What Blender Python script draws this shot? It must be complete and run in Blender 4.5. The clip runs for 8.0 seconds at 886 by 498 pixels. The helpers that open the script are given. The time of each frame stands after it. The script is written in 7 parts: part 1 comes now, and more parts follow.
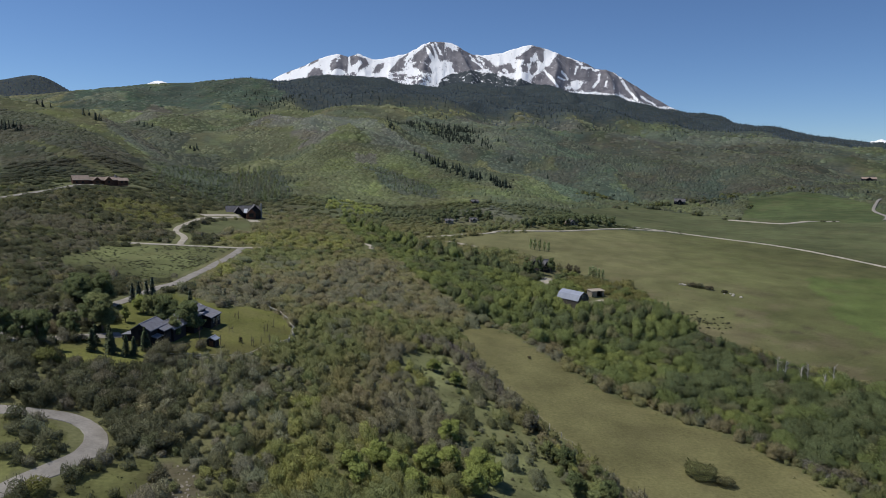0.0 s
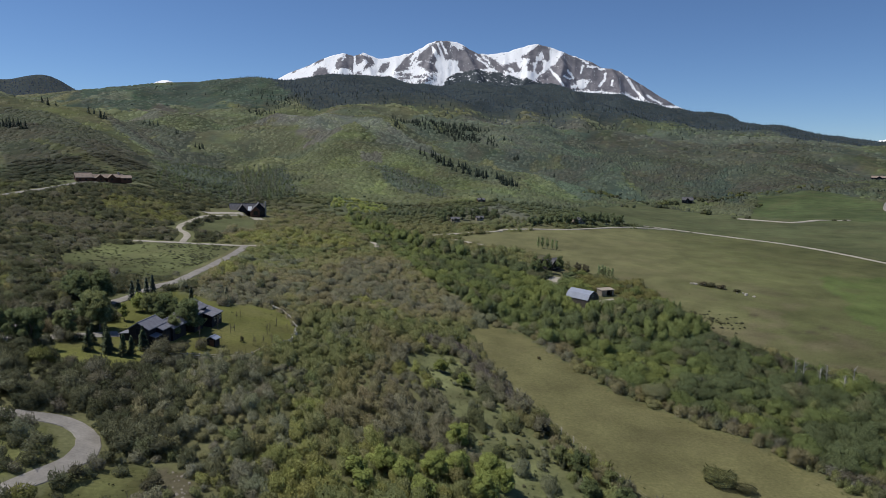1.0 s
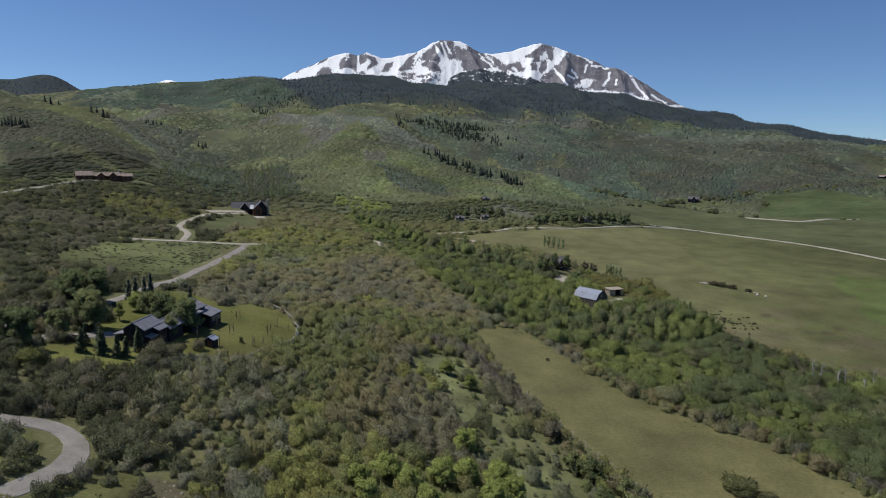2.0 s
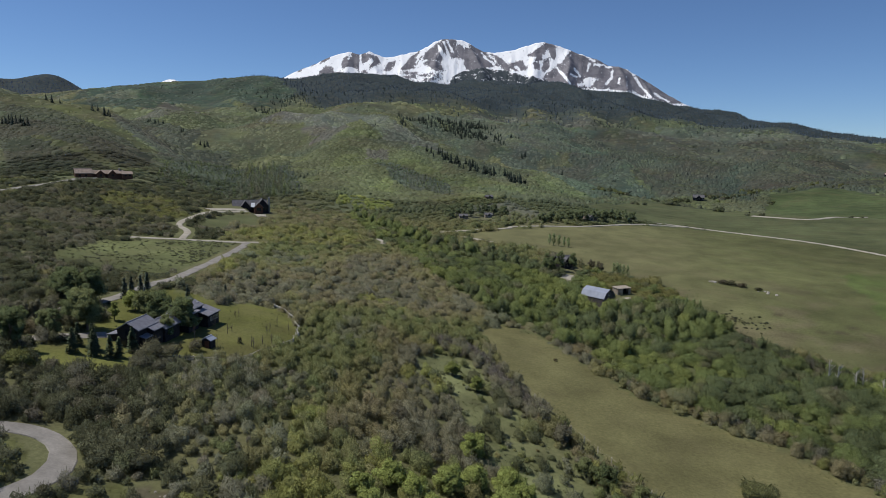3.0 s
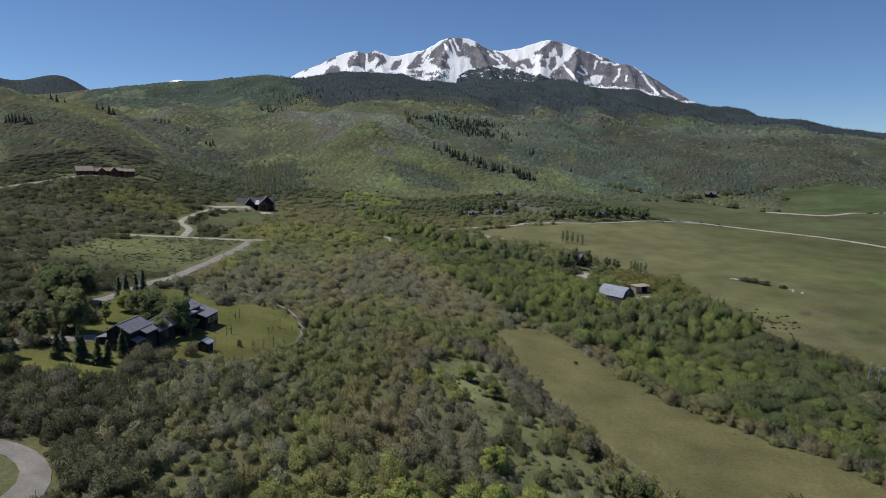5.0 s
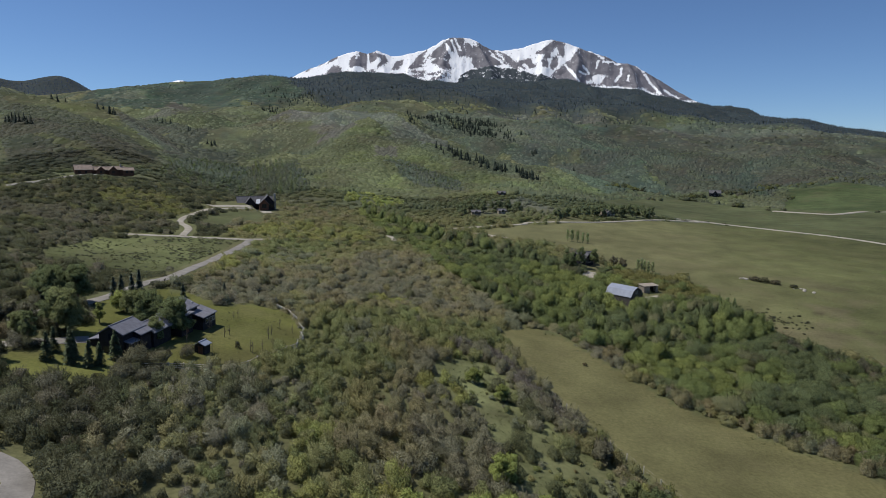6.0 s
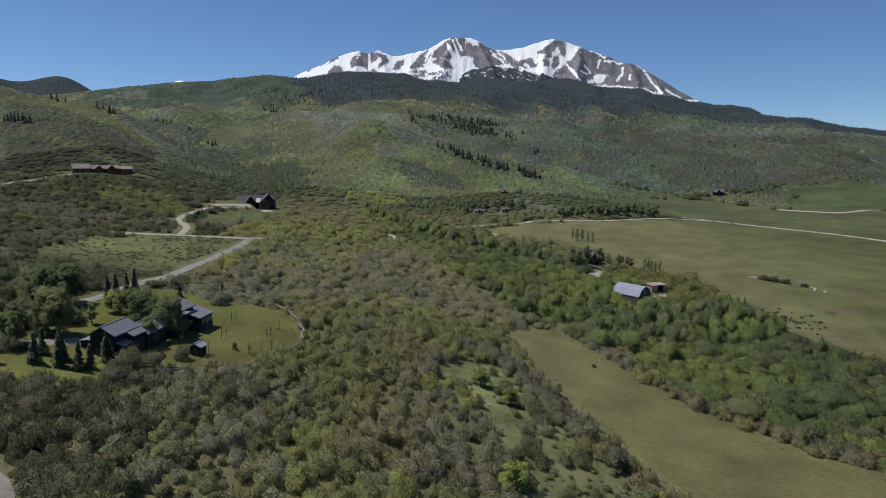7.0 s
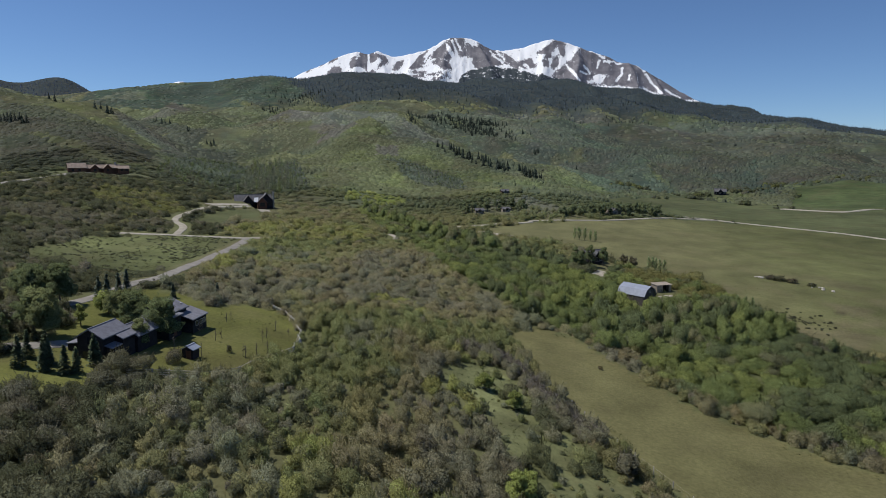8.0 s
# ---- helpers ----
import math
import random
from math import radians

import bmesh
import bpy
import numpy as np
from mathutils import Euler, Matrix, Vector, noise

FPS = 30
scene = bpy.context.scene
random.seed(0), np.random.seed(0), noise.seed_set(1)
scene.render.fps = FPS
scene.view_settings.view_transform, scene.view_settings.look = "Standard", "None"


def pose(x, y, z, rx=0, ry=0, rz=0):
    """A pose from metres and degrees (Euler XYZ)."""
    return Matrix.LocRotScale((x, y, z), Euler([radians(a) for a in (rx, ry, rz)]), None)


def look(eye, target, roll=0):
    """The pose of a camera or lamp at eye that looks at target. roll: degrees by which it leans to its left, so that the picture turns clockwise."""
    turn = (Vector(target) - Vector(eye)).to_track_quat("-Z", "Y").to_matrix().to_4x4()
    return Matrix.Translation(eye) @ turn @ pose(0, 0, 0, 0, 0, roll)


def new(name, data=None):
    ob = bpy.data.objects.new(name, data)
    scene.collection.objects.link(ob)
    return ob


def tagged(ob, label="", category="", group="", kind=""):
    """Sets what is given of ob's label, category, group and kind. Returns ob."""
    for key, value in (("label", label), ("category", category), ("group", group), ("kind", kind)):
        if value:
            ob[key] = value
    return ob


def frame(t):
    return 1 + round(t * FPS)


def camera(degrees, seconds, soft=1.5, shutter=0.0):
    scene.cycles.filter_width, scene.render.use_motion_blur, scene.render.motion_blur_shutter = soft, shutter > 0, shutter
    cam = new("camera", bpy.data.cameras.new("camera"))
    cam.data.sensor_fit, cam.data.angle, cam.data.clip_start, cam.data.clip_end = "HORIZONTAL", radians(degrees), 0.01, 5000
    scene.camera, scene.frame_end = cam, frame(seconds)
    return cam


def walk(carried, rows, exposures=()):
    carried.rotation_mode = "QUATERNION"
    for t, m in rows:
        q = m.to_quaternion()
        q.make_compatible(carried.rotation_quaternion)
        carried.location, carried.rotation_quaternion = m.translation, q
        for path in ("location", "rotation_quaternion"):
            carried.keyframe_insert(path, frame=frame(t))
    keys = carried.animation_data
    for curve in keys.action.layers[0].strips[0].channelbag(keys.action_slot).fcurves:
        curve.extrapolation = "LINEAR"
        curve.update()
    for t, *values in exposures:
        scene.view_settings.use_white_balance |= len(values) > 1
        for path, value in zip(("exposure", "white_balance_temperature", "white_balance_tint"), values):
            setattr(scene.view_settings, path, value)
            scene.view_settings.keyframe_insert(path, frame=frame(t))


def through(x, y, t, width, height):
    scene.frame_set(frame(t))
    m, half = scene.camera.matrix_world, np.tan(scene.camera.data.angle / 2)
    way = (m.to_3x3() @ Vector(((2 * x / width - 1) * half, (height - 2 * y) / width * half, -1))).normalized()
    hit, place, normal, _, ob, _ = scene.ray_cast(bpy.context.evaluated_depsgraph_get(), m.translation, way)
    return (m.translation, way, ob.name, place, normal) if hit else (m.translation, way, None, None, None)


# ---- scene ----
cam = camera(68.2, 8.0, soft=0.85)
PATH = [
    (0, (2.538, -8.595, 52.837), (2.547, -6.613, 52.571), 0.9),
    (0.5, (2.33, -6.339, 52.288), (2.332, -4.357, 52.02), 0.9),
    (1, (2.035, -3.952, 51.64), (2.028, -1.97, 51.372), 0.9),
    (1.5, (1.765, -1.505, 51.061), (1.752, 0.476, 50.793), 0.9),
    (3, (0.815, 5.669, 49.382), (0.79, 7.651, 49.111), 0.8),
    (3.5, (0.495, 8.02, 48.894), (0.467, 10.001, 48.622), 0.8),
    (4, (0.092, 10.36, 48.39), (0.059, 12.341, 48.118), 0.7),
    (4.5, (-0.293, 12.697, 47.907), (-0.333, 14.678, 47.633), 0.6),
    (6, (-1.5, 19.477, 46.311), (-1.551, 21.457, 46.038), 0.4),
    (6.5, (-1.88, 21.678, 45.79), (-1.932, 23.659, 45.517), 0.4),
    (7, (-2.289, 23.908, 45.249), (-2.344, 25.888, 44.976), 0.3),
    (7.5, (-2.584, 26.068, 44.726), (-2.638, 28.049, 44.454), 0.2),
    (8, (-2.842, 28.129, 44.259), (-2.896, 30.11, 43.988), 0.2),
]
walk(cam, [(t, look(eye, target, roll)) for t, eye, target, roll in PATH])

# ---- light ----
SUN_ELEVATION, SUN_BEARING = 60.0, -74.0        # degrees; the bearing is counted from +y towards +x
world = bpy.data.worlds.new("sky")
scene.world = world
world.use_nodes = True
sky = world.node_tree.nodes.new("ShaderNodeTexSky")
sky.sky_type, sky.sun_disc = "NISHITA", False
sky.sun_elevation, sky.sun_rotation = radians(SUN_ELEVATION), radians(SUN_BEARING)
sky.altitude, sky.air_density, sky.dust_density, sky.ozone_density = 3000, 1.0, 0.0, 4.0
back = world.node_tree.nodes["Background"]
back.inputs["Strength"].default_value = 0.085
deep = world.node_tree.nodes.new("ShaderNodeMix")
deep.data_type, deep.blend_type = "RGBA", "MULTIPLY"
deep.inputs[0].default_value, deep.inputs[7].default_value = 1.0, (0.86, 0.98, 1.12, 1)       # clear dry mountain air
world.node_tree.links.new(sky.outputs["Color"], deep.inputs[6])
world.node_tree.links.new(deep.outputs[2], back.inputs["Color"])
sun_data = bpy.data.lights.new("sun", "SUN")
sun_data.energy, sun_data.angle, sun_data.color = 3.7, radians(0.53), (1.0, 0.955, 0.89)
sun_way = Vector((math.sin(radians(SUN_BEARING)) * math.cos(radians(SUN_ELEVATION)), math.cos(radians(SUN_BEARING)) * math.cos(radians(SUN_ELEVATION)), math.sin(radians(SUN_ELEVATION))))
sun = new("sun", sun_data)
sun.matrix_world = look(sun_way * 300, (0, 0, 0))
scene.view_settings.exposure = -0.04


# ---- materials ----
def nodes_of(name, rough=0.8, spec=0.25, metal=0.0):
    m = bpy.data.materials.new(name)
    m.use_nodes = True
    shader = m.node_tree.nodes["Principled BSDF"]
    shader.inputs["Roughness"].default_value = rough
    shader.inputs["Specular IOR Level"].default_value = spec
    shader.inputs["Metallic"].default_value = metal
    return m, m.node_tree.nodes, m.node_tree.links, shader


def noise_node(nodes, links, scale, detail=4, coords=None, rough=0.55):
    n = nodes.new("ShaderNodeTexNoise")
    n.inputs["Scale"].default_value, n.inputs["Detail"].default_value, n.inputs["Roughness"].default_value = scale, detail, rough
    if coords is not None:
        links.new(coords, n.inputs["Vector"])
    return n.outputs["Fac"]


def ramp_node(nodes, links, value, low, high, a=0.3, b=0.7):
    r = nodes.new("ShaderNodeMapRange")
    links.new(value, r.inputs["Value"])
    for key, v in (("From Min", a), ("From Max", b), ("To Min", low), ("To Max", high)):
        r.inputs[key].default_value = v
    return r.outputs["Result"]


def mix_node(nodes, links, kind, fac, a, b):
    m = nodes.new("ShaderNodeMix")
    m.data_type, m.blend_type = "RGBA", kind
    for key, v in ((0, fac), (6, a), (7, b)):
        if isinstance(v, (int, float)):
            m.inputs[key].default_value = v
        elif isinstance(v, tuple):
            m.inputs[key].default_value = (*v, 1)
        else:
            links.new(v, m.inputs[key])
    return m.outputs[2]


def times_node(nodes, links, a, b):
    m = nodes.new("ShaderNodeMath")
    m.operation = "MULTIPLY"
    links.new(a, m.inputs[0])
    if isinstance(b, (int, float)):
        m.inputs[1].default_value = b
    else:
        links.new(b, m.inputs[1])
    return m.outputs[0]


def grey(nodes, links, value):
    c = nodes.new("ShaderNodeCombineColor")
    for n in range(3):
        links.new(value, c.inputs[n])
    return c.outputs[0]


def bump_node(nodes, links, shader, height, strength, distance):
    b = nodes.new("ShaderNodeBump")
    b.inputs["Strength"].default_value, b.inputs["Distance"].default_value = strength, distance
    links.new(height, b.inputs["Height"])
    links.new(b.outputs["Normal"], shader.inputs["Normal"])


def ground_material():
    """Grass, soil and brush floor: the cover's own colour, mottled at three sizes."""
    m, nodes, links, shader = nodes_of("grass_and_soil", 0.95, 0.1)
    co = nodes.new("ShaderNodeTexCoord").outputs["Object"]
    cover = nodes.new("ShaderNodeAttribute")
    cover.attribute_name = "cover"
    fine = ramp_node(nodes, links, noise_node(nodes, links, 1.6, 5, co), 0.82, 1.18)
    broad = ramp_node(nodes, links, noise_node(nodes, links, 0.09, 5, co), 0.78, 1.22)
    wide = ramp_node(nodes, links, noise_node(nodes, links, 0.011, 4, co), 0.85, 1.15)
    c = mix_node(nodes, links, "MULTIPLY", 1.0, cover.outputs["Color"], grey(nodes, links, times_node(nodes, links, times_node(nodes, links, fine, broad), wide)))
    dry = ramp_node(nodes, links, noise_node(nodes, links, 0.05, 6, co, 0.65), 0.0, 0.32, 0.48, 0.72)
    c = mix_node(nodes, links, "MIX", dry, c, (0.16, 0.135, 0.075))
    links.new(c, shader.inputs["Base Color"])
    bump_node(nodes, links, shader, noise_node(nodes, links, 2.5, 4, co), 0.6, 0.25)
    return m


def leaf_material(name, scale=0.35, through=0.25, leaf=2.6, relief=0.3, gaps=0.0):
    """Foliage or twigs: each plant's own tint, mottled at two sizes, with gaps between the leaves; some light passes through."""
    m, nodes, links, shader = nodes_of(name, 0.75, 0.12)
    co = nodes.new("ShaderNodeTexCoord").outputs["Object"]
    tint = nodes.new("ShaderNodeAttribute")
    tint.attribute_name = "tint"
    v = ramp_node(nodes, links, noise_node(nodes, links, scale, 3, co), 0.86, 1.14)
    tuft = noise_node(nodes, links, leaf, 4, co, 0.65)
    v = times_node(nodes, links, v, ramp_node(nodes, links, tuft, 0.8, 1.2))
    geo = nodes.new("ShaderNodeNewGeometry")
    single = ramp_node(nodes, links, geo.outputs["Random Per Island"], 0.84, 1.16, 0, 1)
    c = mix_node(nodes, links, "MULTIPLY", 1.0, tint.outputs["Color"], grey(nodes, links, times_node(nodes, links, v, single)))
    links.new(c, shader.inputs["Base Color"])
    bump_node(nodes, links, shader, tuft, 0.8, relief)
    glow = nodes.new("ShaderNodeBsdfTranslucent")
    links.new(c, glow.inputs["Color"])
    mix = nodes.new("ShaderNodeMixShader")
    mix.inputs[0].default_value = through
    links.new(shader.outputs[0], mix.inputs[1])
    links.new(glow.outputs[0], mix.inputs[2])
    surface_out = mix.outputs[0]
    if gaps:
        hole = nodes.new("ShaderNodeMixShader")
        links.new(ramp_node(nodes, links, noise_node(nodes, links, leaf * 1.7, 3, co, 0.65), 0, 1, gaps - 0.05, gaps + 0.05), hole.inputs[0])
        links.new(nodes.new("ShaderNodeBsdfTransparent").outputs[0], hole.inputs[1])
        links.new(surface_out, hole.inputs[2])
        surface_out = hole.outputs[0]
    links.new(surface_out, nodes["Material Output"].inputs["Surface"])
    return m


def plain_material(name, colour, rough=0.8, scale=2.0, spread=0.25, spec=0.25, metal=0.0, bump=0.0):
    m, nodes, links, shader = nodes_of(name, rough, spec, metal)
    co = nodes.new("ShaderNodeTexCoord").outputs["Object"]
    v = ramp_node(nodes, links, noise_node(nodes, links, scale, 5, co), 1 - spread, 1 + spread)
    w = ramp_node(nodes, links, noise_node(nodes, links, scale * 9, 3, co), 1 - spread / 2, 1 + spread / 2)
    links.new(mix_node(nodes, links, "MULTIPLY", 1.0, colour, grey(nodes, links, times_node(nodes, links, v, w))), shader.inputs["Base Color"])
    if bump:
        bump_node(nodes, links, shader, noise_node(nodes, links, scale * 6, 4, co), 0.5, bump)
    return m


def mountain_material():
    """Grey scree and rock with snow lying where the relief holds it, and spruce forest below the tree line."""
    m, nodes, links, shader = nodes_of("rock_and_snow", 0.85, 0.2)
    co = nodes.new("ShaderNodeTexCoord").outputs["Object"]
    snow, wood = nodes.new("ShaderNodeAttribute"), nodes.new("ShaderNodeAttribute")
    snow.attribute_name, wood.attribute_name = "snow", "wood"
    run = nodes.new("ShaderNodeAttribute")
    run.attribute_name = "run"                      # across the face, and down the fall line
    rough = noise_node(nodes, links, 0.016, 7, co, 0.68)
    streak = noise_node(nodes, links, 1.0, 6, run.outputs["Vector"], 0.62)
    rock = mix_node(nodes, links, "MIX", ramp_node(nodes, links, rough, 0, 1, 0.35, 0.65), (0.115, 0.112, 0.128), (0.25, 0.238, 0.252))
    add = nodes.new("ShaderNodeMath")
    add.operation = "ADD"
    links.new(snow.outputs["Fac"], add.inputs[0])
    links.new(ramp_node(nodes, links, streak, -0.3, 0.3, 0.2, 0.8), add.inputs[1])
    more = nodes.new("ShaderNodeMath")
    more.operation = "ADD"
    links.new(add.outputs[0], more.inputs[0])
    links.new(ramp_node(nodes, links, noise_node(nodes, links, 0.06, 7, co, 0.72), -0.36, 0.36, 0.3, 0.7), more.inputs[1])
    fine = nodes.new("ShaderNodeVectorMath")
    fine.operation = "SCALE"
    fine.inputs["Scale"].default_value = 5.0
    links.new(run.outputs["Vector"], fine.inputs[0])
    crisp = nodes.new("ShaderNodeMath")
    crisp.operation = "ADD"
    links.new(more.outputs[0], crisp.inputs[0])
    links.new(ramp_node(nodes, links, noise_node(nodes, links, 1.0, 5, fine.outputs[0], 0.7), -0.42, 0.42, 0.25, 0.75), crisp.inputs[1])
    c = mix_node(nodes, links, "MIX", ramp_node(nodes, links, crisp.outputs[0], 0, 1, 0.47, 0.53), rock, (0.96, 0.965, 0.97))
    tree = nodes.new("ShaderNodeMath")
    tree.operation = "ADD"
    links.new(wood.outputs["Fac"], tree.inputs[0])
    links.new(ramp_node(nodes, links, noise_node(nodes, links, 0.035, 6, co, 0.75), -0.5, 0.5, 0.2, 0.8), tree.inputs[1])
    # spruce colour with the blue of distance haze mixed in
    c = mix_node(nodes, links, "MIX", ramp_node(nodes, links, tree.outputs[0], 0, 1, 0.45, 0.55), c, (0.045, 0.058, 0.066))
    links.new(c, shader.inputs["Base Color"])
    bump_node(nodes, links, shader, rough, 0.5, 10.0)
    return m


GROUND, BRUSH, LEAVES = ground_material(), leaf_material("brush_twigs_and_leaves", 0.5, 0.32, 3.2, 0.15, 0.5), leaf_material("tree_leaves", 0.5, 0.3, 2.8, 0.15, 0.48)
SCRUB = leaf_material("low_scrub", 0.08, 0.0, 1.3, 0.5)
NEEDLES = leaf_material("spruce_needles", 0.6, 0.08)
PALE_GRAVEL = plain_material("dry_pale_gravel", (0.36, 0.33, 0.27), 0.95, 0.35, 0.2, 0.1, bump=0.03)
GRAVEL = plain_material("grey_gravel", (0.255, 0.238, 0.212), 0.95, 0.35, 0.2, 0.1, bump=0.03)
BARK = plain_material("grey_bark", (0.16, 0.135, 0.11), 0.95, 3.0, 0.3, 0.1, bump=0.02)
ROCK = mountain_material()


# ---- the ground ----
BEARINGS = 10                       # columns of the height table: every 8 degrees from -36 (left) to 36 (right)
RINGS = np.array([40, 70, 100, 140, 195, 270, 380, 530, 800, 1250, 1900, 2700, 3600, 4900], float)
BENCH = [                           # heights of the bench, creek and hay field by ring and bearing, to 380 m
    9.1, 10, 10.1, 9.2, 7.7, 5.9, 4, 2.1, -0.3, -3.1,
    13, 11.7, 10.5, 9.4, 7, 4.1, 1.6, -0.3, -2.1, -4.9,
    14.9, 12, 10.6, 9.4, 6.5, 2.6, -0.4, -2.8, -4.3, -6,
    16.5, 14.9, 12, 9.2, 6.6, 2.3, -1.5, -4.4, -5.6, -6.2,
    19.2, 16.7, 14.3, 10.1, 7.7, 2.9, -1.2, -4.2, -4.8, -5.9,
    24.7, 19.5, 16.8, 13.4, 10.3, 7.6, 2.8, 0.8, -1.5, -4.4,
    34.3, 34.5, 25.9, 21, 14.6, 12.5, 8.8, 4.5, 2.2, 0.6]
FOOTHILLS = [                       # the same for the valley head and the foothills
    43.5, 47.8, 35.5, 27.5, 18.2, 20.5, 13.5, 6.5, 6.1, 8.5,
    84.3, 89, 57.7, 51.7, 49.2, 40.7, 22.8, 11.6, 9.8, 10.9,
    137.8, 104, 98, 103.9, 108.2, 92.2, 65.2, 43.7, 31.6, 23.9,
    146, 174, 187.4, 196, 203.1, 174.9, 155.4, 127.2, 97, 70,
    222, 286, 327.8, 333.3, 352.3, 308.9, 274.4, 220, 145, 88,
    270, 310, 379.5, 412.8, 439.7, 441.3, 393.2, 300, 182, 108,
    256, 255.9, 284.6, 309.6, 329.8, 331, 294.9, 235.4, 150, 60]
HEIGHTS = np.array(BENCH + FOOTHILLS).reshape(len(RINGS), BEARINGS)


def hashed(ix, iy, seed):
    """A random number from 0 to 1 for each whole-numbered place."""
    h = (ix.astype(np.int64) * 374761393 + iy.astype(np.int64) * 668265263 + seed * 1274126177) & 0xFFFFFFFF
    h = ((h ^ (h >> 13)) * 1274126177) & 0xFFFFFFFF
    return ((h ^ (h >> 16)) & 0xFFFFFF) / float(0x1000000)


def value_noise(x, y, seed=0):
    """Smooth noise from -1 to 1 with a wavelength of about 1."""
    ix, iy = np.floor(x), np.floor(y)
    fx, fy = x - ix, y - iy
    fx, fy = fx * fx * (3 - 2 * fx), fy * fy * (3 - 2 * fy)
    a, b = hashed(ix, iy, seed), hashed(ix + 1, iy, seed)
    c, d = hashed(ix, iy + 1, seed), hashed(ix + 1, iy + 1, seed)
    return 2 * ((a + (b - a) * fx) * (1 - fy) + (c + (d - c) * fx) * fy) - 1


def fbm(x, y, octaves=4, seed=0):
    total, size = 0.0, 1.0
    for n in range(octaves):
        total = total + size * value_noise(x * 2**n + 17.3 * n, y * 2**n - 9.1 * n, seed + n)
        size *= 0.5
    return total


def spline_weights(u, count):
    """Catmull-Rom: four columns and their weights for each place u."""
    i = np.clip(np.floor(u).astype(int), 0, count - 2)
    f = u - i
    w = (-0.5 * f + f * f - 0.5 * f**3, 1 - 2.5 * f * f + 1.5 * f**3, 0.5 * f + 2 * f * f - 1.5 * f**3, -0.5 * f * f + 0.5 * f**3)
    return [(np.clip(i + o, 0, count - 1), wo) for o, wo in zip((-1, 0, 1, 2), w)]


def smooth(a, b, v):
    t = np.clip((v - a) / (b - a), 0, 1)
    return t * t * (3 - 2 * t)


def bump(bearing, r, b0, r0, wide, deep, high):
    return high * np.exp(-(((bearing - b0) / wide) ** 2) - ((r - r0) / deep) ** 2)


def ridge_lines(x, y):
    """0 on the rounded spurs of the foothills, 1 in the gullies between them."""
    return np.clip(np.abs(fbm(x / 170 + 3, y / 330, 2, 11)), 0, 1)


RIDGES = [                          # crest line (plan and added height), reach before and behind the crest, depth of the hollow behind
    ([(-215, 520, 0), (-240, 560, 0), (-270, 602, 1), (-302, 642, 3), (-342, 689, 5), (-385, 746, 9), (-440, 795, 21), (-496, 832, 35), (-545, 860, 31), (-620, 890, 11), (-1000, 1040, 4)], 120, 75, 34),
    ([(-205, 425, 1), (-244, 470, 4), (-285, 515, 5), (-332, 557, 5), (-400, 610, 2)], 26, 34, 7),
    ([(-200, 620, 0), (-172, 640, 5), (-160, 740, 10), (-146, 830, 13), (-118, 880, 16), (-84, 880, 15), (-46, 840, 11), (-3, 780, 6), (40, 720, 0)], 90, 55, 30),
    ([(-130, 590, 0), (-118, 605, 3), (-100, 650, 5), (-74, 680, 5), (-49, 660, 3), (-30, 640, 0)], 40, 34, 6),
    ([(-215, 930, 0), (-190, 980, 8), (-172, 1060, 14), (-146, 1106, 15), (-97, 1086, 8), (-60, 1060, 0)], 70, 60, 26),
    ([(-300, 1260, 0), (-240, 1330, 8), (-222, 1500, 18), (-190, 1600, 20), (-118, 1610, 16), (-10, 1640, 8), (60, 1640, 0)], 110, 90, 30),
    ([(-700, 1330, 4), (-600, 1380, 9), (-515, 1400, 9), (-460, 1420, 8), (-330, 1290, 5), (-290, 1250, 0)], 90, 80, 32),
    ([(-330, 800, 0), (-350, 850, 5), (-330, 900, 7), (-290, 920, 7), (-230, 880, 6), (-185, 880, 0)], 60, 55, 22),
    ([(-60, 1060, 0), (-38, 1015, 6), (20, 940, 11), (60, 845, 11), (98, 790, 10), (145, 740, 8), (180, 700, 2)], 80, 55, 30),
    ([(135, 1111, 5), (190, 1080, 7), (242, 1040, 7), (300, 980, 3)], 70, 60, 22),
    ([(288, 1700, 8), (440, 1680, 12), (536, 1560, 10), (610, 1440, 8), (667, 1320, 5)], 120, 90, 32),
    ([(398, 1340, 8), (452, 1250, 9), (510, 1170, 8), (540, 1070, 6), (590, 1010, 3)], 80, 70, 22)]


def ridge_height(x, y):
    """Rounded spurs and knolls that stand before one another, each with a hollow behind it."""
    total = np.zeros(np.shape(x))
    for crest, before, behind, deep in RIDGES:
        best, high = np.full(np.shape(x), 1e9), np.zeros(np.shape(x))
        for (x0, y0, h0), (x1, y1, h1) in zip(crest, crest[1:]):
            dx, dy = x1 - x0, y1 - y0
            t = np.clip(((x - x0) * dx + (y - y0) * dy) / (dx * dx + dy * dy), 0, 1)
            d = np.hypot(x - x0 - t * dx, y - y0 - t * dy)
            h = h0 + t * (h1 - h0)
            hollow = deep * np.minimum(1, 0.25 + h / 8)
            far_side = ((x - x0) * dy - (y - y0) * dx) * (y0 * dx - x0 * dy) < 0
            back = (h + hollow) * np.exp(-((d / behind) ** 2)) - hollow * np.exp(-((d / (2.6 * behind)) ** 2))
            high = np.where(d < best, np.where(far_side, back, h * np.exp(-((d / before) ** 2))), high)
            best = np.minimum(best, d)
        total = total + high
    return total


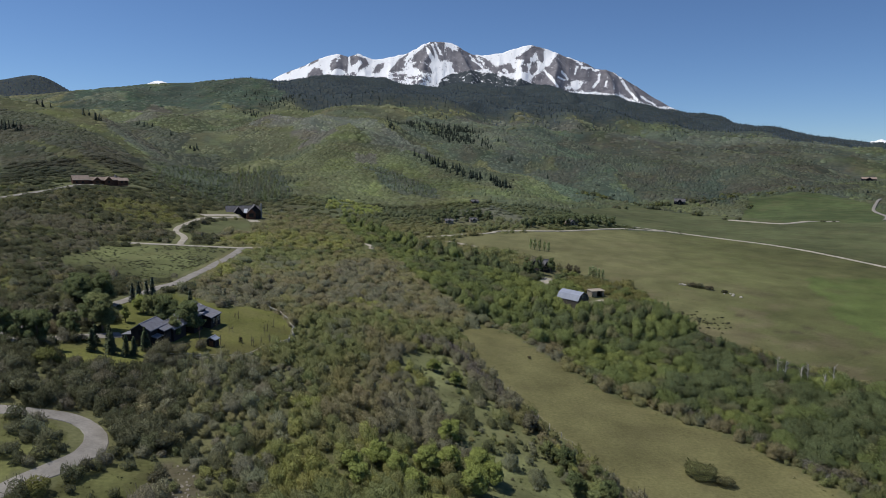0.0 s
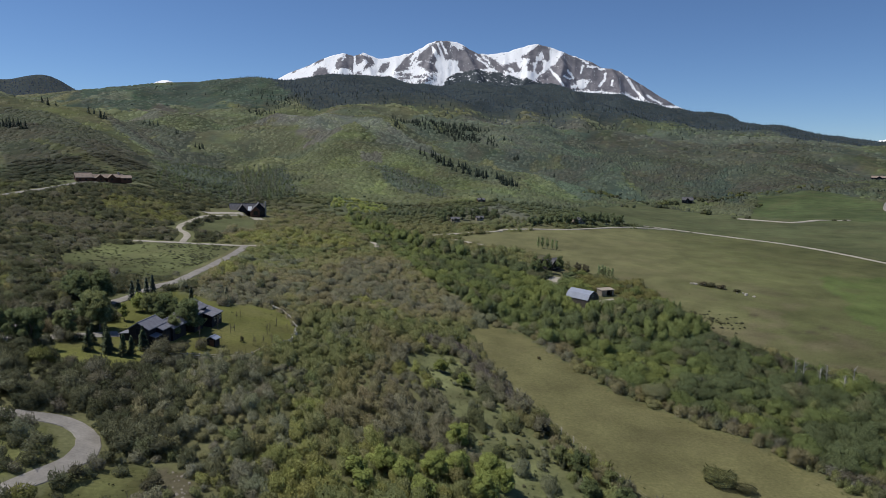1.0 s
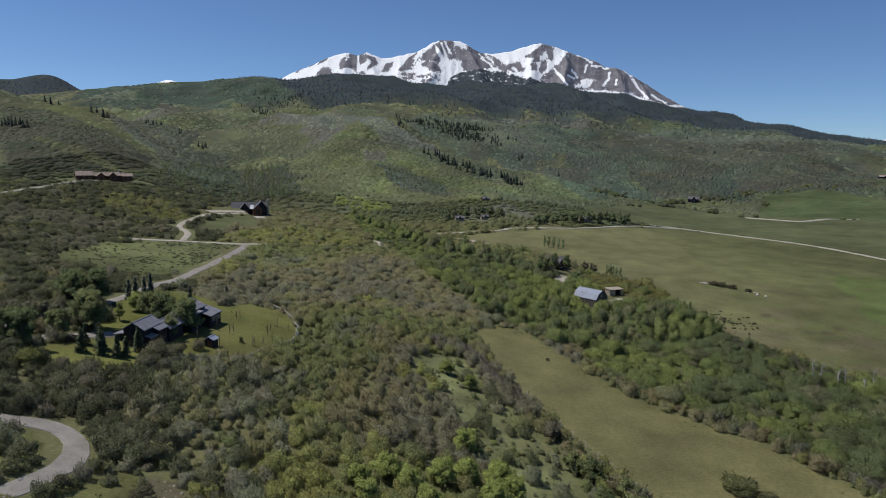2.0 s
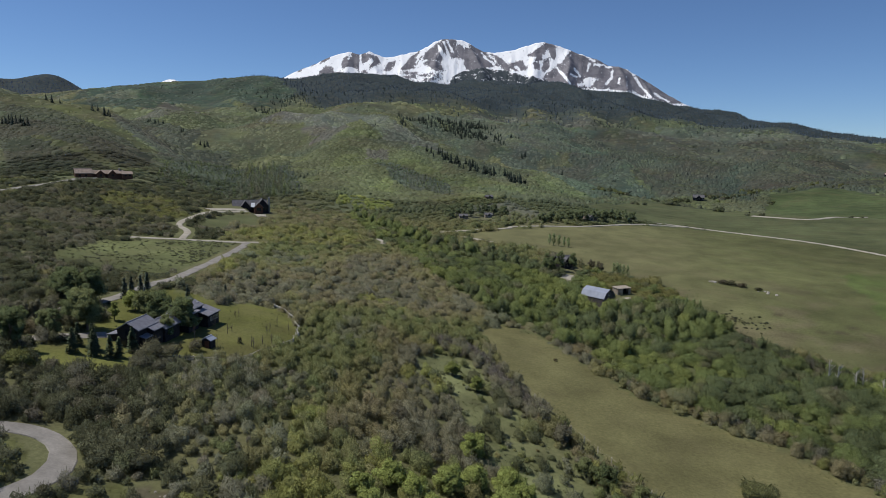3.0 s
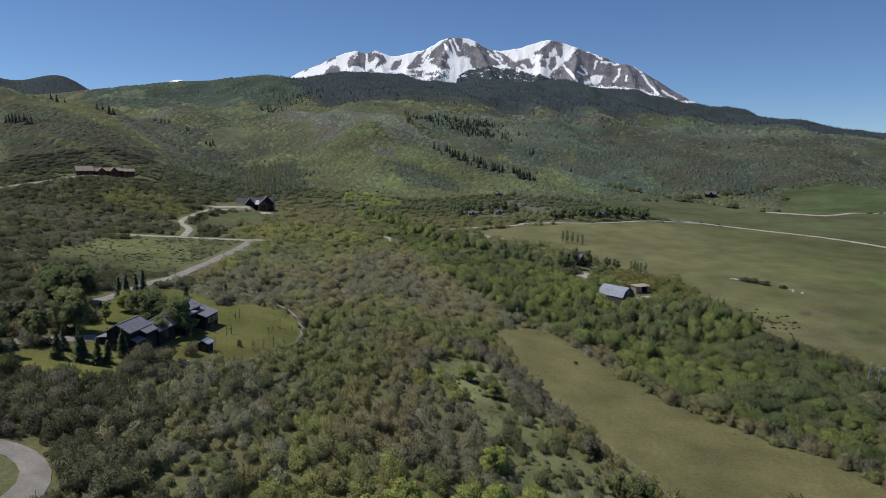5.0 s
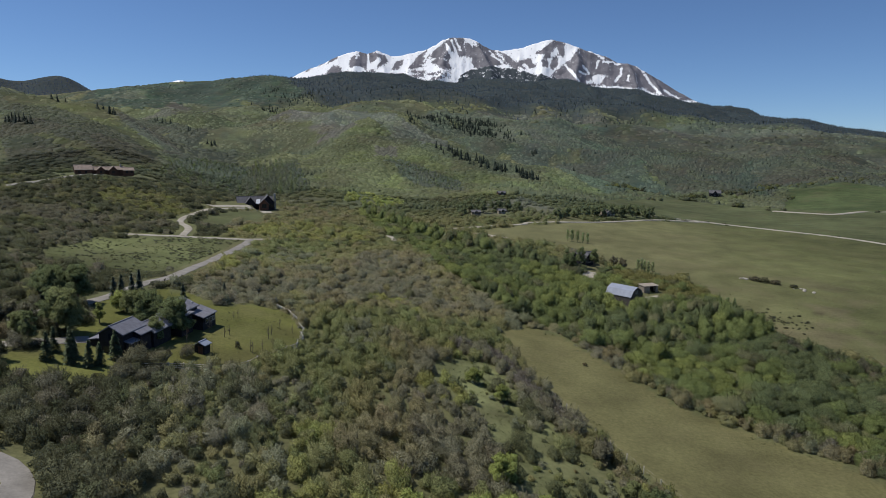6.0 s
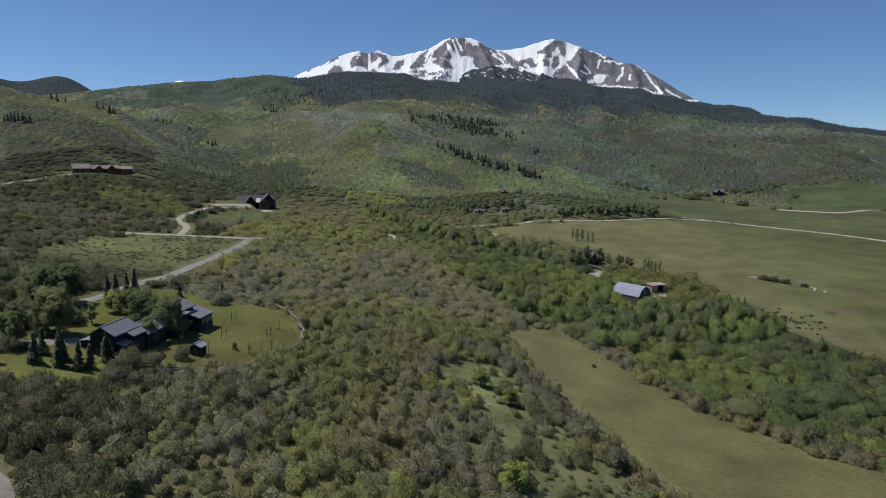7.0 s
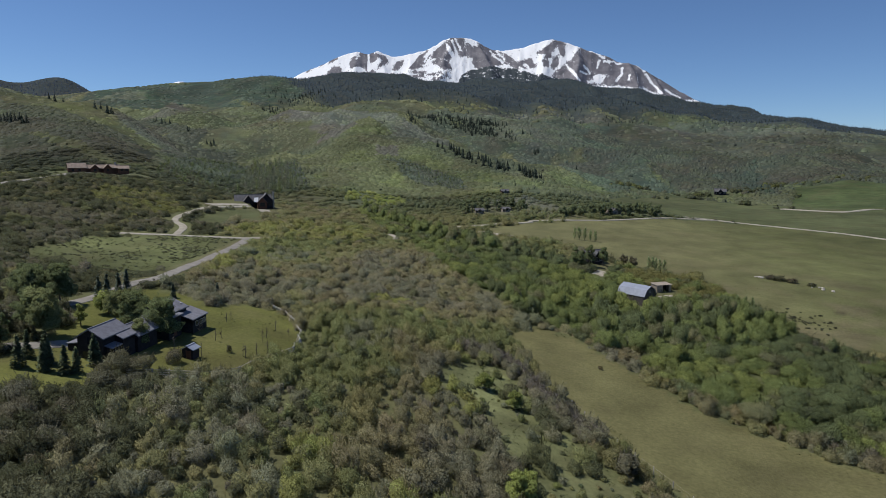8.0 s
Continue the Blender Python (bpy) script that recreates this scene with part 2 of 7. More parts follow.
def ground_height(x, y):
    x, y = np.asarray(x, float), np.asarray(y, float)
    r, bearing = np.maximum(np.hypot(x, y), 1.0), np.degrees(np.arctan2(x, y))
    ur = np.interp(np.log(r), np.log(RINGS), np.arange(len(RINGS)))
    ub = np.clip((bearing + 36) / 8, 0, BEARINGS - 1)
    z = 0.0
    for i, wi in spline_weights(ur, len(RINGS)):
        for j, wj in spline_weights(ub, BEARINGS):
            z = z + wi * wj * HEIGHTS[i, j]
    # behind the view the two sides run into one another, and the hills sink away
    mean = np.interp(np.log(r), np.log(RINGS), HEIGHTS.mean(1))
    back = smooth(50, 170, np.abs(bearing))
    z = z * (1 - back) + np.minimum(mean, 60) * back
    centre = smooth(8, 48, r)
    z = z * centre + 6.0 * (1 - centre)
    # knolls and gullies, gentle on the valley floor
    rough = 1 - 0.85 * smooth(4, 11, bearing) * smooth(950, 750, r)
    hills = rough * smooth(420, 1200, r) * np.minimum(r, 2600)
    hills = hills * (1 - 0.75 * smooth(1950, 2450, r) * smooth(-11, -14, bearing))
    z = z + hills * (0.009 * fbm(x / 260, y / 260, 3, 5) + 0.011 * (1 + 0.9 * smooth(480, 750, r) * smooth(1900, 1400, r)) * (0.5 - ridge_lines(x, y)))
    z = z + rough * smooth(60, 200, r) * 0.45 * fbm(x / 31, y / 31, 3, 21)
    z = z + ridge_height(x, y)
    for b0, r0, wide, deep, high in SKYLINE:
        z = z + bump(bearing, r, b0, r0, wide, deep, high)
    return z


SKYLINE = [                         # bearing, distance, width, depth, height of single knolls along the skyline
    (-16.4, 2700, 2.6, 380, 24), (-31.2, 3800, 2.5, 300, 134), (-37, 3800, 3.6, 300, 170), (-9.5, 2700, 2.2, 350, 26), (-1.5, 2700, 3.2, 420, -22), (-1.5, 3600, 3.5, 420, -30)]


def in_area(x, y, corners):
    """Which places lie inside a closed line of corners."""
    inside = np.zeros(np.shape(x), bool)
    for (x0, y0), (x1, y1) in zip(corners, corners[1:] + corners[:1]):
        if y0 != y1:
            inside ^= ((y0 > y) != (y1 > y)) & (x < (x1 - x0) * (y - y0) / (y1 - y0) + x0)
    return inside


def line_distance(x, y, line):
    best = np.full(np.shape(x), 1e9)
    for (x0, y0), (x1, y1) in zip(line, line[1:]):
        dx, dy = x1 - x0, y1 - y0
        t = np.clip(((x - x0) * dx + (y - y0) * dy) / max(dx * dx + dy * dy, 1e-9), 0, 1)
        best = np.minimum(best, np.hypot(x - x0 - t * dx, y - y0 - t * dy))
    return best


def spline(points, step):
    """A smooth line through plan points, in steps of about that many metres."""
    p = [Vector(q) for q in points]
    p = [2 * p[0] - p[1], *p, 2 * p[-1] - p[-2]]
    out = []
    for a, b, c, d in zip(p, p[1:], p[2:], p[3:]):
        count = max(2, int((c - b).length / step))
        for n in range(count):
            t = n / count
            out.append(0.5 * (2 * b + (c - a) * t + (2 * a - 5 * b + 4 * c - d) * t * t + (3 * b - a - 3 * c + d) * t**3))
    return [tuple(v) for v in out + [p[-2]]]


HILL_TONES = {                        # drifts on the foothills: outline, tint of the plants with relief light and shade put in, share of bushes
    "green_shoulder": ([(-1073, 1840), (-1367, 2455), (-1032, 2408), (-861, 2780), (-729, 2817), (-518, 2490), (-510, 1905), (-691, 1784), (-787, 1529)], (0.05, 0.077, 0.052), 0.6),
    "pale_bench": ([(-1054, 1952), (-973, 1940), (-861, 2006), (-867, 1961), (-944, 1805)], (0.14, 0.142, 0.09), 0.5),
    "bowl": ([(-770, 1496), (-688, 1777), (-496, 1851), (-216, 1240), (-205, 1007), (-285, 1031), (-342, 992), (-410, 1036), (-534, 1242)], (0.115, 0.12, 0.06), 1.0),
    "purple_drift": ([(-724, 1508), (-707, 1750), (-532, 1375), (-555, 1293), (-631, 1337)], (0.125, 0.112, 0.085), 1.0),
    # spur_crest, spur_rib and lit_knoll tinted as lit, spur_face and hollow as shaded
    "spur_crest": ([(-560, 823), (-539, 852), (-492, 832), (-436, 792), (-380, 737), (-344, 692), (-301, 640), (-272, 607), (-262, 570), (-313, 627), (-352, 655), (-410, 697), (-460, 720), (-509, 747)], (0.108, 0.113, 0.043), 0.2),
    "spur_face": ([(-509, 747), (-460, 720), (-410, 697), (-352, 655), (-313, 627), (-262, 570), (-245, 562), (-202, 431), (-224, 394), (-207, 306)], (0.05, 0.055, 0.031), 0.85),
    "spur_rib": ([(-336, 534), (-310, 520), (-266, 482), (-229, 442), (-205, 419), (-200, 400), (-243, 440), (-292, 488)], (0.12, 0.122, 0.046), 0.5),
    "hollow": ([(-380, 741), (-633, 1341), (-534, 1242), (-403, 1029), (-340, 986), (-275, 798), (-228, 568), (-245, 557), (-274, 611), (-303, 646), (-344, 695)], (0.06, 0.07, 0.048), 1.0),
    "grey_band": ([(-478, 1731), (-249, 1364), (-164, 1325), (-95, 1310), (-14, 1067), (-46, 835), (-104, 1058), (-183, 1108), (-321, 1239)], (0.14, 0.146, 0.11), 1.0),
    "purple_patch": ([(-237, 1073), (-236, 1142), (-207, 1216), (-171, 1044), (-202, 1032)], (0.135, 0.118, 0.096), 1.0),
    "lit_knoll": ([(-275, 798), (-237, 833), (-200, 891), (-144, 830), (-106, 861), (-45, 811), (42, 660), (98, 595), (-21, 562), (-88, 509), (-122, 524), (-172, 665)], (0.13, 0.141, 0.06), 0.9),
    "purple_spot": ([(-105, 809), (-81, 827), (-74, 776), (-96, 753)], (0.13, 0.115, 0.09), 1.0),
    "aspen_belt": ([(-228, 524), (-234, 583), (-286, 830), (-217, 839), (-110, 500), (-125, 455), (-138, 386), (-180, 406)], (0.062, 0.078, 0.054), 1.0),
    "gully": ([(-87, 731), (-67, 754), (-8, 648), (1, 563), (-22, 590), (-56, 632)], (0.09, 0.108, 0.078), 1.0),
    "pine_slope": ([(-26, 1854), (158, 2011), (205, 1587), (135, 1110), (67, 1071), (-6, 1132), (-56, 1426)], (0.1, 0.115, 0.078), 1.0),
    "east_aspens": ([(78, 1101), (205, 1587), (329, 1674), (253, 986), (246, 797), (142, 658), (103, 787)], (0.08, 0.104, 0.072), 1.0),
    "fresh_patch": ([(129, 1100), (171, 1133), (181, 1072), (137, 1045)], (0.12, 0.135, 0.062), 1.0),
    "east_slope": ([(325, 1653), (415, 1679), (778, 1769), (1090, 1707), (453, 707), (432, 835), (423, 888), (338, 741), (256, 805), (253, 986)], (0.078, 0.08, 0.056), 1.0),
    "pale_rim": ([(91, 2031), (331, 2036), (621, 1878), (1758, 2752), (1090, 1707), (536, 1620), (295, 1811), (82, 1820)], (0.11, 0.118, 0.085), 0.9),
    "dark_grove": ([(441, 1111), (492, 1134), (442, 970), (336, 750), (318, 777)], (0.055, 0.075, 0.052), 1.0),
    "sage_flat": ([(3, 485), (43, 505), (73, 443), (38, 396), (6, 397)], (0.18, 0.172, 0.13), 0.9),
    "brown_brush": ([(-228, 335), (-187, 325), (-156, 339), (-123, 316), (-136, 267), (-166, 242)], (0.15, 0.138, 0.088), 1.0)}


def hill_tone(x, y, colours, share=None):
    """Lays the drifts of the foothills, with their painted relief light and shade, over the colours, with ragged rims.
    """
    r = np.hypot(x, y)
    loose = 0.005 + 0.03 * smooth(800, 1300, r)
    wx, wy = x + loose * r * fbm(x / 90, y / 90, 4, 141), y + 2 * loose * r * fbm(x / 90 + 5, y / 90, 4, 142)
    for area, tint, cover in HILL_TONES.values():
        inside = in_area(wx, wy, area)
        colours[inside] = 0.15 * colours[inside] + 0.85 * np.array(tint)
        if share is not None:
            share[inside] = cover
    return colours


def aspen_patch(x, y):
    """Clumps of young aspen on the slopes, 0 to 1: many in the gullies and on the eastern side."""
    more = 0.3 * smooth(0.25, 0.6, ridge_lines(x, y)) + 0.25 * smooth(3, 9, bearing_of(x, y)) - 0.7 * smooth(-18, -23, bearing_of(x, y))
    return smooth(0.3, 0.5, fbm(x / 48 + 11, y / 60, 4, 125) + more - 0.2)


def slope_colour(x, y):
    """The plants' tone on the far slopes: dry spurs, green gullies, and a patchwork of bare oak, fresh leaves and
    aspen, all tinted for haze.
    """
    dry = (smooth(0.6, 0.1, ridge_lines(x, y)) * (1 - 0.6 * smooth(8, 16, bearing_of(x, y))))[:, None]
    tone = dry * np.array((0.14, 0.142, 0.062)) + (1 - dry) * np.array((0.09, 0.102, 0.054))
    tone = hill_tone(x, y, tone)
    drift = fbm(x / 60, y / 100, 4, 121)[:, None]
    warm = fbm(x / 160 + 9, y / 160, 3, 122)[:, None]
    tone = tone * (1 + 0.3 * np.clip(drift, -1, 1)) * (1 + np.array((0.06, -0.02, 0.03)) * np.clip(warm, -1, 1))
    bare = smooth(0.28, 0.5, fbm(x / 38, y / 55, 4, 123))[:, None]
    tone = tone * (1 - 0.5 * bare) + 0.5 * bare * (0.75 * tone + np.array((0.03, 0.014, 0.014)))
    fresh = smooth(0.4, 0.6, fbm(x / 30 + 21, y / 42, 4, 124))[:, None]
    tone = tone * (1 + fresh * np.array((0.14, 0.17, 0.0)))
    aspen = aspen_patch(x, y)[:, None]
    tone = tone * (1 - 0.45 * aspen) + 0.45 * aspen * (0.45 * tone + np.array((0.035, 0.05, 0.04)))
    # less red and more blue: distance haze put into the tone
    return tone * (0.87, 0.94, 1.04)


HAY = [(8.6, 185), (17.3, 191.3), (24.8, 187), (32.2, 172.6), (42.9, 149.2), (53.7, 138.4), (65.8, 126.4), (72.2, 113), (77, 100), (84.6, 86), (90, 60), (45, 60),
       (36.3, 93.8), (33.3, 100.8), (29.3, 110.5), (24.4, 121.6), (19.3, 134.5), (13.1, 150), (9.2, 172.7)]
LAWN = [(-72.7, 116.8), (-69.3, 124), (-73, 142), (-79, 155.5), (-75.3, 160.8), (-73.5, 169), (-66, 171), (-55.7, 162), (-50.2, 168.8), (-44.2, 169.9), (-38.8, 163.7),
        (-34.6, 153.4), (-32.9, 143.9), (-33.5, 138.2), (-36.6, 130.5), (-39.4, 123.7), (-44.6, 124), (-52, 119), (-54.5, 112), (-61.4, 108), (-69.4, 111)]
PASTURE = [(7, 348), (32, 371), (117, 437), (159, 451), (195, 415), (236, 328), (275, 240), (250, 120), (137, 122.6), (122, 159), (111, 176), (88, 199), (86, 228), (84, 243), (84, 255),
           (77, 268), (69, 276), (61, 284), (54, 300), (45, 312), (23, 322)]
UPPER_FIELD = [(107, 539), (196, 671), (243, 609), (281, 585), (371, 530), (435, 479), (275, 262), (237, 331), (166, 461), (125, 463)]
HILL_FIELD = [(295, 629), (372, 776), (480, 818), (473, 708), (442, 635), (371, 530), (292, 528)]
MEADOW = [(-124, 239), (-100, 255), (-83, 259), (-80, 193), (-81, 182.5), (-111, 188), (-123, 206)]
LAWN_TWO = [(-112, 300), (-107, 325), (-92, 333), (-88, 300), (-106, 277)]
SLOPE = [(-7, 144), (-2, 152.4), (3.1, 154), (9.9, 142), (14.1, 126.6), (17.7, 119.6), (22.2, 107.5), (27.7, 93.8), (30, 80), (22, 66), (4, 66), (6, 78), (11, 88), (8, 97), (4.5, 104), (4.5, 114), (2.5, 125), (-3, 136)]
VERGE = [(-78, 60), (-78, 82.5), (-62, 82.4), (-53, 83), (-49.5, 80), (-48.8, 73), (-50, 66), (-44.4, 62), (-42, 74), (-37, 77), (-32, 72), (-34, 55)]
STONY = [(-36, 77), (-31, 76), (-25, 66), (-28, 60), (-33, 66)]
BRIGHT = [(-88, 487), (-89, 516), (-75, 540), (-46, 524), (-41, 486), (-56, 456), (-71, 457)]
GOLDEN = [                            # olive-yellow thickets
    [(-88, 277), (-83, 301), (-67, 315), (-47, 315), (-32, 296), (-37, 285), (-59, 279), (-81, 268)],
    [(-162, 302), (-161, 323), (-141, 330), (-121, 306), (-117, 286), (-132, 285), (-147, 287)],
    [(-76, 204), (-77, 220), (-70, 221), (-65, 204), (-68, 192)]]
DUSKY = [                             # grey leafless thickets
    [(-180, 262), (-163, 269), (-148, 270), (-132, 271), (-128, 261), (-136, 252), (-145, 246), (-160, 234)],
    [(-141, 226), (-136, 234), (-128, 240), (-122, 231), (-129, 216)]]
ASPENS = [(-147, 451), (-168, 530), (-196, 640), (-170, 640), (-140, 560), (-115, 482), (-130, 452)]
CREEK = [(-63, 415), (-41, 378), (-3, 318), (33, 282), (50, 292), (60, 284), (69, 276), (77, 268), (84, 253), (86, 228), (88, 199), (107, 170), (119, 155), (140, 120), (130, 60), (92, 60), (88, 109),
         (78, 113.4), (67, 129.4), (55.5, 144), (44.5, 155.7), (33.5, 181), (25.3, 191), (14, 199), (-1, 224), (-20, 282), (-56, 370)]
ROADS = {                            # plan line and width
    "loop": ([(-90, 83.5), (-67.7, 85), (-62.6, 84.9), (-57.9, 85.4), (-54.4, 86.2), (-51, 85.8), (-47.4, 82.8), (-45.3, 77.9), (-45.3, 73.3), (-46.3, 68.6), (-48.4, 63.4), (-51.2, 57), (-58, 48)], 3.0),
    "drive": ([(-110, 114), (-89, 118), (-84.6, 118.1), (-78.5, 119.1), (-74.1, 123.1), (-69.8, 126.1), (-66, 129)], 3.4),
    "lane": ([(-80, 263), (-79, 246), (-78, 219), (-76, 188), (-77.5, 176.5), (-78, 168.8), (-78.5, 158.5), (-81, 148), (-86, 134), (-88, 119)], 2.9),
    "bench_road": ([(-122, 248), (-116, 250), (-102, 254), (-86, 259), (-76, 266), (-59, 275), (-42, 280), (-33, 289), (-30, 304), (-34, 313)], 2.4),
    "house_drive": ([(-103, 255), (-107, 270), (-115, 281), (-117, 298), (-117, 316), (-112, 326), (-102, 337), (-94, 341)], 2.5),
    "house_yard": ([(-121, 328), (-113, 337), (-104, 342), (-96, 344.5)], 6.0),
    "ridge_drive": ([(-204, 277), (-202, 297), (-199, 313), (-196, 331), (-195, 350), (-188, 362)], 4.0),
    "valley_lane": ([(-7, 349), (12, 362), (33, 376), (39, 386), (82, 406), (129, 446), (163, 454)], 2.4),
    "farm_track": ([(6, 339), (24, 320)], 3.0),
    "valley_road": ([(120, 475), (142, 464), (163, 454), (195, 415), (215, 383), (234, 326), (250, 280), (270, 220)], 2.0),
    "gravel_yard": ([(252, 554), (266, 534), (280, 520), (310, 536), (341, 548)], 4.6),
    "hill_drive": ([(520, 760), (465, 687), (435, 642), (408, 584), (380, 545)], 2.6),
    "ranch_yard": ([(44, 255), (46.5, 261), (49, 269)], 5.0),
    "barn_yard": ([(60.5, 233), (63, 237), (67, 239)], 4.5),
}
ROAD_LINES = {name: spline(line, 2.0) for name, (line, _) in ROADS.items()}


def bearing_of(x, y):
    return np.degrees(np.arctan2(x, y))


def cover_colour(x, y):
    """The ground's own colour: brush floor, hay, pasture, lawn, forest floor; far slopes and forest carry a haze tint.
    """
    r, b = np.hypot(x, y), bearing_of(x, y)
    out = np.empty((len(x), 3))
    out[:] = (0.125, 0.127, 0.06)
    n = fbm(x / 60, y / 60, 3, 41)[:, None]
    out = out + np.clip(n, -1, 1) * (0.012, 0.002, 0.004)
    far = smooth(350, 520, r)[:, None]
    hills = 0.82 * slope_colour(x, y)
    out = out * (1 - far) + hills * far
    forest = forest_share(x, y)[:, None]
    # forest floor made bluish, as haze would turn it
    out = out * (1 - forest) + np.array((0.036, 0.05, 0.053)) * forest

    def lay(area, colour, spread=0.0, seed=60, size=38):
        inside = in_area(x, y, area)
        k = 1 + spread * fbm(x / size, y / size, 3, seed)[inside][:, None]
        out[inside] = np.array(colour) * k

    lay(SLOPE, (0.152, 0.164, 0.074), 0.35, size=7)
    lay(VERGE, (0.112, 0.118, 0.045), 0.5, size=5)
    lay(STONY, (0.165, 0.15, 0.095), 0.4)
    lay(HAY, (0.15, 0.142, 0.062), 0.06)
    lay(PASTURE, (0.105, 0.112, 0.046), 0.16)
    lay(UPPER_FIELD, (0.084, 0.096, 0.044), 0.12)
    lay(HILL_FIELD, (0.068, 0.09, 0.036), 0.18)
    lay(MEADOW, (0.1, 0.112, 0.046), 0.3)
    lay(LAWN_TWO, (0.1, 0.112, 0.05), 0.1)
    lay(LAWN, (0.118, 0.124, 0.036), 0.35, size=12)
    # dry grass on the lower lawn
    parched = (in_area(x, y, LAWN) * smooth(-0.2, 0.6, fbm(x / 8, y / 8, 3, 69) + 0.02 * (x + 50)))[:, None]
    out = out * (1 - 0.4 * parched) + 0.4 * parched * np.array((0.125, 0.115, 0.045))
    wet = in_area(x, y, PASTURE) & (x > 138 + 0.25 * (y - 150) + 10 * fbm(x / 30, y / 30, 2, 8)) & (y < 300)
    out[wet] = (0.096, 0.124, 0.04)
    # tan and close-grazed beside the creek, greener and darker out in the flat
    graze = (in_area(x, y, PASTURE) * smooth(110, 40, x - 0.12 * y + 14 * fbm(x / 45, y / 45, 3, 66)))[:, None]
    out = out * (1 - 0.55 * graze) + 0.55 * graze * np.array((0.19, 0.178, 0.088))
    # bare dry soil and trampled spots in the pasture
    dry = in_area(x, y, PASTURE) & ~wet
    thin = smooth(0.15, 0.75, fbm(x / 17, y / 11, 4, 67)) * smooth(320, 230, y) * dry
    out = out * (1 - 0.6 * thin[:, None]) + 0.6 * thin[:, None] * np.array((0.135, 0.115, 0.068))
    for sx, sy, long, wide in ((123, 210, 5.5, 1.6), (132, 216, 3.0, 1.2), (138, 192, 3.5, 1.0), (112, 226, 2.5, 1.2), (118, 232, 2.2, 1.0)):
        spot = smooth(1.3, 0.6, np.hypot((x - sx - 0.4 * (y - sy)) / long, (y - sy) / wide) + 0.3 * fbm(x / 2.5, y / 2.5, 2, 68))[:, None]
        out = out * (1 - 0.75 * spot) + 0.75 * spot * np.array((0.06, 0.05, 0.032))
    return out


def forest_share(x, y):
    """Where dark spruce forest covers the upper slopes below the mountain."""
    r, b = np.hypot(x, y), bearing_of(x, y)
    edge = 1930 + 700 * smooth(-10.5, -16, b) + 180 * smooth(2, 9, b) + 150 * smooth(9, 24, b) + 150 * fbm(x / 260, y / 260, 4, 71)
    slopes = smooth(edge - 160, edge + 160, r) * smooth(-46, -40, -np.abs(b)) * smooth(-19, -14, b + 2.5 * fbm(x / 200, y / 200, 2, 5))
    return np.maximum(slopes, smooth(3150, 3350, r) * smooth(-22, -25, b) * smooth(-50, -44, b))


FINE = np.arange(-44, 44.01, 0.32)
COARSE = np.arange(48, 312.1, 4.0)
COLUMNS = np.concatenate([FINE, COARSE])
ROWS = np.concatenate([[0.02, 2.5, 5.0], np.geomspace(8, 4960, 360)])


def grid_mesh(name, verts, rows, cols, closed=False):
    i, j = np.meshgrid(np.arange(rows - 1), np.arange(cols if closed else cols - 1), indexing="ij")
    k = (j + 1) % cols
    quads = np.stack([i * cols + j, (i + 1) * cols + j, (i + 1) * cols + k, i * cols + k], -1).reshape(-1, 4)
    return raw_mesh(name, verts, quads)


def raw_mesh(name, verts, faces, smooth_faces=False):
    """A mesh from arrays of corners and of faces that all have the same number of corners."""
    me = bpy.data.meshes.new(name)
    sides = faces.shape[1]
    me.vertices.add(len(verts))
    me.vertices.foreach_set("co", np.ascontiguousarray(verts, np.float32).ravel())
    me.loops.add(faces.size)
    me.loops.foreach_set("vertex_index", np.ascontiguousarray(faces, np.int32).ravel())
    me.polygons.add(len(faces))
    me.polygons.foreach_set("loop_start", np.arange(0, faces.size, sides, dtype=np.int32))
    me.polygons.foreach_set("use_smooth", np.full(len(faces), smooth_faces))
    me.update(calc_edges=True)
    return me


def colour_layer(me, name, colours):
    layer = me.attributes.new(name, "FLOAT_COLOR", "POINT")
    layer.data.foreach_set("color", np.concatenate([colours, np.ones((len(colours), 1))], 1).astype(np.float32).ravel())


def value_layer(me, name, values):
    me.attributes.new(name, "FLOAT", "POINT").data.foreach_set("value", np.asarray(values, np.float32))


def build_ground():
    rr, bb = np.meshgrid(ROWS, np.radians(COLUMNS), indexing="ij")
    x, y = (rr * np.sin(bb)).ravel(), (rr * np.cos(bb)).ravel()
    z = ground_height(x, y)
    me = grid_mesh("ground", np.stack([x, y, z], 1), len(ROWS), len(COLUMNS), closed=True)
    me.polygons.foreach_set("use_smooth", np.ones(len(me.polygons), bool))
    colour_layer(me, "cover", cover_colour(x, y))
    me.materials.append(GROUND)
    tagged(new("ground", me), "rolling brush-covered valley ground with hay fields and pastures", "ground", kind="structure")
    return z.reshape(len(ROWS), len(COLUMNS))


GRID = build_ground()


def surface(x, y):
    """The height of the ground's mesh at plan places in the front sector."""
    x, y = np.asarray(x, float), np.asarray(y, float)
    u = np.clip(np.interp(np.log(np.maximum(np.hypot(x, y), 0.03)), np.log(ROWS), np.arange(len(ROWS))), 0, len(ROWS) - 1.001)
    v = np.clip((bearing_of(x, y) + 44) / 0.32, 0, len(FINE) - 1.001)
    i, j = u.astype(int), v.astype(int)
    f, g = u - i, v - j
    z = (GRID[i, j] * (1 - f) + GRID[i + 1, j] * f) * (1 - g) + (GRID[i, j + 1] * (1 - f) + GRID[i + 1, j + 1] * f) * g
    return np.where(np.abs(bearing_of(x, y)) < 43.9, z, ground_height(x, y) - 0.05)


